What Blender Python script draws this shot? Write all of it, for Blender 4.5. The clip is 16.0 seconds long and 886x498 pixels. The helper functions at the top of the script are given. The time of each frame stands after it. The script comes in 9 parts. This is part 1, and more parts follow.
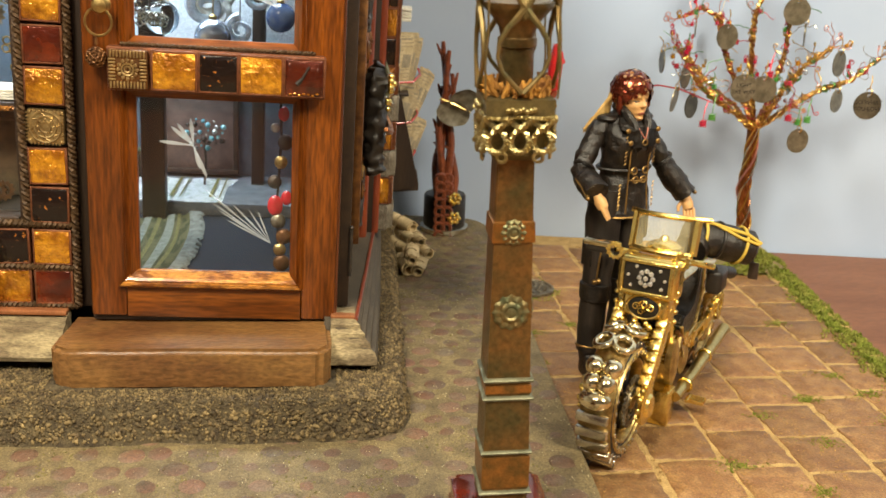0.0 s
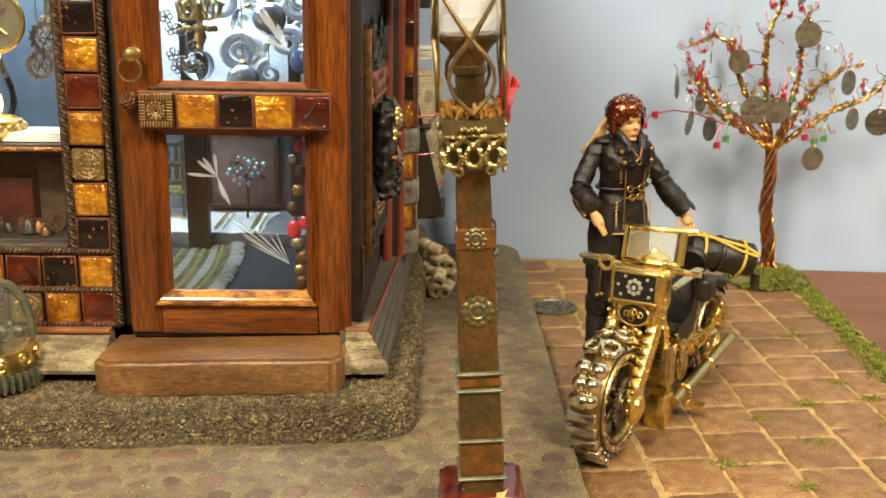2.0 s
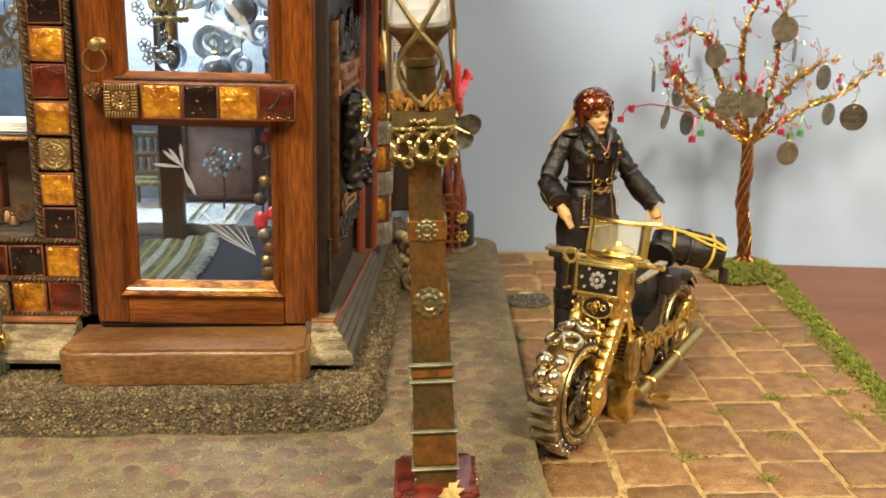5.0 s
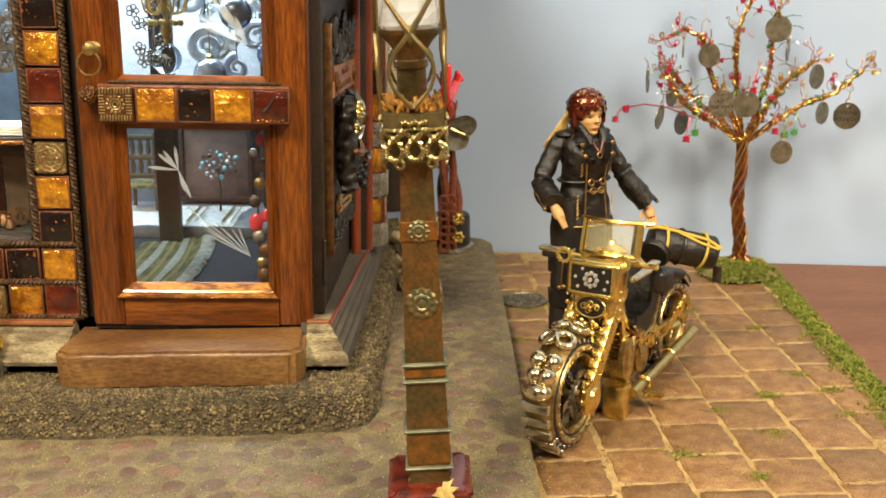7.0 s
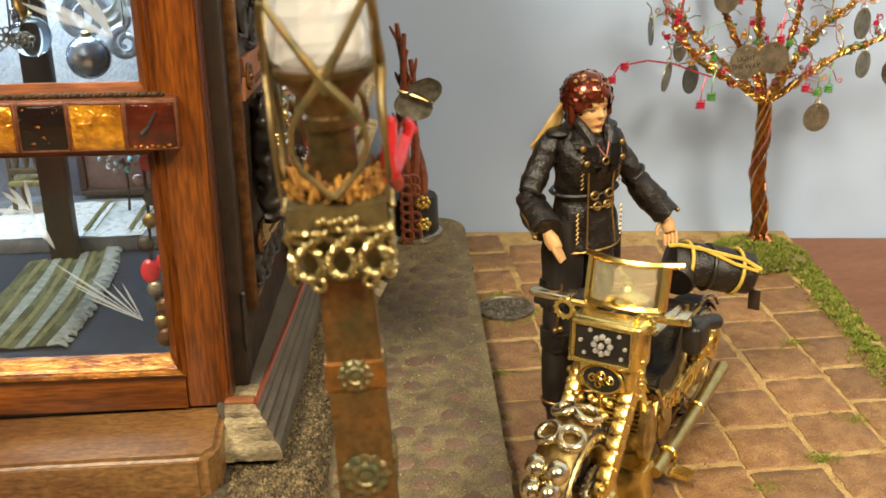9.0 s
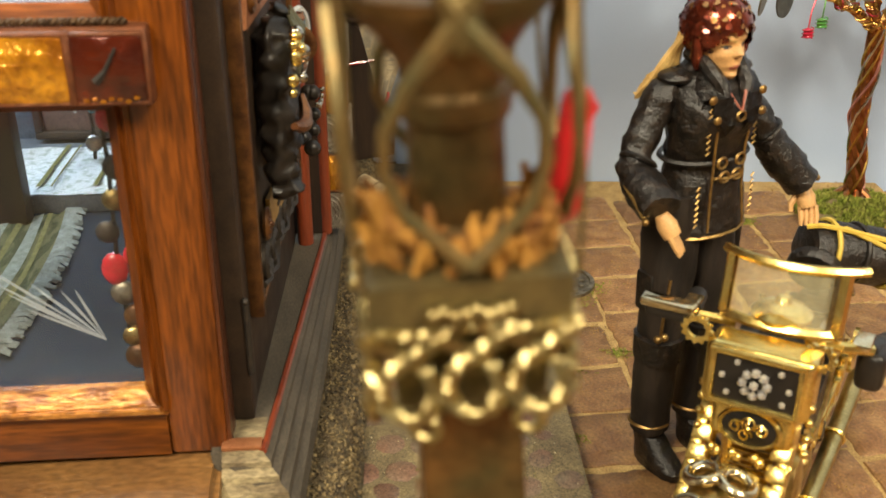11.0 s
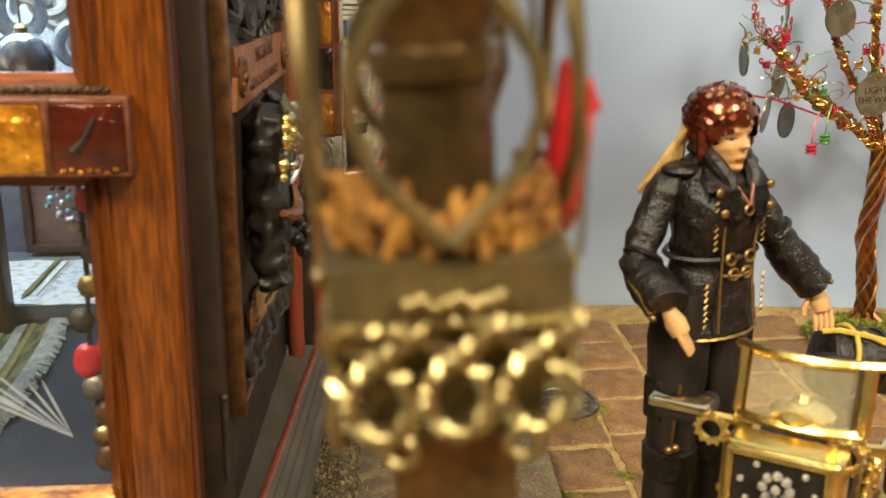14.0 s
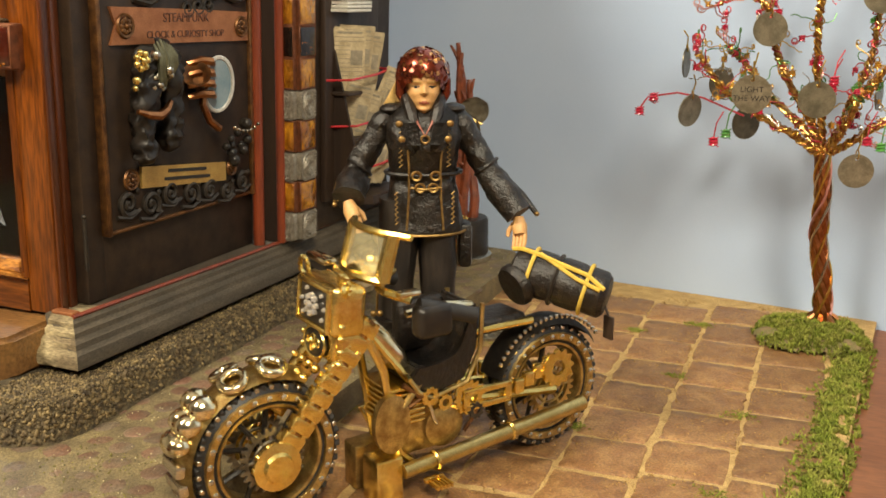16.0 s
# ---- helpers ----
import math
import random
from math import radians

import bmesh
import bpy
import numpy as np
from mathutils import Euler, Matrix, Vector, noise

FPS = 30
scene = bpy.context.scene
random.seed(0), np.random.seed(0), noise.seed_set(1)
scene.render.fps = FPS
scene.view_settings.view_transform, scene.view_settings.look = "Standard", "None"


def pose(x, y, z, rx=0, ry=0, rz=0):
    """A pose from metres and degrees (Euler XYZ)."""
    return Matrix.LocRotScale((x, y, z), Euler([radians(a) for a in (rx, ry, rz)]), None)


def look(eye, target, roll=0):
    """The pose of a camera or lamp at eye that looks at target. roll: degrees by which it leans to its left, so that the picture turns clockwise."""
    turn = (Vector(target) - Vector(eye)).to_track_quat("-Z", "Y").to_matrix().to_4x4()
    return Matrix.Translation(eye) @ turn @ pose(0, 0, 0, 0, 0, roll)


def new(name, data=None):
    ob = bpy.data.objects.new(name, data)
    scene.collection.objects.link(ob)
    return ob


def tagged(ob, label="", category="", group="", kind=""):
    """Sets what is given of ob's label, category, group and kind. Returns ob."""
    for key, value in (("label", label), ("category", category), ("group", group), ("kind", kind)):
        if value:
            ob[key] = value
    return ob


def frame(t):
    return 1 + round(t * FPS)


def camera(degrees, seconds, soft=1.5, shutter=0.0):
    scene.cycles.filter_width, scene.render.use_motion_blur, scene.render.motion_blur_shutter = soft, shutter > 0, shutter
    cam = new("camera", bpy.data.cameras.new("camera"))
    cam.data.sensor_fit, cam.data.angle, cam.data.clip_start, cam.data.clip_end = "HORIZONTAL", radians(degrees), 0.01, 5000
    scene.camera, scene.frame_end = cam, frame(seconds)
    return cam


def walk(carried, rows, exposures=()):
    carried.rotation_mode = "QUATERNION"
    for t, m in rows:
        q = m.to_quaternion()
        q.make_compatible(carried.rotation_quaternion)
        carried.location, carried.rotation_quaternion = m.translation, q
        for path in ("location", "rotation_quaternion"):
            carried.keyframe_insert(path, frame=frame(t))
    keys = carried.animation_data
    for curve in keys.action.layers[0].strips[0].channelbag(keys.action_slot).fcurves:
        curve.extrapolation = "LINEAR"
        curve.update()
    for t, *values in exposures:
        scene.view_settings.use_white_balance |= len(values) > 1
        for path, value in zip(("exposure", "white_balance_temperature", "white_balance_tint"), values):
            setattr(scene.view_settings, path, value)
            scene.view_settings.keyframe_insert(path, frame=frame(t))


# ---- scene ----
cam = camera(48.0, 16.0, soft=1.6)
PATH = [
    (0, (0.007, -0.028, 0.233), (0.232, 1.87, -0.354), 2.1),
    (0.5, (0.013, -0.061, 0.24), (0.115, 1.872, -0.261), -0.6),
    (1, (0.03, -0.072, 0.238), (0.104, 1.855, -0.289), -1.0),
    (1.5, (0.034, -0.073, 0.232), (0.109, 1.862, -0.269), -0.1),
    (2, (0.045, -0.073, 0.233), (0.103, 1.86, -0.278), -0.7),
    (2.5, (0.052, -0.076, 0.234), (0.102, 1.861, -0.263), -0.8),
    (3, (0.055, -0.076, 0.233), (0.085, 1.857, -0.279), -1.0),
    (3.5, (0.061, -0.079, 0.231), (0.112, 1.853, -0.285), -0.7),
    (4, (0.064, -0.076, 0.231), (0.128, 1.854, -0.289), -0.4),
    (4.5, (0.063, -0.075, 0.232), (0.123, 1.854, -0.292), -0.3),
    (7, (0.066, -0.078, 0.233), (0.125, 1.852, -0.289), -0.7),
    (7.5, (0.072, -0.074, 0.231), (0.141, 1.855, -0.294), -0.9),
    (8, (0.072, -0.075, 0.243), (0.143, 1.839, -0.334), -1.3),
    (8.5, (0.08, -0.042, 0.26), (0.123, 1.857, -0.365), -2.5),
    (9, (0.078, 0.072, 0.255), (0.186, 1.938, -0.458), -2.2),
    (9.5, (0.068, 0.167, 0.241), (0.184, 1.991, -0.571), -2.5),
    (9.7, (0.062, 0.184, 0.238), (0.182, 1.982, -0.628), -1.7),
    (12, (0.057, 0.189, 0.235), (0.201, 1.987, -0.628), -1.6),
    (12.5, (0.057, 0.188, 0.239), (0.223, 2.011, -0.566), -1.5),
    (13, (0.054, 0.189, 0.237), (0.236, 2.011, -0.566), -1.7),
    (13.5, (0.056, 0.198, 0.228), (0.252, 2.031, -0.546), -1.7),
    (14, (0.06, 0.197, 0.214), (0.198, 2.104, -0.373), -1.1),
    (14.5, (0.097, 0.169, 0.209), (0.082, 2.1, -0.315), -1.4),
    (14.7, (0.139, 0.134, 0.212), (-0.058, 2.060, -0.287), -0.6),
    (15, (0.21, 0.077, 0.225), (-0.163, 1.988, -0.234), 0.2),
    (15.2, (0.251, 0.051, 0.231), (-0.219, 1.938, -0.225), 0.4),
    (15.5, (0.302, 0.026, 0.229), (-0.286, 1.886, -0.214), 0.6),
    (16, (0.328, 0.1, 0.195), (-0.375, 1.904, -0.306), 0.1),
]
# a compact camera focused in the middle of the display
cam.data.dof.use_dof = True
cam.data.dof.focus_distance = 0.47
cam.data.dof.aperture_fstop = 25.0
walk(cam, [(t, look(eye, target, roll)) for t, eye, target, roll in PATH], exposures=[(0.0, 0.0), (8.5, 0.0), (9.5, -0.1), (14.0, -0.1), (15.0, -0.03), (16.0, 0.0)])

# ---- world and lamps ----
world = bpy.data.worlds.new("room_air")
scene.world = world
world.use_nodes = True
world.node_tree.nodes["Background"].inputs[0].default_value = (0.75, 0.8, 1.0, 1)
world.node_tree.nodes["Background"].inputs[1].default_value = 0.03


def area_lamp(name, place, target, size, watts, colour):
    data = bpy.data.lights.new(name, "AREA")
    data.shape, data.size, data.energy, data.color = "DISK", size, watts, colour
    ob = new(name, data)
    ob.matrix_world = look(place, target)
    return ob


area_lamp("ceiling_lamp", (0.95, -0.75, 1.35), (0.2, 0.5, 0.0), 0.52, 41, (1.0, 0.875, 0.65))
area_lamp("ceiling_lamp", (-0.55, -0.55, 1.4), (0.1, 0.5, 0.0), 0.55, 44, (1.0, 0.885, 0.67))

# ---- building helpers ----
rnd = random.Random(7)


def box(bm, c, s, bevel=0.0, m=None, seg=2):
    """A box with centre c and sizes s, its edges rounded."""
    got = bmesh.ops.create_cube(bm, size=1)["verts"]
    bmesh.ops.scale(bm, vec=s, verts=got)
    if bevel:
        edges = list({e for v in got for e in v.link_edges})
        got = list({v for f in bmesh.ops.bevel(bm, geom=edges, offset=bevel, segments=seg, profile=0.5, affect="EDGES")["faces"] for v in f.verts} | {v for v in got if v.is_valid})
    bmesh.ops.translate(bm, vec=c, verts=got)
    if m is not None:
        bmesh.ops.transform(bm, matrix=m, verts=got)
    return got


def ring_strip(bm, rings, closed=True, cap=True):
    """Skins a list of rings of points."""
    rows = [[bm.verts.new(p) for p in ring] for ring in rings]
    n = len(rows[0])
    for a, b in zip(rows, rows[1:]):
        for i in range(n if closed else n - 1):
            j = (i + 1) % n
            bm.faces.new((a[i], a[j], b[j], b[i]))
    if cap and closed:
        bm.faces.new(list(reversed(rows[0])))
        bm.faces.new(rows[-1])
    return [v for r in rows for v in r]


def frame_of(d):
    d = Vector(d).normalized()
    up = Vector((0, 0, 1)) if abs(d.z) < 0.95 else Vector((1, 0, 0))
    a = d.cross(up).normalized()
    return a, a.cross(d).normalized()


def tube(bm, pts, radius, seg=8, cap=True):
    """A round bar along points; radius is a number or one number a point."""
    pts = [Vector(p) for p in pts]
    radii = radius if isinstance(radius, (list, tuple)) else [radius] * len(pts)
    rings = []
    a = b = None
    for i, p in enumerate(pts):
        d = (pts[min(i + 1, len(pts) - 1)] - pts[max(i - 1, 0)])
        if a is None:
            a, b = frame_of(d)
        else:
            dn = d.normalized()
            a = (a - dn * a.dot(dn)).normalized()
            b = a.cross(dn).normalized()
        rings.append([p + (a * math.cos(t) + b * math.sin(t)) * radii[i] for t in [2 * math.pi * k / seg for k in range(seg)]])
    return ring_strip(bm, rings, cap=cap)


def lathe(bm, profile, c=(0, 0, 0), seg=20, axis="z", square=0, ring=False):
    """Turns a profile of (radius, height) about an upright axis; square > 0 gives that many flat sides."""
    n = square or seg
    off = math.pi / n if square else 0
    k = 1 / math.cos(math.pi / n) if square else 1
    rings = []
    for r, h in profile:
        ring_ = []
        for i in range(n):
            t = 2 * math.pi * i / n + off
            x, y = r * k * math.cos(t), r * k * math.sin(t)
            v = {"z": (x, y, h), "x": (h, x, y), "y": (y, h, x)}[axis]
            ring_.append(Vector(v) + Vector(c))
        rings.append(ring_)
    if ring:
        rings.append([p.copy() for p in rings[0]])
    return ring_strip(bm, rings, cap=not ring)


def ball(bm, c, r, u=10, v=7, m=None):
    r = (r, r, r) if isinstance(r, (int, float)) else r
    got = bmesh.ops.create_uvsphere(bm, u_segments=u, v_segments=v, radius=1)["verts"]
    bmesh.ops.scale(bm, vec=r, verts=got)
    if m is not None:
        bmesh.ops.transform(bm, matrix=m, verts=got)
    bmesh.ops.translate(bm, vec=c, verts=got)
    return got


def torus(bm, c, big, small, normal=(0, 0, 1), n=20, seg=6, start=0.0, end=1.0):
    a, b = frame_of(normal)
    pts = [Vector(c) + (a * math.cos(t) + b * math.sin(t)) * big for t in [2 * math.pi * (start + (end - start) * i / n) for i in range(n + 1)]]
    if end - start < 0.999:
        return tube(bm, pts, small, seg)
    d = Vector(normal).normalized()
    rings = []
    for p in pts[:-1]:
        o = (p - Vector(c)).normalized()
        rings.append([p + (o * math.cos(t) + d * math.sin(t)) * small for t in [2 * math.pi * k / seg for k in range(seg)]])
    rows = [[bm.verts.new(p) for p in ring] for ring in rings]
    for i in range(n):
        for k in range(seg):
            bm.faces.new((rows[i][k], rows[(i + 1) % n][k], rows[(i + 1) % n][(k + 1) % seg], rows[i][(k + 1) % seg]))
    return [v for r in rows for v in r]


def prism(bm, outline, z0, z1, m=None):
    """An upright block over a flat outline of (x, y)."""
    got = ring_strip(bm, [[Vector((x, y, z)) for x, y in outline] for z in (z0, z1)])
    if m is not None:
        bmesh.ops.transform(bm, matrix=m, verts=got)
    return got


def spiral(c, r0, r1, turns, a, b, n=16, start=0.0):
    """Points of a scroll in the plane of a and b."""
    a, b, c = Vector(a), Vector(b), Vector(c)
    return [c + (a * math.cos(t) + b * math.sin(t)) * (r0 + (r1 - r0) * i / n) for i, t in ((i, start + turns * 2 * math.pi * i / n) for i in range(n + 1))]


def gear(bm, c, r, hole, thick, teeth, m=None):
    """A cogwheel with a hole, flat in x and y."""
    outer, inner = [], []
    n = teeth * 4
    for i in range(n):
        t = 2 * math.pi * i / n
        q = r if i % 4 in (0, 1) else r * 0.84
        outer.append((q * math.cos(t), q * math.sin(t)))
        inner.append((hole * math.cos(t), hole * math.sin(t)))
    rows = [[bm.verts.new((x, y, z)) for x, y in o] for o, z in ((inner, 0), (outer, 0), (outer, thick), (inner, thick))]
    for a, b in zip(rows, rows[1:] + rows[:1]):
        for i in range(n):
            j = (i + 1) % n
            bm.faces.new((a[i], a[j], b[j], b[i]))
    got = [v for row in rows for v in row]
    if m is not None:
        bmesh.ops.transform(bm, matrix=m, verts=got)
    bmesh.ops.translate(bm, vec=c, verts=got)
    return got


def mesh_of(bm, name, material, smooth=40):
    bmesh.ops.recalc_face_normals(bm, faces=bm.faces)
    me = bpy.data.meshes.new(name)
    bm.to_mesh(me)
    bm.free()
    if smooth:
        me.polygons.foreach_set("use_smooth", [True] * len(me.polygons))
        me.set_sharp_from_angle(angle=radians(smooth))
    for one in material if isinstance(material, (list, tuple)) else [material]:
        me.materials.append(one)
    return me


LOCAL = {}


def put(bm, parent):
    """Moves a mesh that is drawn in the place's own coordinates into its parent's."""
    bmesh.ops.transform(bm, matrix=LOCAL[parent].inverted(), verts=bm.verts)
    return bm


def part(name, bm, material, parent, label="", smooth=40, kind="", here=False):
    """Links a mesh under a thing or a part; here: it is drawn about the parent's own base."""
    if not here:
        put(bm, parent)
    ob = new(name, mesh_of(bm, name, material, smooth))
    ob.parent = parent
    LOCAL[ob] = LOCAL[parent]
    return tagged(ob, label, kind=kind)


def piece(name, me, parent, m, label=""):
    """One more object on a shared mesh, at the pose m of the place's own coordinates."""
    ob = new(name, me)
    ob.parent = parent
    ob.matrix_basis = LOCAL[parent].inverted() @ m
    LOCAL[ob] = m
    return tagged(ob, label)


def solid(name, bm, material, label, category, kind="", group="", at=None, smooth=40):
    ob = new(name, mesh_of(bm, name, material, smooth))
    LOCAL[ob] = Matrix.Identity(4)
    if at is not None:
        ob.matrix_world = at
        LOCAL[ob] = at.copy()
    return tagged(ob, label, category, group, kind)


def thing(name, at, label, category, group="", kind="", tilt=None):
    ob = new(name)
    ob.empty_display_size = 0.01
    ob.matrix_world = tilt @ at if tilt is not None else at
    LOCAL[ob] = at.copy()
    return tagged(ob, label, category, group, kind)


def paint(bm, verts, index):
    """Gives the faces between these corners one of the mesh's materials."""
    keep = set(verts)
    for f in {f for v in keep if v.is_valid for f in v.link_faces}:
        if all(v in keep for v in f.verts):
            f.material_index = index


def loft(bm, rows, seg=14, power=2.4):
    """Skins rings (x, y, z, half width, half depth, turn in degrees), a little squarish."""
    rings = []
    for x, y, z, a, b, turn in rows:
        ring = []
        for i in range(seg):
            t = 2 * math.pi * i / seg
            c, s = math.cos(t), math.sin(t)
            u = a * math.copysign(abs(c) ** (2 / power), c)
            v = b * math.copysign(abs(s) ** (2 / power), s)
            k = radians(turn)
            ring.append(Vector((x + u * math.cos(k) - v * math.sin(k), y + u * math.sin(k) + v * math.cos(k), z)))
        rings.append(ring)
    return ring_strip(bm, rings)


def crease(got, amount, size, squash=(1, 1, 0.5)):
    """Uneven folds over a soft part."""
    for v in got:
        k = Vector((v.co.x * size * squash[0], v.co.y * size * squash[1], v.co.z * size * squash[2]))
        v.co += Vector((noise.noise(k), noise.noise(k + Vector((9, 0, 0))), 0.4 * noise.noise(k + Vector((0, 9, 0))))) * amount


def finer(rows, n):
    """More rings between given ones."""
    out = []
    for a, b in zip(rows, rows[1:]):
        for k in range(n):
            f = k / n
            out.append(tuple(x + (y - x) * f for x, y in zip(a, b)))
    return out + [rows[-1]]


def rope(bm, p0, p1, r, pitch, sag=None):
    """Two twisted strands."""
    p0, p1 = Vector(p0), Vector(p1)
    d = p1 - p0
    a, b = frame_of(d)
    n = max(8, int(d.length / pitch * 6))
    for k in (0, math.pi):
        tube(bm, [p0 + d * (i / n) + (a * math.cos(k + i * math.pi / 3) + b * math.sin(k + i * math.pi / 3)) * r * 0.55 for i in range(n + 1)], r * 0.62, 5)


def B():
    return bmesh.new()


def letters(name, body, size, material, parent, m, depth=0.0002, label=""):
    """Raised or printed words at the pose m of the place's own coordinates."""
    cu = bpy.data.curves.new(name, "FONT")
    cu.body, cu.size, cu.extrude, cu.align_x, cu.align_y = body, size, depth, "CENTER", "CENTER"
    tmp = bpy.data.objects.new(name, cu)
    me = bpy.data.meshes.new_from_object(tmp)
    bpy.data.objects.remove(tmp)
    me.materials.append(material)
    ob = new(name, me)
    ob.parent = parent
    ob.matrix_basis = LOCAL[parent].inverted() @ m
    return tagged(ob, label)


# ---- materials ----
def mat(name, a, b=None, rough=0.6, metal=0.0, scale=300.0, fine=2500.0, bump=0.3, depth=0.0003, stretch=(1, 1, 1), vary=0.0, spec=0.5, coat=0.0, mix=(0.35, 0.65), sheen=None, rough2=None, island=False, grain=0.2):
    """A surface with patches of two colours, a fine grain, relief and worn gloss."""
    m = bpy.data.materials.new(name)
    m.use_nodes = True
    nt = m.node_tree
    n, l = nt.nodes, nt.links
    p = n["Principled BSDF"]
    b = b or tuple(c * 0.7 for c in a)
    tc = n.new("ShaderNodeTexCoord")
    mp = n.new("ShaderNodeMapping")
    mp.inputs["Scale"].default_value = stretch
    l.new(tc.outputs["Object"], mp.inputs[0])
    src = mp.outputs[0]
    if vary:
        oi = n.new("ShaderNodeObjectInfo")
        add = n.new("ShaderNodeVectorMath")
        add.operation = "ADD"
        sc = n.new("ShaderNodeMath")
        sc.operation, sc.inputs[1].default_value = "MULTIPLY", 7.0
        l.new(oi.outputs["Random"], sc.inputs[0])
        l.new(src, add.inputs[0])
        l.new(sc.outputs[0], add.inputs[1])
        src = add.outputs[0]
    t1 = n.new("ShaderNodeTexNoise")
    t1.inputs["Scale"].default_value, t1.inputs["Detail"].default_value = scale, 4
    t2 = n.new("ShaderNodeTexNoise")
    t2.inputs["Scale"].default_value, t2.inputs["Detail"].default_value = fine, 3
    l.new(src, t1.inputs["Vector"])
    l.new(src, t2.inputs["Vector"])
    ramp = n.new("ShaderNodeMapRange")
    ramp.inputs[1].default_value, ramp.inputs[2].default_value = mix
    l.new(t1.outputs[0], ramp.inputs[0])
    mx = n.new("ShaderNodeMix")
    mx.data_type = "RGBA"
    mx.inputs["A"].default_value, mx.inputs["B"].default_value = (*a, 1), (*b, 1)
    l.new(ramp.outputs[0], mx.inputs["Factor"])
    gr = n.new("ShaderNodeMapRange")
    gr.inputs[1].default_value, gr.inputs[2].default_value, gr.inputs[3].default_value, gr.inputs[4].default_value = 0.3, 0.7, 1 - grain, 1 + grain
    l.new(t2.outputs[0], gr.inputs[0])
    hs = n.new("ShaderNodeHueSaturation")
    l.new(mx.outputs["Result"], hs.inputs["Color"])
    val = gr.outputs[0]
    if vary:
        src_rnd = oi.outputs["Random"]
        if island:
            src_rnd = n.new("ShaderNodeNewGeometry").outputs["Random Per Island"]
        vr = n.new("ShaderNodeMapRange")
        vr.inputs[3].default_value, vr.inputs[4].default_value = 1 - vary, 1 + vary
        l.new(src_rnd, vr.inputs[0])
        mul = n.new("ShaderNodeMath")
        mul.operation = "MULTIPLY"
        l.new(gr.outputs[0], mul.inputs[0])
        l.new(vr.outputs[0], mul.inputs[1])
        val = mul.outputs[0]
    l.new(val, hs.inputs["Value"])
    l.new(hs.outputs[0], p.inputs["Base Color"])
    rr = n.new("ShaderNodeMapRange")
    rr.inputs[3].default_value, rr.inputs[4].default_value = rough, rough2 if rough2 is not None else min(1, rough * 1.35 + 0.03)
    l.new(t1.outputs[0], rr.inputs[0])
    l.new(rr.outputs[0], p.inputs["Roughness"])
    p.inputs["Metallic"].default_value = metal
    p.inputs["Specular IOR Level"].default_value = spec
    p.inputs["Coat Weight"].default_value = coat
    p.inputs["Coat Roughness"].default_value = 0.12
    if bump:
        bu = n.new("ShaderNodeBump")
        bu.inputs["Strength"].default_value, bu.inputs["Distance"].default_value = bump, depth
        sm = n.new("ShaderNodeMath")
        sm.operation = "MULTIPLY_ADD"
        sm.inputs[1].default_value = 0.5
        l.new(t2.outputs[0], sm.inputs[0])
        l.new(t1.outputs[0], sm.inputs[2])
        l.new(sm.outputs[0], bu.inputs["Height"])
        l.new(bu.outputs[0], p.inputs["Normal"])
    return m


def glass(name, colour=(1, 1, 1), rough=0.0, ior=1.45, bump=0.0, scale=300.0):
    m = bpy.data.materials.new(name)
    m.use_nodes = True
    n, l = m.node_tree.nodes, m.node_tree.links
    p = n["Principled BSDF"]
    p.inputs["Base Color"].default_value = (*colour, 1)
    p.inputs["Transmission Weight"].default_value = 1.0
    p.inputs["Roughness"].default_value = rough
    p.inputs["IOR"].default_value = ior
    if bump:
        tc = n.new("ShaderNodeTexCoord")
        t = n.new("ShaderNodeTexNoise")
        t.inputs["Scale"].default_value = scale
        bu = n.new("ShaderNodeBump")
        bu.inputs["Strength"].default_value, bu.inputs["Distance"].default_value = bump, 0.001
        l.new(tc.outputs["Object"], t.inputs["Vector"])
        l.new(t.outputs[0], bu.inputs["Height"])
        l.new(bu.outputs[0], p.inputs["Normal"])
    return m


def pane_glass(name, colour=(1, 1, 1), gloss=0.06):
    """Thin clear pane: see-through with a faint mirror."""
    m = bpy.data.materials.new(name)
    m.use_nodes = True
    n, l = m.node_tree.nodes, m.node_tree.links
    n.remove(n["Principled BSDF"])
    tr, gl, mx, fr = n.new("ShaderNodeBsdfTransparent"), n.new("ShaderNodeBsdfGlossy"), n.new("ShaderNodeMixShader"), n.new("ShaderNodeFresnel")
    tr.inputs[0].default_value = (*colour, 1)
    gl.inputs["Roughness"].default_value = 0.02
    fr.inputs[0].default_value = 1.45
    l.new(fr.outputs[0], mx.inputs[0])
    l.new(tr.outputs[0], mx.inputs[1])
    l.new(gl.outputs[0], mx.inputs[2])
    l.new(mx.outputs[0], n["Material Output"].inputs[0])
    return m


def frosted(name, colour=(0.75, 0.80, 0.84), haze=0.5):
    """Half clear, half matt white, as engraved glass."""
    m = bpy.data.materials.new(name)
    m.use_nodes = True
    n, l = m.node_tree.nodes, m.node_tree.links
    n["Principled BSDF"].inputs["Base Color"].default_value = (*colour, 1)
    n["Principled BSDF"].inputs["Roughness"].default_value = 0.25
    tr, mx = n.new("ShaderNodeBsdfTransparent"), n.new("ShaderNodeMixShader")
    mx.inputs[0].default_value = haze
    l.new(tr.outputs[0], mx.inputs[1])
    l.new(n["Principled BSDF"].outputs[0], mx.inputs[2])
    l.new(mx.outputs[0], n["Material Output"].inputs[0])
    return m


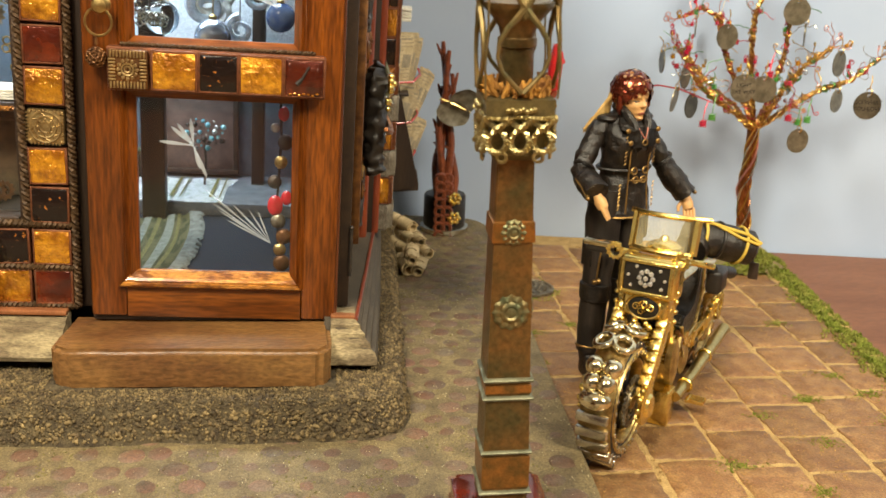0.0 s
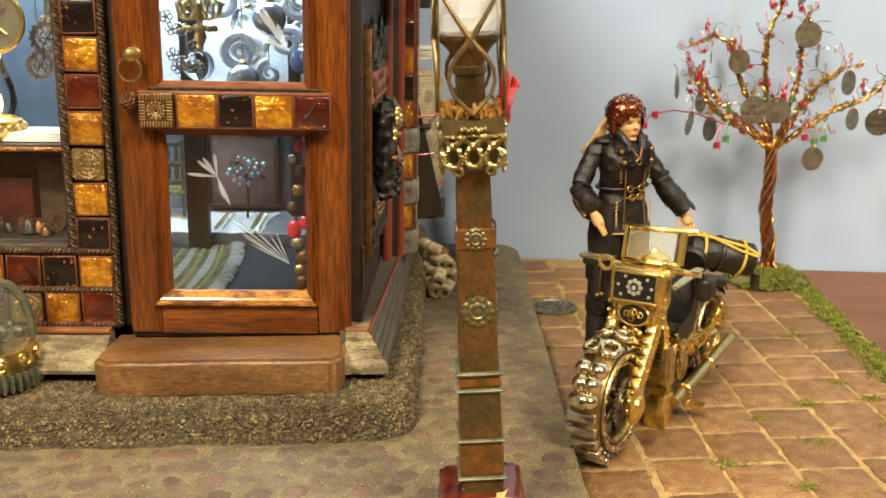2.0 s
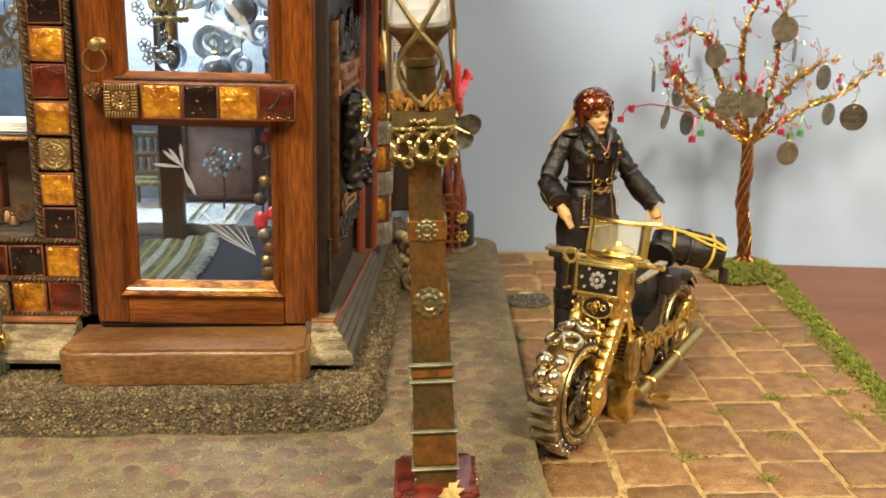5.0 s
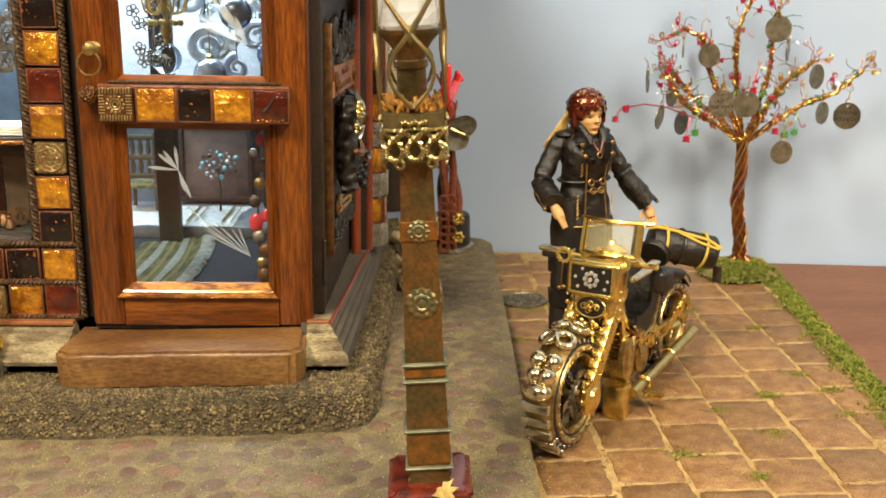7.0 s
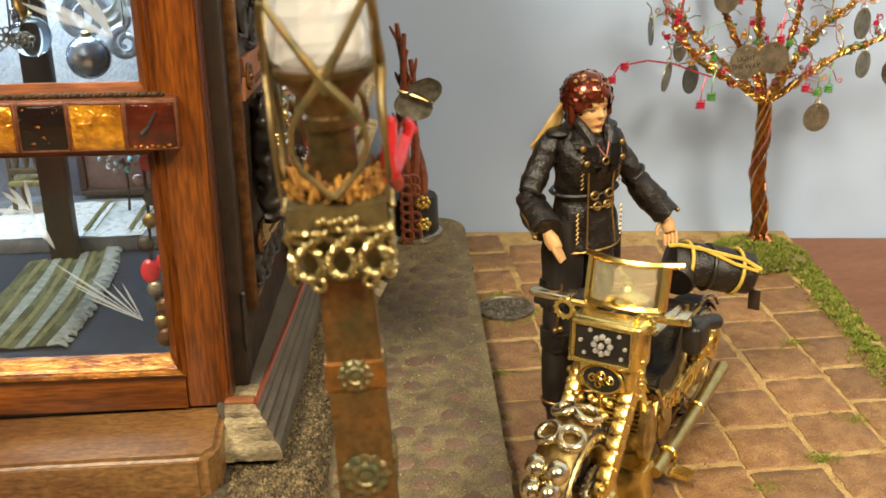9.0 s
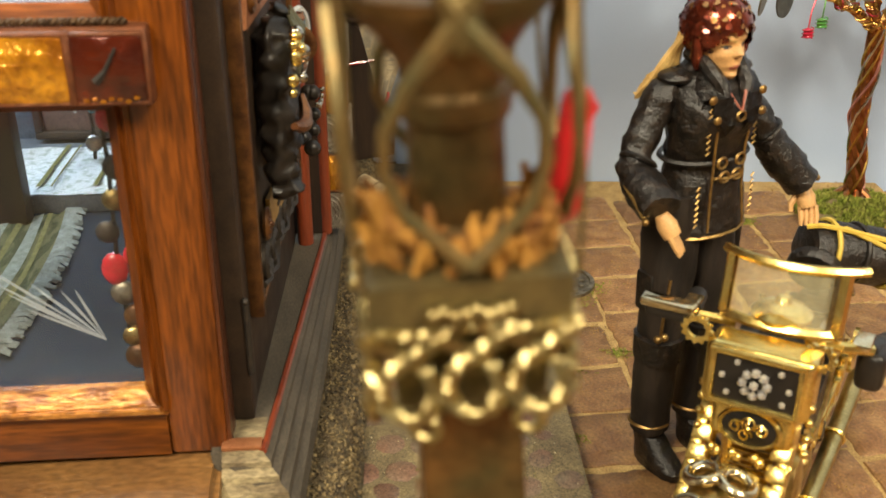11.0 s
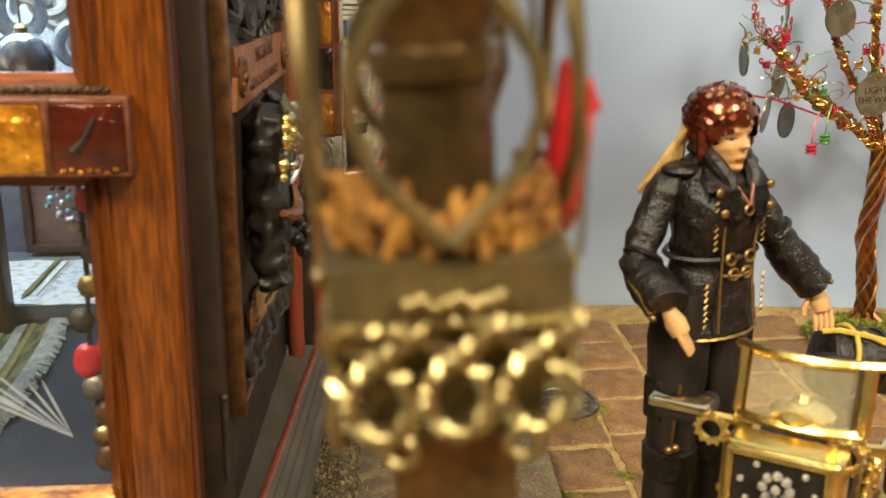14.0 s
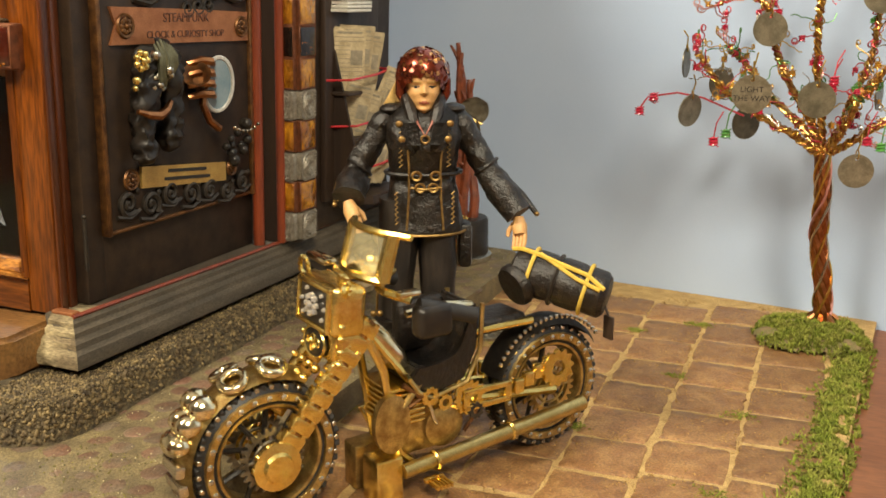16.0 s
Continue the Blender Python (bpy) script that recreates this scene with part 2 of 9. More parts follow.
def glow(name, colour, strength):
    m = bpy.data.materials.new(name)
    m.use_nodes = True
    p = m.node_tree.nodes["Principled BSDF"]
    p.inputs["Base Color"].default_value = (*colour, 1)
    p.inputs["Emission Color"].default_value = (*colour, 1)
    p.inputs["Emission Strength"].default_value = strength
    return m


WALL = mat("blue_wall_paint", (0.37, 0.468, 0.655), (0.42, 0.515, 0.69), 0.7, scale=7, fine=1500, bump=0.05, grain=0.04)
ROOM = mat("cream_wall_paint", (0.46, 0.43, 0.36), (0.40, 0.37, 0.32), 0.8, scale=4, fine=90, bump=0.1)
TABLE = mat("brown_table_top", (0.20, 0.078, 0.030), (0.15, 0.055, 0.021), 0.42, scale=25, fine=600, bump=0.1, stretch=(0.25, 1, 1))
GROUT = mat("sandy_grout", (0.46, 0.31, 0.120), (0.33, 0.21, 0.080), 0.9, scale=120, fine=1600, bump=0.9, depth=0.0008, grain=0.35)
PAVER = mat("brown_clay_paver", (0.195, 0.094, 0.036), (0.315, 0.180, 0.070), 0.42, scale=130, fine=900, bump=0.9, depth=0.0009, vary=0.2, mix=(0.38, 0.78), grain=0.32)
PAVEBED = mat("olive_grey_mortar", (0.205, 0.158, 0.076), (0.118, 0.088, 0.046), 0.5, scale=90, fine=1500, bump=0.9, depth=0.0008, grain=0.6)
COBBLE = mat("grey_cobble", (0.135, 0.103, 0.068), (0.150, 0.078, 0.048), 0.40, scale=60, fine=1100, bump=1.0, depth=0.0008, vary=0.22, mix=(0.36, 0.66), grain=0.5)
GRAVEL = mat("grey_brown_gravel", (0.115, 0.088, 0.045), (0.045, 0.032, 0.018), 0.9, scale=260, fine=1500, bump=1.0, depth=0.002, grain=0.4)
GRAIN = mat("gravel_grain", (0.195, 0.140, 0.060), (0.068, 0.046, 0.022), 0.6, scale=200, fine=3000, bump=0.4, vary=0.6, island=True)
ROUGHSTONE = mat("worn_cream_brown_plinth", (0.27, 0.215, 0.125), (0.12, 0.092, 0.055), 0.75, scale=140, fine=1400, bump=1.0, depth=0.0008, grain=0.45)
MOSS = mat("green_moss", (0.155, 0.195, 0.016), (0.25, 0.25, 0.045), 0.9, scale=150, fine=2000, bump=0.8, depth=0.001, vary=0.4, island=True)
WOOD = mat("varnished_red_wood", (0.178, 0.047, 0.0045), (0.066, 0.0155, 0.0028), 0.24, scale=110, fine=900, bump=0.4, depth=0.0003, stretch=(1, 1, 0.10), coat=0.45, spec=0.3, mix=(0.30, 0.74), grain=0.48)
WOOD_H = mat("varnished_wood_rail", (0.205, 0.058, 0.0055), (0.076, 0.019, 0.0032), 0.24, scale=110, fine=900, bump=0.4, depth=0.0003, stretch=(0.10, 1, 1), coat=0.45, spec=0.3, mix=(0.30, 0.74), grain=0.48)
DARKRED = mat("dark_red_brown_wood", (0.085, 0.022, 0.006), (0.035, 0.009, 0.004), 0.3, scale=130, fine=1000, bump=0.5, stretch=(1, 1, 0.05), coat=0.3, grain=0.3)
GOLDWOOD = mat("gilded_wood_bead", (0.46, 0.19, 0.032), (0.17, 0.055, 0.010), 0.2, metal=0.3, scale=240, fine=1100, bump=1.0, depth=0.0008, stretch=(0.35, 1, 1), coat=0.6, mix=(0.42, 0.58), grain=0.4)
DARKWOOD = mat("dark_brown_wood", (0.040, 0.023, 0.014), (0.022, 0.013, 0.009), 0.4, scale=150, fine=1500, bump=0.4, stretch=(1, 1, 0.1))
STEP = mat("brown_painted_step", (0.235, 0.120, 0.038), (0.125, 0.054, 0.019), 0.3, scale=38, fine=600, bump=0.9, depth=0.0009, grain=0.35, stretch=(0.45, 1, 1))
STEPWEAR = mat("worn_plinth_wood", (0.33, 0.265, 0.145), (0.13, 0.095, 0.052), 0.7, scale=130, fine=1500, bump=0.8, stretch=(0.35, 1, 1), grain=0.4, mix=(0.4, 0.62))
PLINTH = mat("grey_painted_moulding", (0.055, 0.044, 0.030), (0.090, 0.072, 0.050), 0.6, scale=140, fine=1800, bump=0.6, stretch=(1, 0.3, 1), grain=0.35)
GOLD = mat("polished_gold", (0.96, 0.76, 0.28), (0.84, 0.60, 0.17), 0.2, metal=1.0, scale=260, fine=1600, bump=0.5)
OLDGOLD = mat("tarnished_brass", (0.66, 0.50, 0.20), (0.34, 0.22, 0.08), 0.28, metal=0.95, scale=220, fine=2000, bump=0.5)
SILVER = mat("silver_metal", (0.72, 0.68, 0.58), (0.5, 0.46, 0.38), 0.2, metal=1.0, scale=220, fine=2500, bump=0.3)
PEWTER = mat("antique_pewter", (0.30, 0.26, 0.19), (0.12, 0.10, 0.07), 0.4, metal=0.85, scale=260, fine=2500, bump=0.5)
COPPER = mat("weathered_copper", (0.18, 0.088, 0.026), (0.085, 0.064, 0.024), 0.26, metal=0.6, scale=85, fine=520, bump=0.9, depth=0.0008, grain=0.25)
VERDIGRIS = mat("green_patina_brass", (0.125, 0.14, 0.075), (0.22, 0.145, 0.055), 0.34, metal=0.75, scale=160, fine=2000, bump=0.6)
CAGE = mat("olive_patina_brass", (0.13, 0.115, 0.05), (0.23, 0.145, 0.05), 0.36, metal=0.7, scale=160, fine=2000, bump=0.6)
PALEGREEN = mat("pale_greened_pewter", (0.22, 0.22, 0.145), (0.12, 0.12, 0.075), 0.36, metal=0.6, scale=160, fine=2000, bump=0.5)
COPPERWIRE = mat("copper_wire", (0.50, 0.22, 0.09), (0.30, 0.12, 0.05), 0.24, metal=1.0, scale=300, fine=3000, bump=0.2)
LEATHER = mat("black_leather", (0.0065, 0.0048, 0.0036), (0.024, 0.013, 0.0065), 0.27, scale=380, fine=1300, bump=1.0, depth=0.0007, spec=0.55, grain=0.6, mix=(0.48, 0.78), rough2=0.5)
RUBBER = mat("black_rubber", (0.011, 0.010, 0.010), (0.020, 0.018, 0.017), 0.42, scale=200, fine=2000, bump=0.3)
BLACK = mat("black_enamel", (0.012, 0.010, 0.009), (0.022, 0.017, 0.013), 0.3, scale=200, fine=2000, bump=0.2, spec=0.4)
SKIN = mat("painted_skin", (0.60, 0.345, 0.135), (0.50, 0.27, 0.10), 0.4, scale=150, fine=2000, bump=0.1)
# paler and darker amber patches stand in for reflections inside the glass
AMBER = mat("amber_glass", (0.62, 0.27, 0.014), (0.30, 0.10, 0.005), 0.08, metal=0.45, scale=110, fine=420, bump=1.0, depth=0.0026, coat=1.0, vary=0.18, mix=(0.40, 0.60))
REDGLASS = mat("red_amber_glass", (0.150, 0.020, 0.004), (0.045, 0.006, 0.003), 0.09, metal=0.35, scale=80, fine=330, bump=1.0, depth=0.002, coat=1.0, vary=0.3)
DARKGLASS = mat("dark_brown_glass", (0.010, 0.005, 0.004), (0.34, 0.12, 0.02), 0.08, metal=0.1, scale=430, fine=1200, bump=0.6, depth=0.0008, coat=0.6, mix=(0.64, 0.70), vary=0.1, spec=0.3)
RELIEF = mat("gilt_relief_tile", (0.58, 0.43, 0.20), (0.32, 0.21, 0.09), 0.28, metal=0.85, scale=220, fine=2500, bump=0.4, vary=0.1)
ROPE = mat("dark_bronze_rope", (0.045, 0.026, 0.013), (0.085, 0.047, 0.020), 0.45, metal=0.4, scale=300, fine=2500, bump=0.3, spec=0.3)
IRON = mat("dark_iron", (0.045, 0.04, 0.036), (0.075, 0.06, 0.045), 0.4, metal=0.7, scale=260, fine=2500, bump=0.4)
SIDE = mat("dark_brown_side_panel", (0.038, 0.023, 0.014), (0.021, 0.013, 0.009), 0.42, scale=120, fine=1500, bump=0.4, spec=0.35)
BRONZE = mat("bronze_edge", (0.24, 0.11, 0.036), (0.10, 0.045, 0.02), 0.32, metal=0.7, scale=220, fine=2200, bump=0.5)
REDWOOD = mat("red_stained_rod", (0.24, 0.045, 0.015), (0.15, 0.03, 0.012), 0.3, scale=200, fine=1600, bump=0.3, stretch=(1, 1, 0.1), coat=0.3)
COPPERSHEET = mat("copper_plaque", (0.48, 0.20, 0.085), (0.36, 0.14, 0.06), 0.38, metal=0.6, scale=120, fine=1800, bump=0.3)
BRASSSHEET = mat("brass_plaque", (0.58, 0.36, 0.10), (0.45, 0.26, 0.07), 0.34, metal=0.6, scale=120, fine=1800, bump=0.2)
WORNINK = mat("worn_dark_lettering", (0.085, 0.035, 0.022), (0.16, 0.065, 0.035), 0.5, scale=300, bump=0)
INK = mat("black_ink", (0.02, 0.015, 0.012), None, 0.6, bump=0)
PAPER = mat("aged_paper", (0.52, 0.43, 0.27), (0.35, 0.28, 0.165), 0.85, scale=160, fine=1600, bump=0.4, vary=0.18)
WHITEPAPER = mat("white_paper", (0.74, 0.73, 0.66), (0.62, 0.60, 0.52), 0.8, scale=160, fine=1600, bump=0.2)
NEWSINK = mat("newsprint_ink", (0.33, 0.29, 0.21), (0.24, 0.21, 0.15), 0.8, bump=0)
LEADEDGE = mat("copper_foil_edge", (0.22, 0.075, 0.030), (0.11, 0.040, 0.018), 0.4, metal=0.5, scale=250, fine=2000, bump=0.3)
INWALL = mat("interior_blue_grey_wall", (0.16, 0.20, 0.24), (0.11, 0.14, 0.17), 0.7, scale=60, fine=900, bump=0.2)
INFLOOR = mat("slate_blue_floor", (0.011, 0.016, 0.024), (0.019, 0.026, 0.035), 0.5, scale=60, fine=900, bump=0.2, spec=0.2)
CLOTH = mat("green_striped_cloth", (0.092, 0.094, 0.036), (0.180, 0.165, 0.072), 0.8, scale=170, fine=1500, bump=0.4, stretch=(1, 0.3, 1), mix=(0.46, 0.54))
LINEN = mat("white_embroidered_linen", (0.58, 0.58, 0.53), (0.36, 0.38, 0.29), 0.8, scale=240, fine=1500, bump=0.4, mix=(0.5, 0.6))
TEAL = mat("teal_bead", (0.05, 0.30, 0.36), (0.25, 0.45, 0.45), 0.15, scale=300, fine=2000, bump=0.1, coat=0.8)
REDBEAD = mat("red_enamel", (0.50, 0.02, 0.03), (0.38, 0.015, 0.02), 0.25, scale=300, fine=2000, bump=0.2, coat=0.5)
FROST = frosted("etched_frost", haze=0.34)
BLUEGLAZE = mat("blue_glaze", (0.06, 0.12, 0.34), (0.16, 0.25, 0.45), 0.15, scale=130, fine=1200, bump=0.2, coat=0.8)
CLEAR = frosted("clear_rough_crystal", (0.84, 0.84, 0.81), 0.42)
BOTTLE = glass("clear_ball_glass", (0.85, 0.93, 0.98), 0.0, 1.35)
PANE = pane_glass("window_pane")
SHIELD = frosted("cloudy_clear_windshield", (0.62, 0.55, 0.34), 0.30)

# ---- the room ----
YAW_WALL = -9.9
AT_WALL = pose(0, 0.800, 0, 0, 0, YAW_WALL)
bm = B()
box(bm, (0.3, 0.03, 0.4), (4.2, 0.06, 2.5))
solid("wall_back", bm, WALL, "smooth pale blue painted wall behind the display", "wall", "structure", at=AT_WALL)
for nm, c, s in (("wall_left", (-1.9, -0.8, 0.4), (0.06, 4.0, 2.5)), ("wall_right", (2.3, -0.8, 0.4), (0.06, 4.0, 2.5)), ("wall_front", (0.2, -2.4, 0.4), (4.3, 0.06, 2.5))):
    bm = B()
    box(bm, c, s)
    solid(nm, bm, ROOM, "plain cream painted room wall", "wall", "structure")
bm = B()
box(bm, (0.2, -0.7, 1.68), (4.4, 4.4, 0.06))
solid("ceiling", bm, ROOM, "plain cream painted ceiling", "ceiling", "structure")
bm = B()
box(bm, (0.2, -0.7, -0.81), (4.4, 4.4, 0.06))
solid("floor", bm, DARKWOOD, "dark wooden room floor", "floor", "structure")
bm = B()
prism(bm, [(-1.0, -0.5), (1.2, -0.5), (1.2, 0.795 - 0.1745 * 1.2), (-1.0, 0.795 + 0.1745)], -0.034, -0.004)
table = thing("table", pose(0, 0, -0.78), "reddish brown table carrying the miniature display", "table")
part("tabletop", bm, TABLE, table)
for x, y in ((-0.9, -0.4), (1.1, -0.4), (-0.9, 0.85), (1.1, 0.5)):
    bm = B()
    box(bm, (x, y, -0.407), (0.07, 0.07, 0.746), 0.006)
    part("leg", bm, DARKWOOD, table)

# ---- patio slab, pavement, gravel bank ----
def edge_x(y):
    return 0.346 + 0.09 * (y - 0.52)


bm = B()
prism(bm, [(0.118, 0.0), (edge_x(0.0), 0.0), (edge_x(0.738), 0.738), (0.128, 0.774)], -0.004, -0.0005)
patio = solid("patio", bm, GROUT, "miniature patio of square brown clay pavers in sandy grout", "patio", "structure")
PAVE_Z = 0.0137
bm = B()
pav = [(-0.42, 0.0), (0.109, 0.0), (0.119, 0.308), (0.126, 0.50), (0.133, 0.735)]
pav += [(0.114 + 0.019 * math.cos(t), 0.742 + 0.027 * math.sin(t)) for t in [0.1 + 1.4 * i / 6 for i in range(7)]] + [(-0.42, 0.86)]
prism(bm, pav, -0.004, PAVE_Z)
pavement = solid("pavement", bm, PAVEBED, "miniature pavement of worn grey and red cobbles", "pavement", "structure")


def bank_height(x, y):
    """Height of the gravel bank over the pavement round the house: a flat ledge with a steep crumbling edge."""
    dx, dy = x - 0.0490 - 0.035 * (y - 0.45), 0.3815 - y
    a, b = dx + 0.026, dy + 0.026
    d = math.hypot(max(a, 0), max(b, 0)) - 0.026 + min(max(a, b), 0)
    d += 0.0030 * noise.noise((x * 25, y * 25, 9)) + 0.0012 * noise.noise((x * 110, y * 110, 2))
    k = min(max(-d / 0.0085, 0), 1)
    s = k * k * (3 - 2 * k)
    lump = noise.noise((x * 90, y * 90, 0)) * 0.0018 + noise.noise((x * 260, y * 260, 3)) * 0.0014 + noise.noise((x * 700, y * 700, 5)) * 0.0007
    side = min(max((dx - dy) / 0.03 + 0.5, 0), 1)
    return 0.0118 + s * (0.0200 - 0.0030 * side) + lump * (0.35 + 2.2 * s * (1 - s) * 2)


bm = B()
nx, ny = 250, 210
x0, x1, y0, y1 = -0.42, 0.072, 0.366, 0.785
xs = [x0 + (x1 - x0) * i / nx for i in range(nx + 1)]
ys = [y0 + (y1 - y0) * j / ny for j in range(ny + 1)]
grid = [[bm.verts.new((x, y, bank_height(x, y))) for x in xs] for y in ys]
for j in range(ny):
    for i in range(nx):
        if xs[i] < -0.02 and ys[j] > 0.47:
            continue
        bm.faces.new((grid[j][i], grid[j][i + 1], grid[j + 1][i + 1], grid[j + 1][i]))
bmesh.ops.delete(bm, geom=[v for v in bm.verts if not v.link_faces], context="VERTS")
bank = solid("gravel_bank", bm, GRAVEL, "bank of grey brown fine gravel round the house", "gravel", "stuff", smooth=180)

# ---- the house ----
HM = Matrix.Translation((-0.05, 0.45, 0.05)) @ pose(0, 0, 0, 0, 1.7, 0) @ Matrix.Translation((0.05, -0.45, -0.05))
TOP = 0.345
TURN_SIDE = Matrix.Translation((0.0145, 0.45, 0)) @ pose(0, 0, 0, 0, 0, -3.0) @ Matrix.Translation((-0.0145, -0.45, 0))
SIDE_A, SIDE_B = TURN_SIDE @ Matrix.Translation((-0.005, 0, 0)), TURN_SIDE @ Matrix.Translation((-0.010, 0, 0))
house = thing("house", pose(-0.16, 0.58, 0.036), "miniature varnished wooden shop with amber glass tile trim", "house", tilt=HM)

# plinth: a moulded course along front and side
STEPS = [(0.04, 0.0545), (0.20, 0.0532), (0.22, 0.0512), (0.42, 0.0496), (0.44, 0.0474), (0.66, 0.0456), (0.70, 0.0432), (0.90, 0.0415), (1.0, 0.0385), (0.97, 0.0355), (0.86, 0.0345)]


def side_profile(y, red, foot):
    """Section of the side moulding: a flat ledge to the inlay, then steps down to a rounded foot."""
    return [(0.004, y, 0.0552), (red, y, 0.0555)] + [(red + (foot - red) * k, y - 0.011 * k * (y < 0.44), z) for k, z in STEPS] + [(0.004, y, 0.0345)]


SIDE_LINE = ((0.4345, 0.0195, 0.0305), (0.5125, 0.0272, 0.0362), (0.583, 0.0338, 0.0400), (0.640, 0.0375, 0.0425), (0.738, 0.0400, 0.0468))
bm = B()
ring_strip(bm, [side_profile(*row) for row in SIDE_LINE])
side_plinth = part("plinth", bm, PLINTH, house, "grey painted stepped moulding", smooth=25)
bm = B()
tube(bm, [(red, y, 0.0555) for y, red, foot in SIDE_LINE], 0.0011, 6)
part("inlay", bm, REDWOOD, house, "thin red inlaid strip")
# front course: cream worn paint, mitred into the side moulding at the corner
for x0, x1, y_in, deep, top in ((-0.36, -0.121, 0.4460, 0.024, 0.0505), (0.0072, 0.0195, 0.4345, 0.011, 0.0555)):
    bm = B()
    low = (top - 0.0345) / 0.021
    section = [(0.452, top, 0)] + [(y_in - deep * k, 0.0345 + (z - 0.0345) * low, k) for k, z in [(0, 0.0555)] + STEPS] + [(0.452, 0.0345, 0)]
    ends = [[(x0, y, z) for y, z, k in section], [(x1 + (0.011 * k if x1 > 0 else 0), y, z) for y, z, k in section]]
    n_mid = 14
    ring_strip(bm, [[tuple(a_ + (b_ - a_) * k / n_mid for a_, b_ in zip(p0, p1)) for p0, p1 in zip(*ends)] for k in range(n_mid + 1)])
    for v in bm.verts:
        if v.co.y < y_in - 0.002 and v.co.x < 0.018:
            v.co += Vector((0, 1, 0.6)) * 0.0006 * noise.noise(v.co * 210)
    part("plinth", bm, STEPWEAR, house, "worn cream painted plinth" if x1 < 0 else "worn cream plinth corner, mitred")
    bm = B()
    if x1 < 0:
        box(bm, ((x0 + x1) / 2, 0.4475, 0.0518), (x1 - x0, 0.009, 0.0024), 0.0006)
    else:
        box(bm, (0.0130, 0.4375, 0.0562), (0.0120, 0.0050, 0.0016), 0.0005)
    part("strip", bm, COPPERSHEET, house, "copper strip above the plinth")
bm = B()
box(bm, (-0.165, 0.595, 0.0340), (0.35, 0.285, 0.0120), 0.001)
part("base", bm, DARKWOOD, house, "dark wooden base board under the shop")

# walls with real openings
def wall_part(name, c, s, m, label="", bev=0.0008, turn=None):
    bm = B()
    box(bm, c, s, bev, turn)
    return part(name, bm, m, house, label)


wall_front = wall_part("wall", (-0.1255, 0.457, (TOP + 0.0525) / 2), (0.034, 0.010, TOP - 0.0525), DARKWOOD, "narrow front wall faced with amber tiles")
wall_sill = wall_part("wall", (-0.2265, 0.457, 0.0750), (0.167, 0.010, 0.0450), DARKWOOD, "low front wall under the window")
wall_part("wall", (-0.33, 0.457, (TOP + 0.0525) / 2), (0.04, 0.010, TOP - 0.0525), DARKWOOD)
wall_part("jamb", (0.0098, 0.4565, (TOP + 0.056) / 2), (0.012, 0.0125, TOP - 0.056), SIDE, "dark brown door jamb")
wall_part("lintel", (-0.16, 0.457, TOP + 0.010), (0.37, 0.012, 0.020), WOOD_H)
wall_part("wall", (0.0165, 0.521, (TOP + 0.0555) / 2), (0.007, 0.122, TOP - 0.0555), SIDE, "dark brown side wall", turn=SIDE_A)
rear_wall = wall_part("wall", (0.034, 0.660, (TOP + 0.0555) / 2), (0.012, 0.122, TOP - 0.0555), SIDE, "dark brown rear side wall", turn=SIDE_B)
wall_part("wall", (0.0265, 0.5955, (TOP + 0.0555) / 2), (0.020, 0.010, TOP - 0.0555), DARKWOOD, turn=SIDE_B)
wall_part("wall", (-0.157, 0.716, (TOP + 0.0405) / 2), (0.375, 0.008, TOP - 0.0405), INWALL, "pale blue grey back wall")
wall_part("wall", (-0.346, 0.587, (TOP + 0.0405) / 2), (0.008, 0.25, TOP - 0.0405), INWALL)
wall_part("floor", (-0.164, 0.585, 0.0465), (0.355, 0.248, 0.011), INFLOOR, "dark slate blue floor")
wall_part("ceiling", (-0.162, 0.585, TOP + 0.004), (0.36, 0.24, 0.006), INWALL, "pale ceiling")
wall_part("roof", (-0.15, 0.585, TOP + 0.026), (0.44, 0.33, 0.012), DARKWOOD, "flat dark wooden roof")
wall_part("canopy", (0.031, 0.513, 0.2405), (0.034, 0.108, 0.010), DARKWOOD, "dark wooden ledge over the side panel", turn=SIDE_A)

# amber tiles
def square_tile(m_name, material, relief=0):
    bm = B()
    box(bm, (0, 0, 0), (0.0168, 0.0050, 0.0164), 0.0013)
    if not relief:
        for s_ in (-1, 1):
            paint(bm, box(bm, (s_ * 0.0085, 0.0004, 0), (0.0012, 0.0050, 0.0180), 0.0004, seg=1), 1)
            paint(bm, box(bm, (0, 0.0004, s_ * 0.0083), (0.0164, 0.0050, 0.0012), 0.0004, seg=1), 1)
    if relief:
        for r in (0.0072, 0.0049, 0.0024):
            torus(bm, (0, -0.0025, 0), r, 0.0006, (0, 1, 0), 20, 5)
        for k in range(relief):
            t = 2 * math.pi * k / relief
            ball(bm, (0.0036 * math.cos(t), -0.0026, 0.0036 * math.sin(t)), 0.0009, 6, 4)
            tube(bm, [(0.0052 * math.cos(t), -0.0026, 0.0052 * math.sin(t)), (0.0072 * math.cos(t + 0.3), -0.0026, 0.0072 * math.sin(t + 0.3))], 0.0004, 4)
        for sx in (-1, 1):
            for sz in (-1, 1):
                ball(bm, (sx * 0.007, -0.0024, sz * 0.0068), 0.0010, 6, 4)
        for k in range(9):
            for sz in (-1, 1):
                box(bm, (-0.0064 + 0.0016 * k, -0.0025, sz * 0.0079), (0.0006, 0.0009, 0.0010))
                box(bm, (sz * 0.0081, -0.0025, -0.0064 + 0.0016 * k), (0.0010, 0.0009, 0.0006))
    return mesh_of(bm, m_name, [material, LEADEDGE])


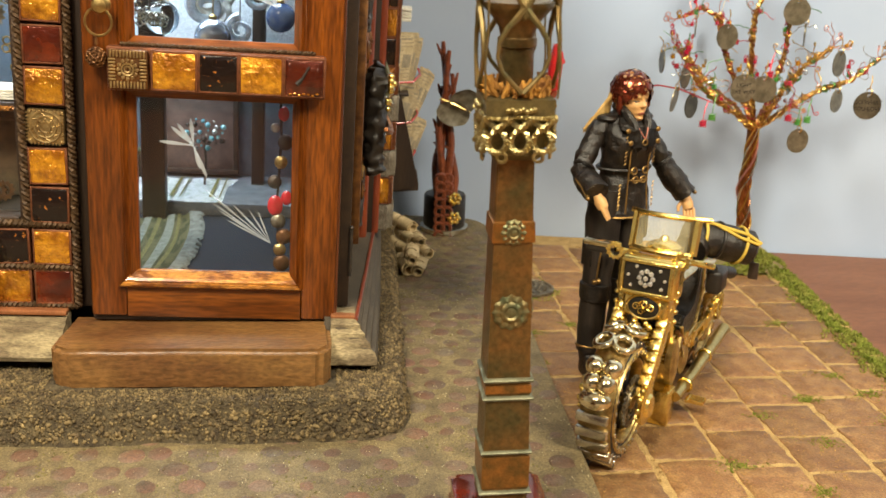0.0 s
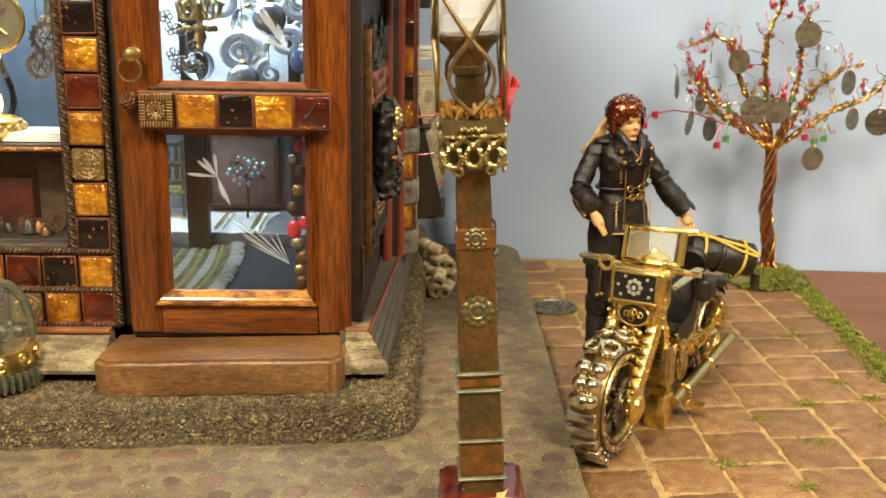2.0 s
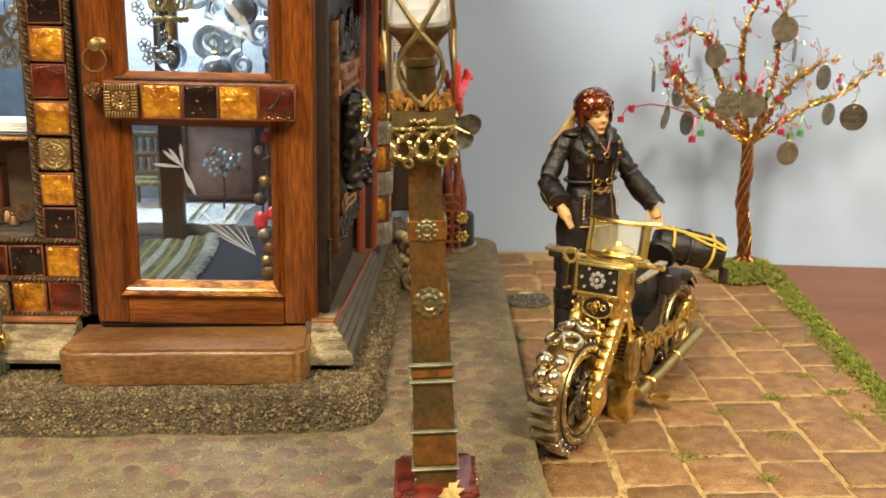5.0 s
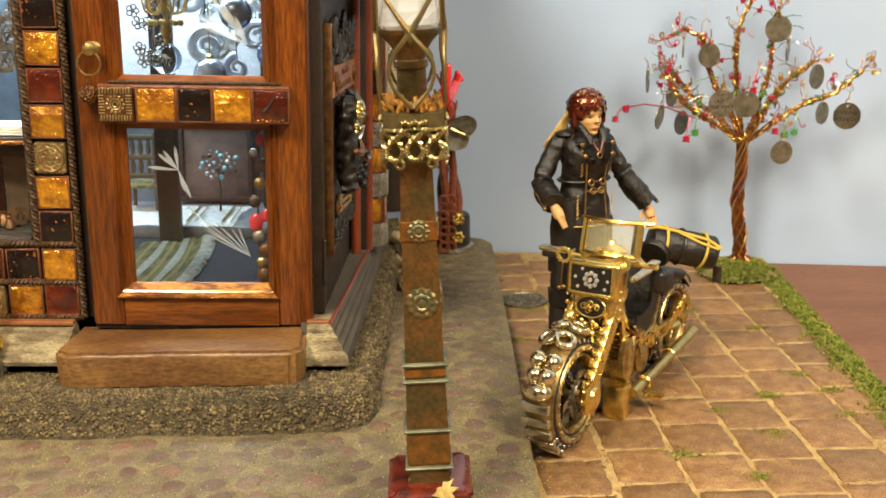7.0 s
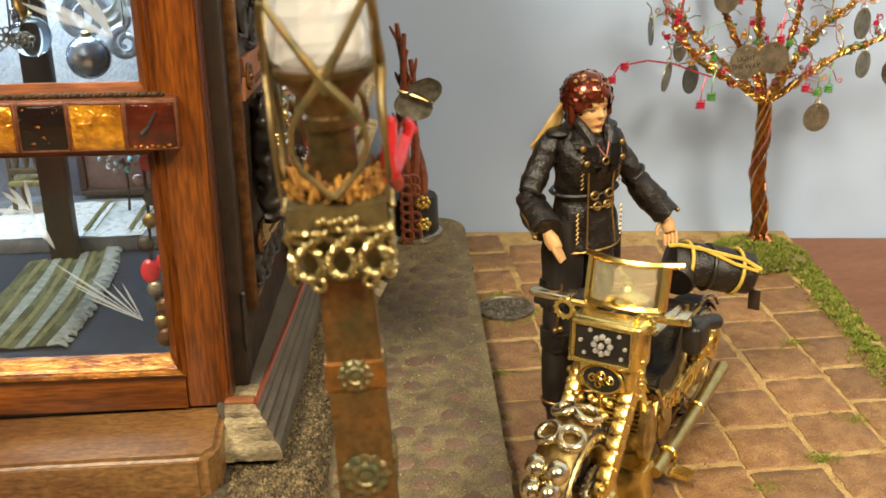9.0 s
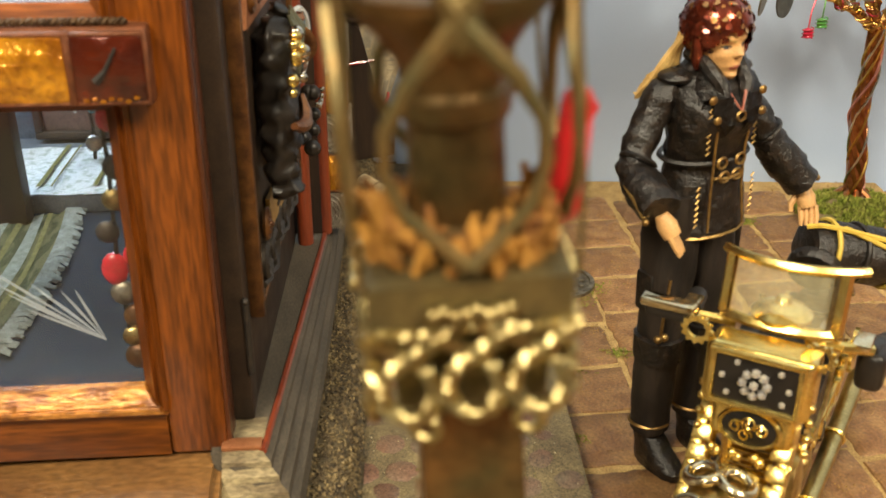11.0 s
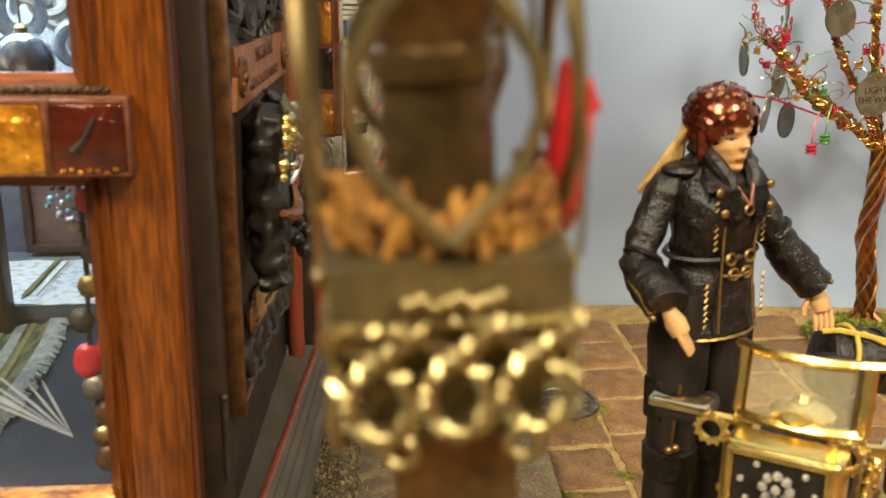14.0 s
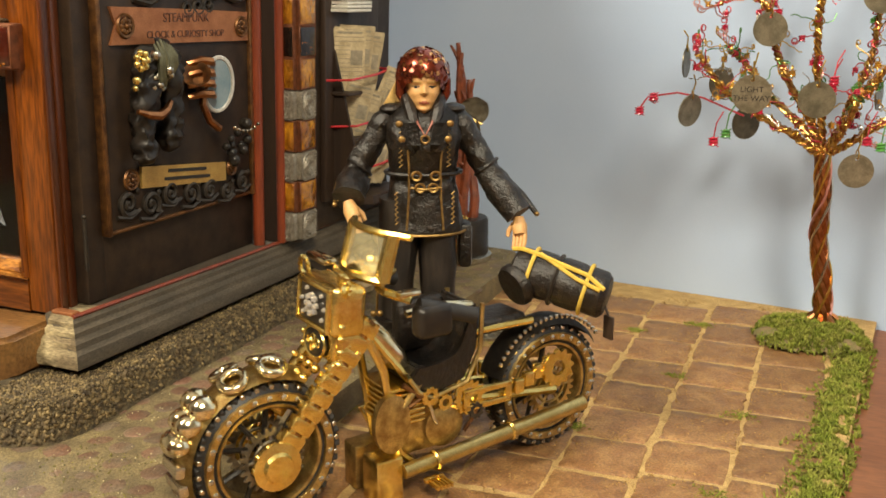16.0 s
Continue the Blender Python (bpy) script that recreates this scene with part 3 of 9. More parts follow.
def sun_tile(m_name, material):
    """A square gilt tile: a ribbed border round a sun with rays."""
    bm = B()
    box(bm, (0, 0, 0), (0.0172, 0.0050, 0.0168), 0.0008)
    shaded_ground = set(bm.faces)
    for k in range(11):
        for s in (-1, 1):
            o = -0.0072 + 0.00144 * k
            box(bm, (o, -0.0027, s * 0.0067), (0.0008, 0.0014, 0.0030), 0.0002, seg=1)
            if abs(o) < 0.0052:
                box(bm, (s * 0.0067, -0.0027, o), (0.0030, 0.0014, 0.0008), 0.0002, seg=1)
    for k in range(12):
        t = k * math.pi / 6
        ball(bm, (0.0040 * math.cos(t), -0.0027, 0.0040 * math.sin(t)), (0.0009, 0.0009, 0.0009), 6, 4)
    for r in (0.0026, 0.0013):
        torus(bm, (0, -0.0027, 0), r, 0.0005, (0, 1, 0), 16, 5)
    # flat base takes the darker bronze, standing in for shade in the recesses
    for f in bm.faces:
        f.material_index = int(f in shaded_ground)
    return mesh_of(bm, m_name, [material, BRONZE])


T_S = sun_tile("sun_tile", RELIEF)
T_A, T_R, T_D, T_P = square_tile("amber_tile", AMBER), square_tile("red_tile", REDGLASS), square_tile("dark_tile", DARKGLASS), square_tile("relief_tile", RELIEF, 8)
X_COL = -0.1275
order = [T_R, T_A, T_D, T_A, T_P, T_A, T_R, T_A, T_D, T_A, T_R, T_P, T_A, T_D, T_R]
zs = [0.0635, 0.0838] + [0.1048 + 0.0189 * k for k in range(13)]
for me, z in zip(order, zs):
    piece("tile", me, wall_front, pose(X_COL, 0.4502, z, rnd.uniform(-1.5, 1.5), rnd.uniform(-1.5, 1.5), rnd.uniform(-2, 2)))
rows = {0.0635: [T_A, T_P, T_R, T_D, T_A, T_P, T_R, T_A], 0.0838: [T_D, T_R, T_A, T_D, T_P, T_A, T_R, T_A]}
for z, kinds in rows.items():
    for k, me in enumerate(kinds):
        piece("tile", me, wall_sill, pose(X_COL - 0.0194 * (k + 1), 0.4502, z, rnd.uniform(-1.5, 1.5), rnd.uniform(-1.5, 1.5), rnd.uniform(-2, 2)))
for p0, p1 in (((-0.1385, 0.4495, 0.096), (-0.1385, 0.4495, TOP)), ((-0.1163, 0.4495, 0.053), (-0.1163, 0.4495, TOP)), ((-0.31, 0.4495, 0.0952), (-0.118, 0.4495, 0.0952)), ((-0.31, 0.4495, 0.0735), (-0.118, 0.4495, 0.0735)), ((-0.31, 0.4495, 0.0538), (-0.118, 0.4495, 0.0538))):
    bm = B()
    rope(bm, p0, p1, 0.0020, 0.0046)
    part("rope_trim", bm, ROPE, house, "twisted dark bronze rope trim")
bm = B()
box(bm, (-0.226, 0.4580, 0.218), (0.170, 0.0012, 0.246))
window_1 = part("window", bm, PANE, house, "clear shop window pane")
window_1.visible_shadow = False

# ---- glazed door ----
DX0, DX1, DZ0, DZ1, DY = -0.1078, 0.0090, 0.0532, 0.335, 0.438
door = thing("door_1", pose(-0.05, 0.444, 0.0565), "closed varnished orange brown wood door with two etched panes", "door", kind="structure", tilt=HM)
for x in (DX0 + 0.0085, DX1 - 0.0085):
    bm = B()
    box(bm, (x, DY + 0.006, (DZ0 + DZ1) / 2), (0.017, 0.012, DZ1 - DZ0), 0.0016)
    part("stile", bm, WOOD, door)
for y, w in ((0.4413, 0.0042), (0.4470, 0.0050)):
    bm = B()
    box(bm, (DX1 + 0.0002, y, (DZ0 + DZ1) / 2), (0.0016, w, DZ1 - DZ0 - 0.001), 0.0006)
    part("edge_strip", bm, DARKRED, door, "dark red moulded door edge")
for z, h in ((DZ0 + 0.0085, 0.017), (DZ1 - 0.009, 0.018), (0.1735, 0.016)):
    bm = B()
    box(bm, ((DX0 + DX1) / 2, DY + 0.0060, z), (DX1 - DX0 - 0.0340, 0.0120, h), 0.0004)
    part("rail", bm, WOOD_H, door)


def mitred(name, x0, x1, z0, z1, w, y, material, label=""):
    """A sloping bead round an opening, thick at the outside."""
    bm = B()
    quads = [((x0, z0), (x1, z0), (x1 - w, z0 + w), (x0 + w, z0 + w)), ((x1, z0), (x1, z1), (x1 - w, z1 - w), (x1 - w, z0 + w)), ((x1, z1), (x0, z1), (x0 + w, z1 - w), (x1 - w, z1 - w)), ((x0, z1), (x0, z0), (x0 + w, z0 + w), (x0 + w, z1 - w))]
    for q in quads:
        (ax, az), (bx, bz), (cx, cz), (dx, dz) = q
        lerp = lambda k: [((ax + (dx - ax) * k), (az + (dz - az) * k)), ((bx + (cx - bx) * k), (bz + (cz - bz) * k))]
        steps = [(0, 0.0), (0.18, -0.0016), (0.38, 0.0002), (0.5, -0.0006), (0.75, 0.0018), (1, 0.0040)]
        rows = [[bm.verts.new((px, y + o, pz)) for px, pz in lerp(k)] for k, o in steps]
        rows.append([bm.verts.new((px, y + 0.006, pz)) for px, pz in lerp(1)])
        for a, b in zip(rows, rows[1:]):
            bm.faces.new((a[0], a[1], b[1], b[0]))
    for f in bm.faces:
        c = f.calc_center_median()
        f.material_index = int(min(abs(c.x - x0), abs(c.x - x1)) < min(abs(c.z - z0), abs(c.z - z1)))
    return part(name, bm, [material, WOOD], door, label, smooth=25)


mitred("bead", -0.0920, -0.0070, 0.0690, 0.1665, 0.0068, DY, WOOD_H, "moulded wooden glazing bead")
mitred("bead", -0.0920, -0.0070, 0.1805, 0.3185, 0.0068, DY, WOOD_H, "moulded wooden glazing bead")
bm = B()
ridge = [(0.0688, 0.0010), (0.0690, -0.0022), (0.0700, -0.0032), (0.0712, -0.0030), (0.0716, -0.0020), (0.0724, -0.0022), (0.0736, -0.0014), (0.0742, -0.0004), (0.0756, 0.0010), (0.0764, 0.0030), (0.0764, 0.0050), (0.0688, 0.0050)]
ring_strip(bm, [[(-0.0945 + (z - 0.0688) * 0.9, DY + o, z) for z, o in ridge], [(-0.0070 - (z - 0.0688) * 0.9, DY + o, z) for z, o in ridge]])
part("sill_bead", bm, GOLDWOOD, door, "gilded lower glazing bead", smooth=25)
for z0, z1 in ((0.0755, 0.1655), (0.1815, 0.312)):
    bm = B()
    box(bm, (-0.0495, DY + 0.0058, (z0 + z1) / 2), (0.0745, 0.0008, z1 - z0))
    pane = part("pane", bm, PANE, door, "clear etched glass pane")
    pane.visible_shadow = False


def etched(name, root, tips, w, parent):
    """A fan of engraved reeds on the pane."""
    bm = B()
    for tx, tz in tips:
        a, b = Vector((root[0], DY + 0.0050, root[1])), Vector((tx, DY + 0.0050, tz))
        d = b - a
        s = Vector((-d.z, 0, d.x)).normalized()
        pts = [(0.0, 0.15), (0.25, 0.5), (0.6, 1.0), (0.85, 0.7), (1.0, 0.05)]
        left = [bm.verts.new(a + d * k + s * w * q) for k, q in pts]
        right = [bm.verts.new(a + d * k - s * w * q) for k, q in pts]
        for i in range(4):
            bm.faces.new((left[i], left[i + 1], right[i + 1], right[i]))
    return part(name, bm, FROST, parent, "white engraved reeds on the glass")


etched("etching", (-0.0232, 0.0908), [(-0.0487, 0.1071), (-0.0445, 0.1022), (-0.0418, 0.1103), (-0.0377, 0.1064), (-0.0337, 0.1075), (-0.0297, 0.1076), (-0.0520, 0.1110), (-0.0560, 0.1180)], 0.00042, door)
etched("etching", (-0.0596, 0.1378), [(-0.0757, 0.1393), (-0.0699, 0.1465), (-0.0669, 0.1480), (-0.0608, 0.1507), (-0.0565, 0.1262), (-0.0535, 0.1225)], 0.0010, door)
etched("etching", (-0.0215, 0.203), [(-0.0519, 0.216), (-0.046, 0.2175), (-0.0419, 0.2163), (-0.0393, 0.2274), (-0.035, 0.226), (-0.0269, 0.2168)], 0.0012, door)

# tile bar across the door
BARX = (-0.0955, 0.0005)
bm = B()
box(bm, (-0.0475, 0.4350, 0.1735), (0.0965, 0.0062, 0.0195), 0.0008)
bar = part("cross_bar", bm, LEADEDGE, door, "copper edged bar set with five square tiles")
bm = B()
rope(bm, (-0.090, 0.4345, 0.1842), (-0.004, 0.4345, 0.1842), 0.0010, 0.0030)
part("rope_trim", bm, ROPE, door)
for k, (me, wx) in enumerate(((T_S, 1.0), (T_A, 1.15), (T_D, 1.0), (T_A, 1.12), (T_R, 1.05))):
    x = -0.0862 + (0.0, 0.0201, 0.0395, 0.0585, 0.0777)[k]
    piece("tile", me, bar, pose(x, 0.4318, 0.1736, 0, 0, rnd.uniform(-2, 2)) @ Matrix.Diagonal((wx, 1.1, 1.02, 1)))
for x0, z0, x1, z1, w in ((-0.0105, 0.1715, -0.0062, 0.1790, 0.0007), (-0.0118, 0.1708, -0.0092, 0.1735, 0.0012)):
    bm = B()
    tube(bm, [(x0, 0.4288, z0), (x1, 0.4288, z1)], [w, w * 0.6], 6)
    part("inlay", bm, INK, bar, "dark stroke in the red tile")
bm = B()
for k in range(7):
    ball(bm, (-0.0146 + 0.0020 * k, 0.4290, 0.1662 + 0.0004 * math.sin(k * 2.3)), (0.0009, 0.0004, 0.0006), 6, 4)
part("fleck", bm, AMBER, bar, "bright orange flecks in the red tile", kind="stuff")
# knob with ring and filigree ball
bm = B()
lathe(bm, [(0.0035, 0.0), (0.0018, 0.0015), (0.0016, 0.003), (0.0034, 0.0045), (0.0040, 0.0065), (0.0030, 0.0085), (0.0008, 0.0092)], (0, 0, 0), 14, "y")
for v in bm.verts:
    v.co = Vector((v.co.x - 0.0975, DY - v.co.y, v.co.z + 0.2005))
knob = part("knob", bm, OLDGOLD, door, "round brass door knob")
bm = B()
torus(bm, (-0.0985, DY - 0.0068, 0.1935), 0.0060, 0.0006, (0.15, 1, 0), 24, 6)
part("ring", bm, OLDGOLD, knob)
bm = B()
tube(bm, [(-0.0995, DY - 0.0065, 0.1878), (-0.0998, DY - 0.0065, 0.1835)], 0.0007, 5)
for k in range(60):
    t = k * 2.399
    z = 1 - 2 * (k + 0.5) / 60
    r = math.sqrt(1 - z * z)
    c = Vector((-0.1, DY - 0.006, 0.178)) + Vector((r * math.cos(t), r * math.sin(t), z)) * 0.0042
    torus(bm, c, 0.0011, 0.00035, (r * math.cos(t), r * math.sin(t), z), 8, 4)
ball(bm, (-0.1, DY - 0.006, 0.178), 0.0034, 10, 7)
part("tassel_ball", bm, BRONZE, knob, "brass filigree ball")
for z in (0.085, 0.28):
    bm = B()
    tube(bm, [(0.0160, 0.4500, z - 0.012), (0.0160, 0.4500, z + 0.012)], 0.0010, 8)
    ball(bm, (0.0160, 0.4500, z + 0.013), 0.0012, 8, 6)
    part("hinge", bm, IRON, door)

# dark strip added where the gap under the door lies in shade
wall_part("threshold", (-0.0495, 0.4460, 0.0514), (0.1165, 0.0095, 0.0030), DARKWOOD, "dark strip standing in for the shaded gap under the door")

# ---- door step ----
bm = B()
got = prism(bm, [(-0.119, 0.4495), (0.0065, 0.4495), (0.0075, 0.409), (0.0025, 0.4025), (-0.113, 0.4045), (-0.121, 0.411)], 0.0300, 0.0505)
bmesh.ops.bevel(bm, geom=list(bm.edges), offset=0.0024, segments=3, affect="EDGES")
bmesh.ops.subdivide_edges(bm, edges=[e for e in bm.edges if e.calc_length() > 0.012], cuts=9, use_grid_fill=True)
for v in bm.verts:
    v.co += Vector((noise.noise(v.co * 70), noise.noise(v.co * 70 + Vector((4, 0, 0))), noise.noise(v.co * 55 + Vector((0, 4, 0))))) * 0.0005
solid("door_step", bm, STEP, "worn brown painted wooden step on the gravel", "step")

# ---- side of the house: framed panel, rods, tile pilaster, paper rack ----
PX = 0.0215
panel = thing("side_panel", pose(0.021, 0.52, 0.09), "bronze edged dark shop sign board with iron filigree", "sign board", tilt=HM @ SIDE_A)
bm = B()
box(bm, (PX, 0.520, 0.150), (0.003, 0.116, 0.126), 0.0008)
part("board", bm, SIDE, panel)
for c, s in (((PX + 0.0008, 0.4628, 0.150), (0.0048, 0.0030, 0.128)), ((PX + 0.001, 0.577, 0.150), (0.005, 0.003, 0.128)), ((PX + 0.0004, 0.520, 0.0872), (0.0036, 0.112, 0.0020))):
    bm = B()
    box(bm, c, s, 0.0008)
    part("edge", bm, BRONZE, panel, "worn bronze edging")


def filigree(bm, y0, y1, z0, z1, x, n, flip, fat=1.0):
    """Scrolls and leaf buds between two cogs."""
    w = (y1 - y0) / n
    for k in range(n):
        cy, cz = y0 + w * (k + 0.5), (z0 + z1) / 2 + (z1 - z0) * 0.12 * (-1) ** k
        r = min(w, z1 - z0) * 0.42
        tube(bm, spiral((x, cy, cz), r, r * 0.22, 1.5 * (-1) ** k, (0, 1, 0), (0, 0, flip), 22, 0.8), [fat * (0.0014 - 0.0006 * i / 22) for i in range(23)], 6)
        tube(bm, [(x, cy - w * 0.5, cz - r * 0.9), (x + 0.0008, cy, cz - r * 1.15), (x, cy + w * 0.5, cz - r * 0.7)], 0.0009 * fat, 5)
        ball(bm, (x, cy + w * 0.42, cz + r * 0.8), (0.001, 0.0017, 0.0017), 7, 5)
        ball(bm, (x, cy, cz), (0.001, 0.0014, 0.0014), 7, 5)


bm = B()
filigree(bm, 0.466, 0.506, 0.191, 0.217, PX + 0.0025, 2, 1, 1.7)
filigree(bm, 0.556, 0.577, 0.188, 0.211, PX + 0.0025, 1, 1, 1.7)
part("filigree", bm, IRON, panel, "dark iron scrollwork", kind="stuff")
ROT_X = pose(0, 0, 0, 0, 90, 0)
for y, z, r, t in ((0.520, 0.207, 0.0125, 16), (0.546, 0.203, 0.0105, 14)):
    bm = B()
    gear(bm, (PX + 0.002, y, z), r, r * 0.55, 0.0018, t, ROT_X)
    torus(bm, (PX + 0.003, y, z), r * 0.62, 0.0009, (1, 0, 0), 18, 5)
    for k in range(5):
        a = k * 1.2566
        tube(bm, [(PX + 0.003, y, z), (PX + 0.003, y + r * 0.6 * math.cos(a), z + r * 0.6 * math.sin(a))], 0.0008, 5)
    ball(bm, (PX + 0.0035, y, z), (0.0016, 0.002, 0.002), 8, 6)
    part("cogwheel", bm, IRON, panel, "dark iron cogwheel")
bm = B()
for k in range(3):
    tube(bm, spiral((PX + 0.0025, 0.525 + 0.008 * k, 0.189 + 0.001 * k), 0.0045, 0.001, 1.4, (0, 1, 0), (0, 0, -1), 14), 0.0009, 5)
part("filigree", bm, IRON, panel, kind="stuff")
bm = B()
filigree(bm, 0.468, 0.530, 0.0905, 0.1055, PX + 0.0025, 4, -1, 1.3)
filigree(bm, 0.530, 0.574, 0.0880, 0.1000, PX + 0.0025, 3, 1, 1.3)
part("filigree", bm, IRON, panel, "dark iron scrollwork", kind="stuff")

# name plates
plate = thing("name_plate", pose(PX + 0.002, 0.529, 0.18), "long copper name plate with raised dark lettering", "sign", tilt=HM @ SIDE_A)
bm = B()
ring_strip(bm, [[(x, 0.4695, 0.1735), (x, 0.4735, 0.1822), (x, 0.470, 0.1905), (x, 0.530, 0.1885), (x, 0.5745, 0.1865), (x, 0.5725, 0.1795), (x, 0.5745, 0.1715), (x, 0.530, 0.1725)] for x in (PX + 0.0017, PX + 0.0032)])
part("plate", bm, COPPERSHEET, plate)
FACE_X = lambda y, z, tilt_x=0.0: Matrix(((0, 0, 1, PX + 0.0034), (1, 0, 0, y), (0, 1, 0, z), (0, 0, 0, 1))) @ pose(0, 0, 0, 0, 0, tilt_x)
letters("lettering", "STEAMPUNK", 0.0062, WORNINK, plate, FACE_X(0.523, 0.1845, -0.9))
letters("lettering", "CLOCK & CURIOSITY SHOP", 0.0048, WORNINK, plate, FACE_X(0.523, 0.1767, -0.9))


def rosette(y, z, r, parent):
    bm = B()
    torus(bm, (PX + 0.0036, y, z), r, 0.0009, (1, 0, 0), 16, 5)
    for k in range(8):
        t = k * math.pi / 4
        ball(bm, (PX + 0.0038, y + r * 0.55 * math.cos(t), z + r * 0.55 * math.sin(t)), (0.0012, r * 0.26, r * 0.26), 6, 4)
    ball(bm, (PX + 0.0042, y, z), (0.0016, r * 0.3, r * 0.3), 8, 5)
    return part("rosette", bm, BRONZE, parent, "antique brass rosette", kind="stuff")


rosette(0.479, 0.1818, 0.0050, plate)
rosette(0.5680, 0.1790, 0.0048, plate)
plate2 = thing("name_plate", pose(PX + 0.002, 0.52, 0.10), "small brass plate with worn dark lettering", "sign", tilt=HM @ SIDE_A)
bm = B()
ring_strip(bm, [[(x, 0.485, 0.1055), (x, 0.485, 0.116), (x, 0.551, 0.1085), (x, 0.551, 0.0985)] for x in (PX + 0.0022, PX + 0.0036)])
part("plate", bm, BRASSSHEET, plate2)
for k, (w, z) in enumerate(((0.030, 0.1095), (0.036, 0.1055))):
    bm = B()
    box(bm, (0, 0, 0), (0.0004, w, 0.0016))
    bmesh.ops.transform(bm, matrix=pose(PX + 0.0038, 0.519, z, -6.5, 0, 0), verts=bm.verts)
    part("lettering", bm, INK, plate2)
rosette(0.4775, 0.111, 0.0045, plate2)
rosette(0.556, 0.1045, 0.0036, plate2)

# hanging curios on the panel: a dark carved bird figure, a horn and an oval mirror
bird = thing("carved_ornament", pose(0.028, 0.49, 0.118), "black carved ornament with gilt flower and beads", "ornament", tilt=HM @ SIDE_A @ Matrix.Translation((0, -0.010, 0)))
bm = B()
got = loft(bm, finer([(0.0300, 0.4920, 0.1185, 0.002, 0.002, 0), (0.0305, 0.4920, 0.1215, 0.0052, 0.0052, 0), (0.0305, 0.4920, 0.1255, 0.0055, 0.0060, 0), (0.0300, 0.4915, 0.131, 0.0042, 0.0050, 0), (0.0300, 0.4925, 0.140, 0.0058, 0.0064, 0), (0.0300, 0.4940, 0.150, 0.0060, 0.0068, 0), (0.0300, 0.4950, 0.160, 0.0050, 0.0060, 0), (0.0300, 0.4960, 0.168, 0.0060, 0.0062, 0), (0.0300, 0.4970, 0.173, 0.0030, 0.0030, 0)], 5), 22)
crease(got, 0.0030, 260, (1, 1, 1))
part("body", bm, BLACK, bird, smooth=180)
bm = B()
got = loft(bm, finer([(0.029, 0.512, 0.122, 0.003, 0.003, 0), (0.030, 0.510, 0.130, 0.0055, 0.006, 0), (0.030, 0.512, 0.142, 0.0040, 0.005, 0), (0.030, 0.514, 0.158, 0.0050, 0.006, 0), (0.030, 0.510, 0.171, 0.0042, 0.006, 0), (0.030, 0.507, 0.176, 0.0015, 0.003, 0)], 6), 22)
crease(got, 0.0034, 240, (1, 1, 1))
part("wing", bm, BLACK, bird, smooth=180)
bm = B()
tube(bm, [(0.036, 0.482, 0.1445), (0.0375, 0.488, 0.1425), (0.038, 0.494, 0.1415), (0.0375, 0.500, 0.1435), (0.036, 0.505, 0.147)], [0.0012, 0.002, 0.0023, 0.002, 0.0012], 7)
part("band", bm, COPPERWIRE, bird)
bm = B()
for k in range(7):
    t = k * 0.897
    ball(bm, (0.0375, 0.4845 + 0.0036 * math.cos(t), 0.1672 + 0.0036 * math.sin(t)), 0.0017, 7, 5)
ball(bm, (0.0388, 0.4845, 0.1672), 0.0018, 8, 6)
ball(bm, (0.0365, 0.4815, 0.1585), 0.0020, 7, 5)
ball(bm, (0.0365, 0.4805, 0.1550), 0.0014, 7, 5)
part("flower", bm, GOLD, bird, "gilt flower bead")
bm = B()
for k in range(9):
    ball(bm, (0.036 + rnd.uniform(-0.002, 0.002), rnd.uniform(0.494, 0.506), rnd.uniform(0.152, 0.171)), rnd.uniform(0.0013, 0.0028), 7, 5)
part("bead_cluster", bm, SILVER, bird, "silver grey beads", kind="stuff")
bm = B()
for k in range(6):
    y = 0.4965 + 0.0022 * k
    tube(bm, [(0.0345, y, 0.176 - 0.001 * abs(k - 2)), (0.0368, y + 0.0012, 0.168), (0.0362, y + 0.0022, 0.158 + 0.0012 * k), (0.0350, y + 0.0024, 0.150 + 0.002 * k)], [0.0005, 0.0014, 0.0012, 0.0003], 5)
part("plume", bm, PALEGREEN, bird, "grey feathered plume", kind="stuff")
horn = thing("brass_horn", pose(0.028, 0.535, 0.12), "small brass phonograph horn with chain of dark beads", "ornament", tilt=HM @ SIDE_A)
bm = B()
prof = [(0.0022, 0.0), (0.0026, 0.006), (0.0034, 0.010), (0.0050, 0.0125), (0.0068, 0.0140), (0.0072, 0.0144), (0.0064, 0.0140), (0.0046, 0.0122), (0.0026, 0.009)]
lathe(bm, prof, (0, 0, 0), 22)
bmesh.ops.transform(bm, matrix=Matrix.Translation((0.0270, 0.529, 0.149)) @ pose(0, 0, 0, 52, 0, 30) @ pose(0, 0, 0), verts=bm.verts)
part("bell", bm, BRONZE, horn)
bm = B()
tube(bm, [(0.027, 0.533, 0.151), (0.029, 0.528, 0.142), (0.029, 0.533, 0.133), (0.029, 0.541, 0.128)], 0.0020, 7)
part("neck", bm, COPPERWIRE, horn)
bm = B()
for k in range(4):
    z = 0.1625 - 0.0055 * k
    tube(bm, [(0.0265, 0.520, z), (0.0310, 0.5255, z + 0.0015), (0.0325, 0.531, z + 0.001), (0.0300, 0.5365, z - 0.001)], [0.0014, 0.0022, 0.0022, 0.0014], 7)
part("coil", bm, COPPERWIRE, horn, "coiled copper band", kind="stuff")
bm = B()
for k in range(11):
    ball(bm, (0.031 + rnd.uniform(-0.003, 0.003), 0.553 + rnd.uniform(-0.007, 0.007), 0.122 + rnd.uniform(-0.012, 0.010)), rnd.uniform(0.002, 0.0034), 8, 6)
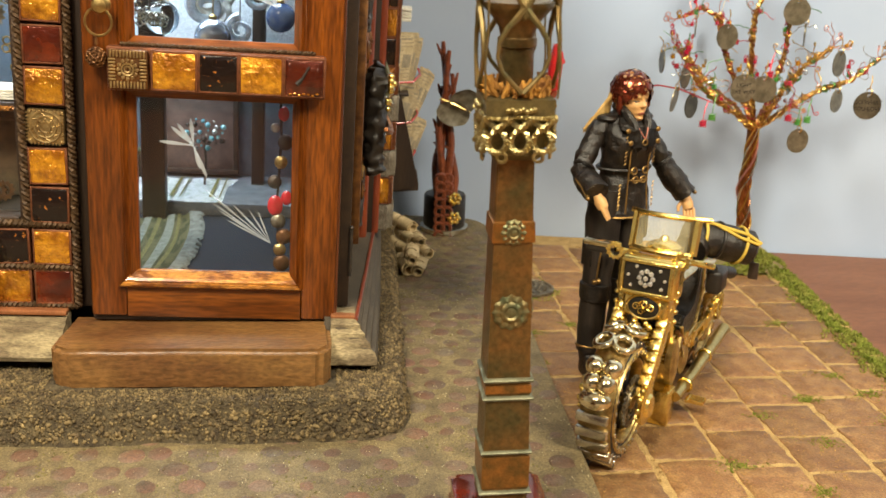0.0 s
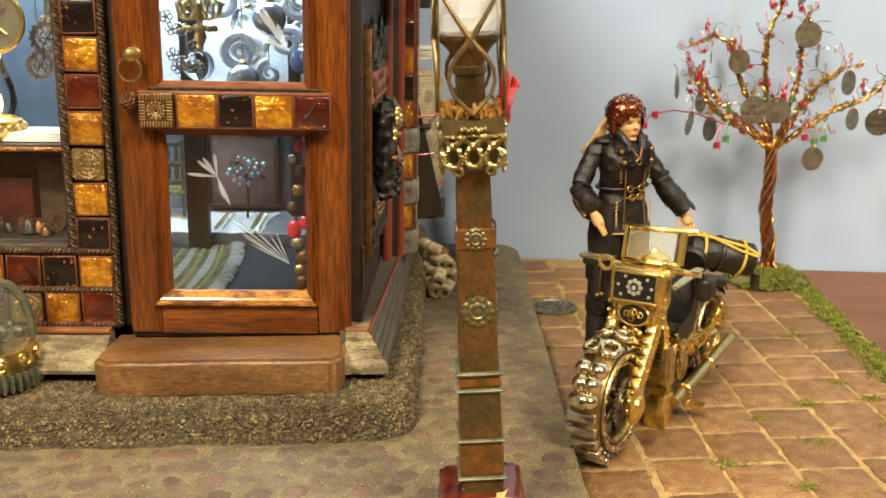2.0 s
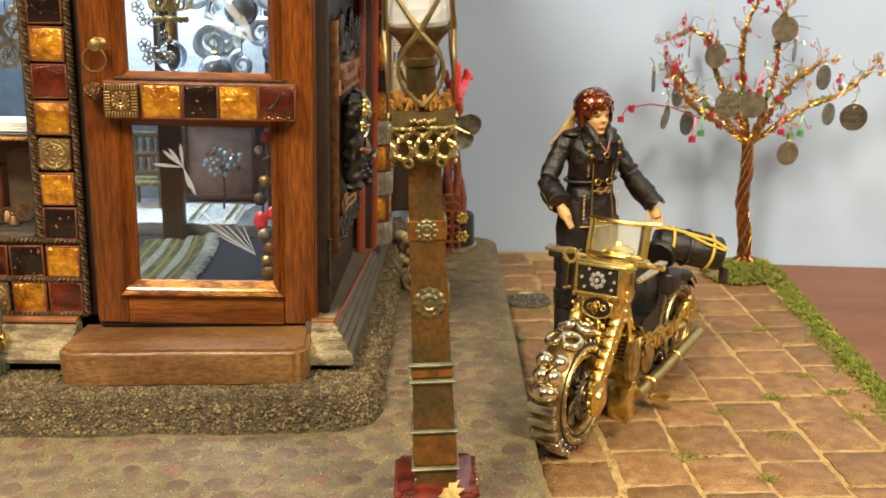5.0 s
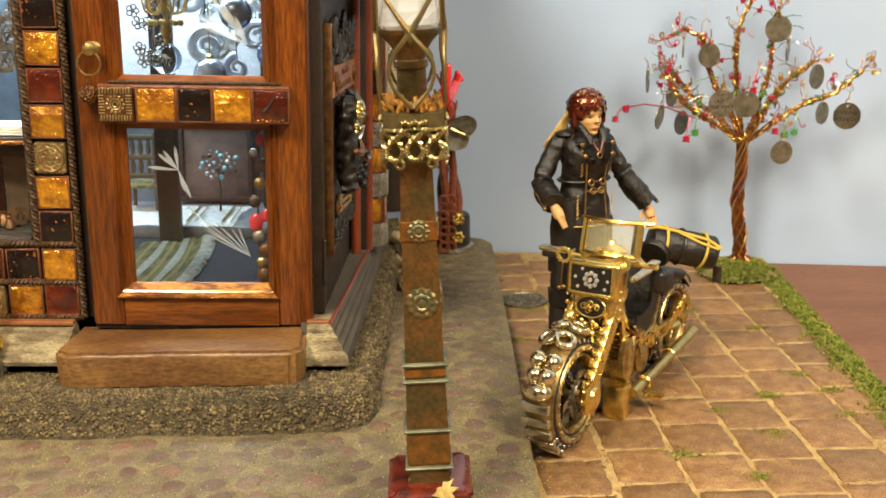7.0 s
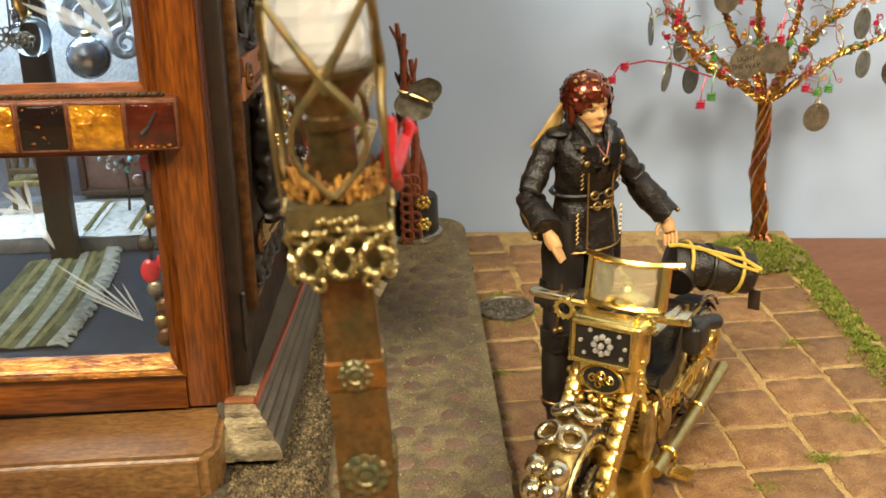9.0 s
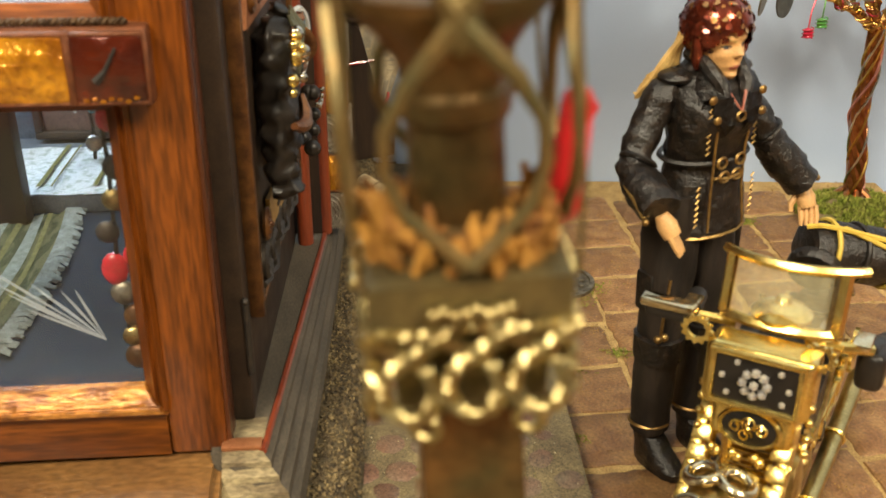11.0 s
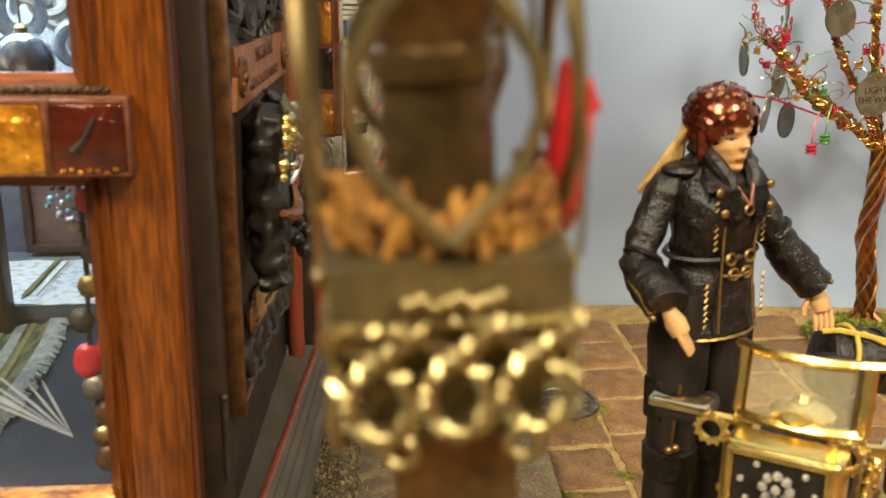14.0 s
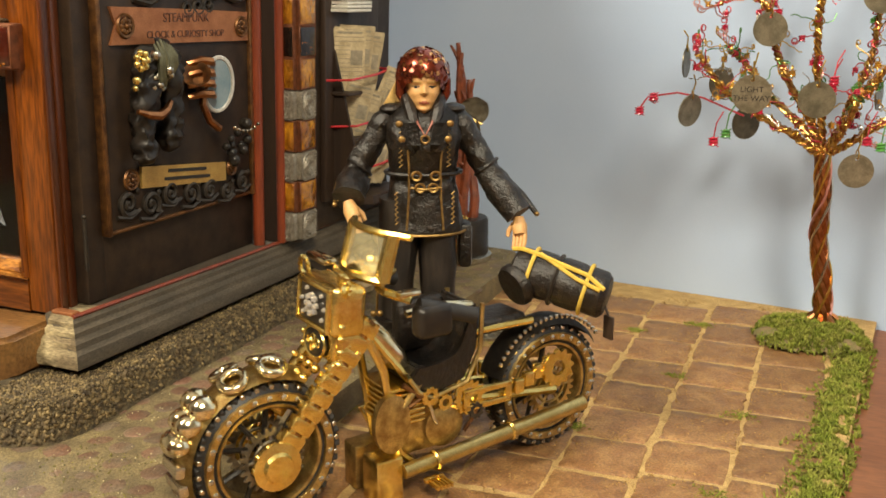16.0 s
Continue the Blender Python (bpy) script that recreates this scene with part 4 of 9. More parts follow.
part("bead_cluster", bm, BLACK, horn, "glossy black beads", kind="stuff")
bm = B()
for k in range(7):
    ball(bm, (0.036, 0.545 + 0.0035 * k, 0.1285 - 0.003 * math.sin(k * 0.5)), 0.0011, 7, 5)
part("bead_chain", bm, SILVER, horn, kind="stuff")
mirror = thing("oval_mirror", pose(0.034, 0.547, 0.131), "small oval mirror in a silver rope frame", "mirror", tilt=HM @ SIDE_A @ Matrix.Translation((0.0300, 0.5415, 0.150)) @ pose(0, 0, 0, 0, 0, -24) @ Matrix.Translation((-0.036, -0.5465, -0.1465)))
bm = B()
N = 26
torus_pts = [(0.0365 + 0.0015 * math.sin(2 * math.pi * k / N), 0.5450 + 0.0084 * math.cos(2 * math.pi * k / N), 0.1475 + 0.0138 * math.sin(2 * math.pi * k / N)) for k in range(N + 1)]
tube(bm, torus_pts, 0.0012, 6)
part("frame", bm, mat("pale_pewter_rim", (0.78, 0.78, 0.74), (0.60, 0.60, 0.56), 0.35, metal=0.5, scale=300, fine=2500, bump=0.4), mirror)
bm = B()
ring_strip(bm, [[(0.0362 + o + 0.0015 * math.sin(2 * math.pi * k / N), 0.5450 + 0.0082 * math.cos(2 * math.pi * k / N), 0.1475 + 0.0136 * math.sin(2 * math.pi * k / N)) for k in range(N)] for o in (-0.0006, 0.0006)])
part("glass", bm, mat("silvered_blue_mirror", (0.20, 0.33, 0.42), (0.34, 0.46, 0.53), 0.14, metal=0.35, scale=90, fine=1500, bump=0.05, grain=0.05), mirror, "blue grey mirror glass")
bm = B()
tube(bm, [(0.0225, 0.5465, 0.149), (0.036, 0.5465, 0.149)], 0.0018, 6)
part("bracket", bm, OLDGOLD, mirror)

# red rods
for y, r, x in ((0.5815, 0.0034, 0.0245), (0.5925, 0.0026, 0.0375)):
    bm = B()
    tube(bm, [(x, y, 0.0555), (x, y, TOP - 0.002)], r, 10)
    bmesh.ops.transform(bm, matrix=SIDE_B if x > 0.03 else SIDE_A, verts=bm.verts)
    rod = part("corner_rod", bm, REDWOOD, house, "red stained round corner rod")

# tile pilaster
pil = [T_P, T_A, T_P, T_A, T_P, T_A, T_D, T_A, T_D, T_R, T_P, T_A, T_R, T_P, T_A]
WHITE_T = square_tile("pale_relief_tile", mat("pale_pewter_relief", (0.36, 0.33, 0.27), (0.22, 0.19, 0.15), 0.4, metal=0.5, scale=300, fine=2000, bump=0.5), 8)
bm = B()
box(bm, (0.0405, 0.6060, (TOP + 0.0555) / 2), (0.0095, 0.0185, TOP - 0.0555), 0.0005, SIDE_B)
pilaster = part("pilaster", bm, DARKWOOD, house, "corner pilaster faced with amber and pewter tiles")
SQ = Matrix.Diagonal((0.92, 1, 1, 1))
for k, me in enumerate(pil):
    z = 0.0650 + 0.0176 * k
    if me is T_P:
        me = WHITE_T
    piece("tile", me, pilaster, SIDE_B @ pose(0.0462, 0.6055, z, 0, 0, 90 + rnd.uniform(-2, 2)) @ SQ)
    piece("tile", me, pilaster, SIDE_B @ pose(0.0405, 0.5958, z, 0, 0, rnd.uniform(-2, 2)) @ Matrix.Diagonal((0.62, 1, 1, 1)))

# newspaper rack
rack = thing("paper_rack", pose(0.045, 0.665, 0.08), "dark wall rack holding folded newspapers behind red cords", "rack", tilt=HM @ SIDE_B)
bm = B()
box(bm, (0.0425, 0.664, 0.1365), (0.004, 0.066, 0.128), 0.001)
part("back_board", bm, DARKWOOD, rack)
SLOT = ((0.1395, 0.652), (0.1115, 0.657), (0.0835, 0.664))
for z, y in SLOT:
    bm = B()
    box(bm, (0.0500, y + 0.004, z - 0.0012), (0.013, 0.036, 0.0022), 0.0008)
    part("shelf", bm, DARKWOOD, rack)
    bm = B()
    tube(bm, [(0.0445, y - 0.020, z + 0.007), (0.0590, y - 0.015, z + 0.008), (0.0640, y + 0.006, z + 0.010), (0.0635, y + 0.024, z + 0.012), (0.0445, y + 0.030, z + 0.012)], 0.0008, 6)
    part("cord", bm, REDBEAD, rack, "thin red cord")
bm = B()
ring_strip(bm, [[(0.0445, y, 0.0705), (0.0645, y, 0.0750), (0.0660, y, 0.0790), (0.0450, y, 0.1640)] for y in (0.6400, 0.6420)])
part("side_board", bm, DARKWOOD, rack, "wedge shaped dark side board")
bm = B()
prism(bm, [(0.0445, 0.640), (0.0670, 0.650), (0.0670, 0.694), (0.0445, 0.694)], 0.0705, 0.0760)
part("foot_board", bm, DARKWOOD, rack)


def newspaper(m, w, h, t, group):
    """A folded sheet with a rounded fold and printed lines."""
    ob = thing("newspaper", m, "folded yellowed newspaper standing in the rack", "newspaper", group, tilt=HM @ SIDE_B)
    bm = B()
    for k in range(4):
        box(bm, ((k - 1.5) * t, 0.0006 * (k % 2), h / 2 - 0.0008 * k), (t * 0.8, w - 0.001 * k, h), 0.0003)
    part("sheet", bm, PAPER, ob, kind="stuff", here=True)
    bm = B()
    x = t * 2.05
    for k in range(int(h / 0.0030)):
        z = h - 0.003 - 0.0026 * k
        if k in (3, 4, 5):
            box(bm, (x, -w * 0.18, z), (0.0002, w * 0.42, 0.0004))
        else:
            box(bm, (x, 0, z), (0.0002, w * (0.82 if k else 0.7), 0.0004 if k else 0.0014))
    box(bm, (x, w * 0.22, h - 0.018), (0.0002, w * 0.34, 0.009))
    part("print", bm, NEWSINK, ob, kind="stuff", here=True)
    return ob


for k, x, y, w, h, rx, rz in ((0, 0.0478, 0.6500, 0.022, 0.038, -1, -46), (0, 0.0500, 0.6535, 0.022, 0.039, -3, -44), (0, 0.0528, 0.6575, 0.021, 0.036, -7, -40),
                              (1, 0.0478, 0.6525, 0.019, 0.034, -12, -46), (1, 0.0510, 0.6565, 0.018, 0.030, -17, -42), (1, 0.0545, 0.6660, 0.010, 0.044, -21, -40), (1, 0.0572, 0.6700, 0.012, 0.043, -28, -38),
                              (2, 0.0482, 0.6590, 0.018, 0.034, -9, -46), (2, 0.0508, 0.6625, 0.018, 0.037, -13, -43), (2, 0.0535, 0.6660, 0.018, 0.034, -16, -41), (2, 0.0562, 0.6695, 0.016, 0.036, -21, -38)):
    newspaper(pose(x, y, SLOT[k][0] + 0.0002, rx, 7 + 1.5 * (k == 2), rz), w, h, 0.0006, "newspapers in the rack")
for k in range(4):
    bm = B()
    box(bm, (0.0490 + 0.0003 * (k % 2), 0.652 + 0.0005 * (k % 3), 0.1872 + 0.0022 * k), (0.013, 0.030, 0.0018), 0.0004)
    solid("white_brochure", bm, WHITEPAPER, "white folded brochure stacked on the rack top", "brochure", group="stack of brochures", at=HM @ SIDE_B)
clock = thing("wall_clock", pose(0.052, 0.665, 0.228), "small round brass clock on a dark bracket shelf", "clock", tilt=HM @ SIDE_B)
bm = B()
box(bm, (0.0475, 0.660, 0.2295), (0.015, 0.060, 0.016), 0.001)
part("bracket", bm, DARKWOOD, clock)
bm = B()
lathe(bm, [(0.013, 0.0), (0.0145, 0.002), (0.0135, 0.0045), (0.0115, 0.0045)], (0, 0, 0), 24, "x")
for v in bm.verts:
    v.co += Vector((0.0500, 0.658, 0.2525))
part("case", bm, OLDGOLD, clock)
bm = B()
lathe(bm, [(0.0113, 0.0), (0.0113, 0.0012)], (0.0540, 0.658, 0.2525), 24, "x")
part("dial", bm, PAPER, clock)
bm = B()
box(bm, (0.0555, 0.658, 0.2560), (0.0004, 0.0008, 0.0075))
box(bm, (0.0555, 0.661, 0.2525), (0.0004, 0.0060, 0.0008))
part("pointers", bm, INK, clock)

# ---- lamp post on the pavement ----
LEAN = Matrix.Translation((0.0714, 0.2992, 0.0134)) @ pose(0, 0, 0, 2.2, -1.5, 0) @ Matrix.Scale(0.9936, 4)
post = thing("lamp_post", LEAN, "tall weathered copper lamp post with brass filigree lantern", "lamp post")


def q(name, bm, material, label="", parent=None, kind="", smooth=40):
    return part(name, bm, material, parent or post, label, here=True, kind=kind, smooth=smooth)


ORANGECOPPER = mat("orange_copper_strap", (0.34, 0.135, 0.03), (0.16, 0.085, 0.024), 0.27, metal=0.7, scale=180, fine=1500, bump=0.5)
foot_glass = mat("red_lacquer", (0.17, 0.022, 0.010), (0.05, 0.008, 0.005), 0.15, metal=0.2, scale=140, fine=1200, bump=0.4, coat=0.8)
bm = B()
lathe(bm, [(0.0185, 0.0002), (0.0185, 0.0050), (0.0178, 0.0060), (0.0178, 0.0115), (0.0178, 0.013), (0.0170, 0.0145), (0.0172, 0.0205), (0.0160, 0.0215), (0.0090, 0.0220)], square=4)
bmesh.ops.bevel(bm, geom=[e for e in bm.edges if abs(e.verts[0].co.z - e.verts[1].co.z) > 0.001], offset=0.002, segments=2, affect="EDGES")
base = q("base", bm, foot_glass, "dark red lacquered stepped base")
for s in (-1, 1):
    bm = B()
    tube(bm, [(s * 0.0172, -0.0172, 0.0115), (s * 0.0172, -0.0172, 0.0195)], 0.0011, 6)
    q("corner_bead", bm, OLDGOLD, parent=base)
bm = B()
leaf = [(0.0, 0.0), (0.003, 0.0012), (0.0045, 0.0035), (0.0075, 0.0030), (0.0085, 0.0055), (0.012, 0.0045), (0.0155, 0.0055), (0.012, 0.0015), (0.0165, -0.0005), (0.0115, -0.0025), (0.0125, -0.0055), (0.0085, -0.0040), (0.0065, -0.0060), (0.0045, -0.0030)]
PALEGOLD = mat("pale_gold_leaf", (0.64, 0.52, 0.20), (0.44, 0.30, 0.09), 0.35, metal=0.45, scale=260, fine=2000, bump=0.4)
prism(bm, leaf, 0, 0.0008, Matrix.Translation((0.0005, -0.0182, 0.0215)) @ pose(0, 0, 0, 62, 0, 0) @ pose(0, 0, 0, 0, 0, 16) @ Matrix.Scale(0.68, 4))
q("gilt_leaf", bm, PALEGOLD, "pale gold toothed leaf on the base", base)
bm = B()
prism(bm, leaf, 0, 0.0008, Matrix.Translation((0.0010, -0.0186, 0.0200)) @ pose(0, 0, 0, 62, 0, 0) @ pose(0, 0, 0, 0, 0, -24) @ Matrix.Scale(0.68, 4))
q("gilt_leaf", bm, PALEGOLD, "pale gold toothed leaf on the base", base)
bm = B()
lathe(bm, [(0.0090, 0.0215), (0.0085, 0.024), (0.0084, 0.045), (0.0078, 0.072), (0.0070, 0.110), (0.0062, 0.156)], square=4)
bmesh.ops.bevel(bm, geom=[e for e in bm.edges if abs(e.verts[0].co.z - e.verts[1].co.z) > 0.003], offset=0.0006, segments=2, affect="EDGES")
shaft = q("shaft", bm, COPPER, "square tapered weathered copper shaft")
for z, r in ((0.0285, 0.0092), (0.0452, 0.0089), (0.0670, 0.0086), (0.0741, 0.0085)):
    bm = B()
    lathe(bm, [(r - 0.0014, z - 0.0014), (r - 0.0002, z - 0.0009), (r + 0.0005, z - 0.0003), (r + 0.0006, z + 0.0002), (r + 0.0001, z + 0.0008), (r - 0.0014, z + 0.0011)], square=4)
    q("band", bm, PALEGREEN, "greened brass moulding band", shaft)
for z, r in ((0.1000, 0.0064), (0.1290, 0.0046)):
    for turn in (0, 90):
        w = 0.0078 - (z - 0.072) * 0.018
        bm = B()
        rings = []
        for f_, h_ in ((1.0, 0.0), (0.97, 0.0004), (0.80, 0.0008), (0.62, 0.0005), (0.52, 0.0010), (0.40, 0.0011), (0.30, 0.0006), (0.12, 0.0010)):
            rings.append([(r * f_ * (1 + 0.06 * f_ * math.cos(12 * t)) * math.cos(t), r * f_ * (1 + 0.06 * f_ * math.cos(12 * t)) * math.sin(t), h_ + (0.0003 * math.cos(10 * t) if 0.6 < f_ < 0.9 else 0.0)) for t in [2 * math.pi * k / 40 for k in range(40)]])
        ring_strip(bm, rings)
        bmesh.ops.transform(bm, matrix=pose(0, 0, z, 0, 0, turn) @ pose(0, -w, 0, 90, 0, 0), verts=bm.verts)
        q("medallion", bm, VERDIGRIS, "greened brass flower medallion", shaft)
bm = B()
lathe(bm, [(0.0073, 0.1255), (0.0074, 0.1260), (0.0072, 0.1325), (0.0066, 0.1330)], square=4)
q("strap", bm, ORANGECOPPER, "orange copper strap", shaft)
for z0, z1, r in ((0.0303, 0.0434, 0.0088), (0.0688, 0.0723, 0.0083)):
    bm = B()
    lathe(bm, [(r - 0.0006, z0), (r, z0 + 0.0003), (r, z1 - 0.0003), (r - 0.0006, z1)], square=4)
    q("copper_panel", bm, ORANGECOPPER, "bright copper panel between bands", shaft)
# collar: a square box with a braided brass skirt of loops round it
def braid(bm, pts, r, pitch=0.0019, n=5):
    """Two strands twisted round a smooth line through the given points."""
    pts = [Vector(p) for p in pts]
    ext = [pts[0] * 2 - pts[1]] + pts + [pts[-1] * 2 - pts[-2]]
    line = []
    for i in range(1, len(ext) - 2):
        a, b, c, d = ext[i - 1:i + 3]
        for k in range(n):
            t = k / n
            line.append(0.5 * (2 * b + (c - a) * t + (2 * a - 5 * b + 4 * c - d) * t * t + (3 * b - a - 3 * c + d) * t ** 3))
    line.append(pts[-1])
    fine, way = [line[0]], [0.0]
    for p, q_ in zip(line, line[1:]):
        m = max(1, int((q_ - p).length / (pitch / 6)))
        for k in range(1, m + 1):
            fine.append(p.lerp(q_, k / m))
            way.append(way[-1] + (q_ - p).length / m)
    for turn in (0, math.pi):
        out = []
        for i, p in enumerate(fine):
            d = (fine[min(i + 1, len(fine) - 1)] - fine[max(i - 1, 0)]).normalized()
            a = d.cross(Vector((0, 1, 0.02))).normalized()
            b = a.cross(d)
            t = turn + way[i] / pitch * 2 * math.pi
            out.append(p + (a * math.cos(t) + b * math.sin(t)) * r * 0.5)
        tube(bm, out, r * 0.62, 5)


bm = B()
lathe(bm, [(0.0064, 0.1540), (0.0086, 0.1560), (0.0092, 0.1690), (0.0112, 0.1695), (0.0113, 0.1748), (0.0100, 0.1752), (0.0060, 0.1752)], square=4)
COLLARBOX = mat("dull_olive_brass_box", (0.20, 0.155, 0.062), (0.105, 0.085, 0.040), 0.34, metal=0.7, scale=170, fine=1600, bump=0.7)
collar = q("collar", bm, COLLARBOX, "dull olive brass box collar")
WIREGOLD = mat("pale_brass_wire", (0.54, 0.45, 0.21), (0.26, 0.195, 0.08), 0.3, metal=1.0, scale=250, fine=2500, bump=0.3)
LOOP = [(0.0044, 0.0), (0.0022, -0.0018), (-0.0012, -0.0042), (-0.0030, -0.0072), (-0.0022, -0.0102), (0.0, -0.0112), (0.0022, -0.0102), (0.0030, -0.0072), (0.0012, -0.0042), (-0.0022, -0.0018), (-0.0044, 0.0)]
for turn in (0, 90, 180, 270):
    y = -0.0112
    for x in (-0.0074, 0.0, 0.0074):
        bm = B()
        braid(bm, [(x + u, y - 0.0004 * math.sin(k * 1.3), 0.1690 + w) for k, (u, w) in enumerate(LOOP)], 0.00112, 0.0024)
        ball(bm, (x, y - 0.0008, 0.1690 - 0.0110), (0.0015, 0.0010, 0.0010), 8, 6)
        bmesh.ops.transform(bm, matrix=pose(0, 0, 0, 0, 0, turn), verts=bm.verts)
        q("braid_loop", bm, WIREGOLD, "braided pale brass wire loop", collar)
    bm = B()
    braid(bm, [(-0.0118, y, 0.1692), (-0.006, y - 0.0005, 0.1688), (0, y, 0.1694), (0.006, y - 0.0005, 0.1688), (0.0118, y, 0.1692)], 0.0008)
    bmesh.ops.transform(bm, matrix=pose(0, 0, 0, 0, 0, turn), verts=bm.verts)
    q("braid_rail", bm, WIREGOLD, "braided pale brass rail", collar)
    bm = B()
    for k in range(8):
        ball(bm, (-0.0042 + 0.0012 * k, y - 0.0011, 0.1716 + 0.0004 * math.sin(k * 2.1)), 0.00095, 8, 6)
    bmesh.ops.transform(bm, matrix=pose(0, 0, 0, 0, 0, turn), verts=bm.verts)
    q("bead_band", bm, WIREGOLD, "band of pale brass beads", collar, kind="stuff")
    for x in (-0.0058, 0.0062):
        bm = B()
        torus(bm, (x, y - 0.0002, 0.1562), 0.0016, 0.0006, (0.3, 1, 0.1), 14, 6)
        tube(bm, [(x, y - 0.0002, 0.1576), (x, y + 0.0002, 0.1590)], 0.0005, 5)
        bmesh.ops.transform(bm, matrix=pose(0, 0, 0, 0, 0, turn), verts=bm.verts)
        q("drop_ring", bm, WIREGOLD, "small hanging brass ring", collar)
# lantern: fuel tube, cup, crystal and cage
bm = B()
lathe(bm, [(0.0074, 0.1750), (0.0070, 0.1775), (0.0056, 0.1785), (0.0055, 0.1900), (0.0064, 0.1905), (0.0064, 0.1930), (0.0056, 0.1936), (0.0062, 0.1965), (0.0082, 0.1995), (0.0114, 0.2028), (0.0117, 0.2038), (0.0117, 0.2046), (0.0100, 0.2046)], seg=24)
q("lamp_cup", bm, COPPER, "dark bronze cup and tube")
bm = B()
rings = []
for r, z in ((0.0100, 0.2042), (0.0112, 0.2062), (0.0117, 0.2110), (0.0113, 0.2165), (0.0096, 0.2210), (0.0060, 0.2245), (0.0022, 0.2255)):
    rings.append([Vector((r * (1 + 0.12 * noise.noise((k * 1.7, z * 400, 0))) * math.cos(2 * math.pi * k / 10), r * (1 + 0.12 * noise.noise((k * 2.3, z * 400, 4))) * math.sin(2 * math.pi * k / 10), z)) for k in range(10)])
ring_strip(bm, rings)
q("crystal", bm, CLEAR, "clear rough cut crystal dome", smooth=0)
for turn in (0, 90, 180, 270):
    bm = B()
    y = -0.0122
    for s in (-1, 1):
        tube(bm, [(s * 0.0003, y, 0.1772), (s * 0.0030, y, 0.1800), (s * 0.0066, y, 0.1840), (s * 0.0082, y, 0.1885), (s * 0.0078, y, 0.1930), (s * 0.0052, y, 0.1975), (s * 0.0016, y - 0.0003, 0.2015), (-s * 0.0010, y - 0.0003, 0.2050), (-s * 0.0044, y, 0.2100), (-s * 0.0070, y, 0.2142), (-s * 0.0104, y + 0.001, 0.2200)], [0.0010, 0.0008, 0.0007, 0.0007, 0.0008, 0.0010, 0.0012, 0.0012, 0.0009, 0.0008, 0.0008], 7)
    ball(bm, (0, y - 0.0004, 0.2030), (0.0020, 0.0010, 0.0034), 8, 6)
    bmesh.ops.transform(bm, matrix=pose(0, 0, 0, 0, 0, turn), verts=bm.verts)
    q("cage_scroll", bm, CAGE, "greened brass cage scroll")
    bm = B()
    tube(bm, [(0.0116, -0.0116, 0.1752), (0.0120, -0.0120, 0.186), (0.0112, -0.0112, 0.196), (0.0113, -0.0113, 0.206), (0.0109, -0.0109, 0.2200)], 0.00035, 6)
    bmesh.ops.transform(bm, matrix=pose(0, 0, 0, 0, 0, turn), verts=bm.verts)
    q("cage_bar", bm, CAGE)
LICHEN = mat("orange_dried_moss", (0.44, 0.215, 0.032), (0.17, 0.065, 0.012), 0.8, scale=220, fine=2000, bump=0.5, vary=0.2)
bm = B()
rr = random.Random(3)
for k in range(150):
    t, r = rr.uniform(0, 6.28), rr.uniform(0.0055, 0.0115)
    p = Vector((r * math.cos(t), r * math.sin(t), 0.1752))
    tip = p + Vector((rr.uniform(-0.003, 0.003), rr.uniform(-0.003, 0.003), rr.uniform(0.0015, 0.0060)))
    tube(bm, [p, (p + tip) / 2 + Vector((rr.uniform(-0.001, 0.001), rr.uniform(-0.001, 0.001), 0)), tip], [0.0007, 0.0008, 0.0005], 5)
q("dried_moss", bm, LICHEN, "tuft of orange dried moss", kind="stuff")
CORAL = mat("red_coral", (0.60, 0.018, 0.02), (0.45, 0.012, 0.015), 0.3, scale=250, fine=1500, bump=0.4, coat=0.4)
bm = B()
J = (0.0128, 0.0020, 0.1772)
for pts, r in (([J, (0.0124, 0.0010, 0.1815), (0.0132, 0.0016, 0.1860), (0.0136, 0.0022, 0.1895)], 0.0018),
               ([J, (0.0146, 0.0070, 0.1788), (0.0164, 0.0130, 0.1812), (0.0180, 0.0180, 0.1838)], 0.0020),
               ([(0.0166, 0.0135, 0.1814), (0.0176, 0.0140, 0.1842), (0.0176, 0.0138, 0.1858)], 0.0012),
               ([(0.0176, 0.0165, 0.1830), (0.0194, 0.0180, 0.1826)], 0.0012),
               ([J, (0.0138, 0.0070, 0.1740), (0.0140, 0.0120, 0.1705), (0.0136, 0.0150, 0.1690)], 0.0019),
               ([J, (0.0106, 0.0000, 0.1770), (0.0086, -0.0014, 0.1766)], 0.0016)):
    tube(bm, pts, [r * (1.1 - 0.35 * i / len(pts)) for i in range(len(pts))], 8)
    ball(bm, pts[-1], r * 0.8, 8, 6)
for v in bm.verts:
    v.co += Vector((noise.noise(v.co * 500), noise.noise(v.co * 500 + Vector((3, 0, 0))), noise.noise(v.co * 500 + Vector((0, 3, 0))))) * 0.0003
q("coral", bm, CORAL, "branch of red coral")

# ---- golden motorcycle on the patio ----
AT_BIKE = pose(0.143, 0.392, 0.0, 0, 0, math.degrees(math.atan2(0.815, 0.578)))
bike = thing("motorcycle", AT_BIKE, "ornate gold and black model motorcycle on its stand", "motorcycle")
# along x: backwards from the front axle; along y: to the bike's left as it stands; z up


def k_(name, bm, material, label="", parent=None, kind="", smooth=40):
    return part(name, bm, material, parent or bike, label, here=True, kind=kind, smooth=smooth)


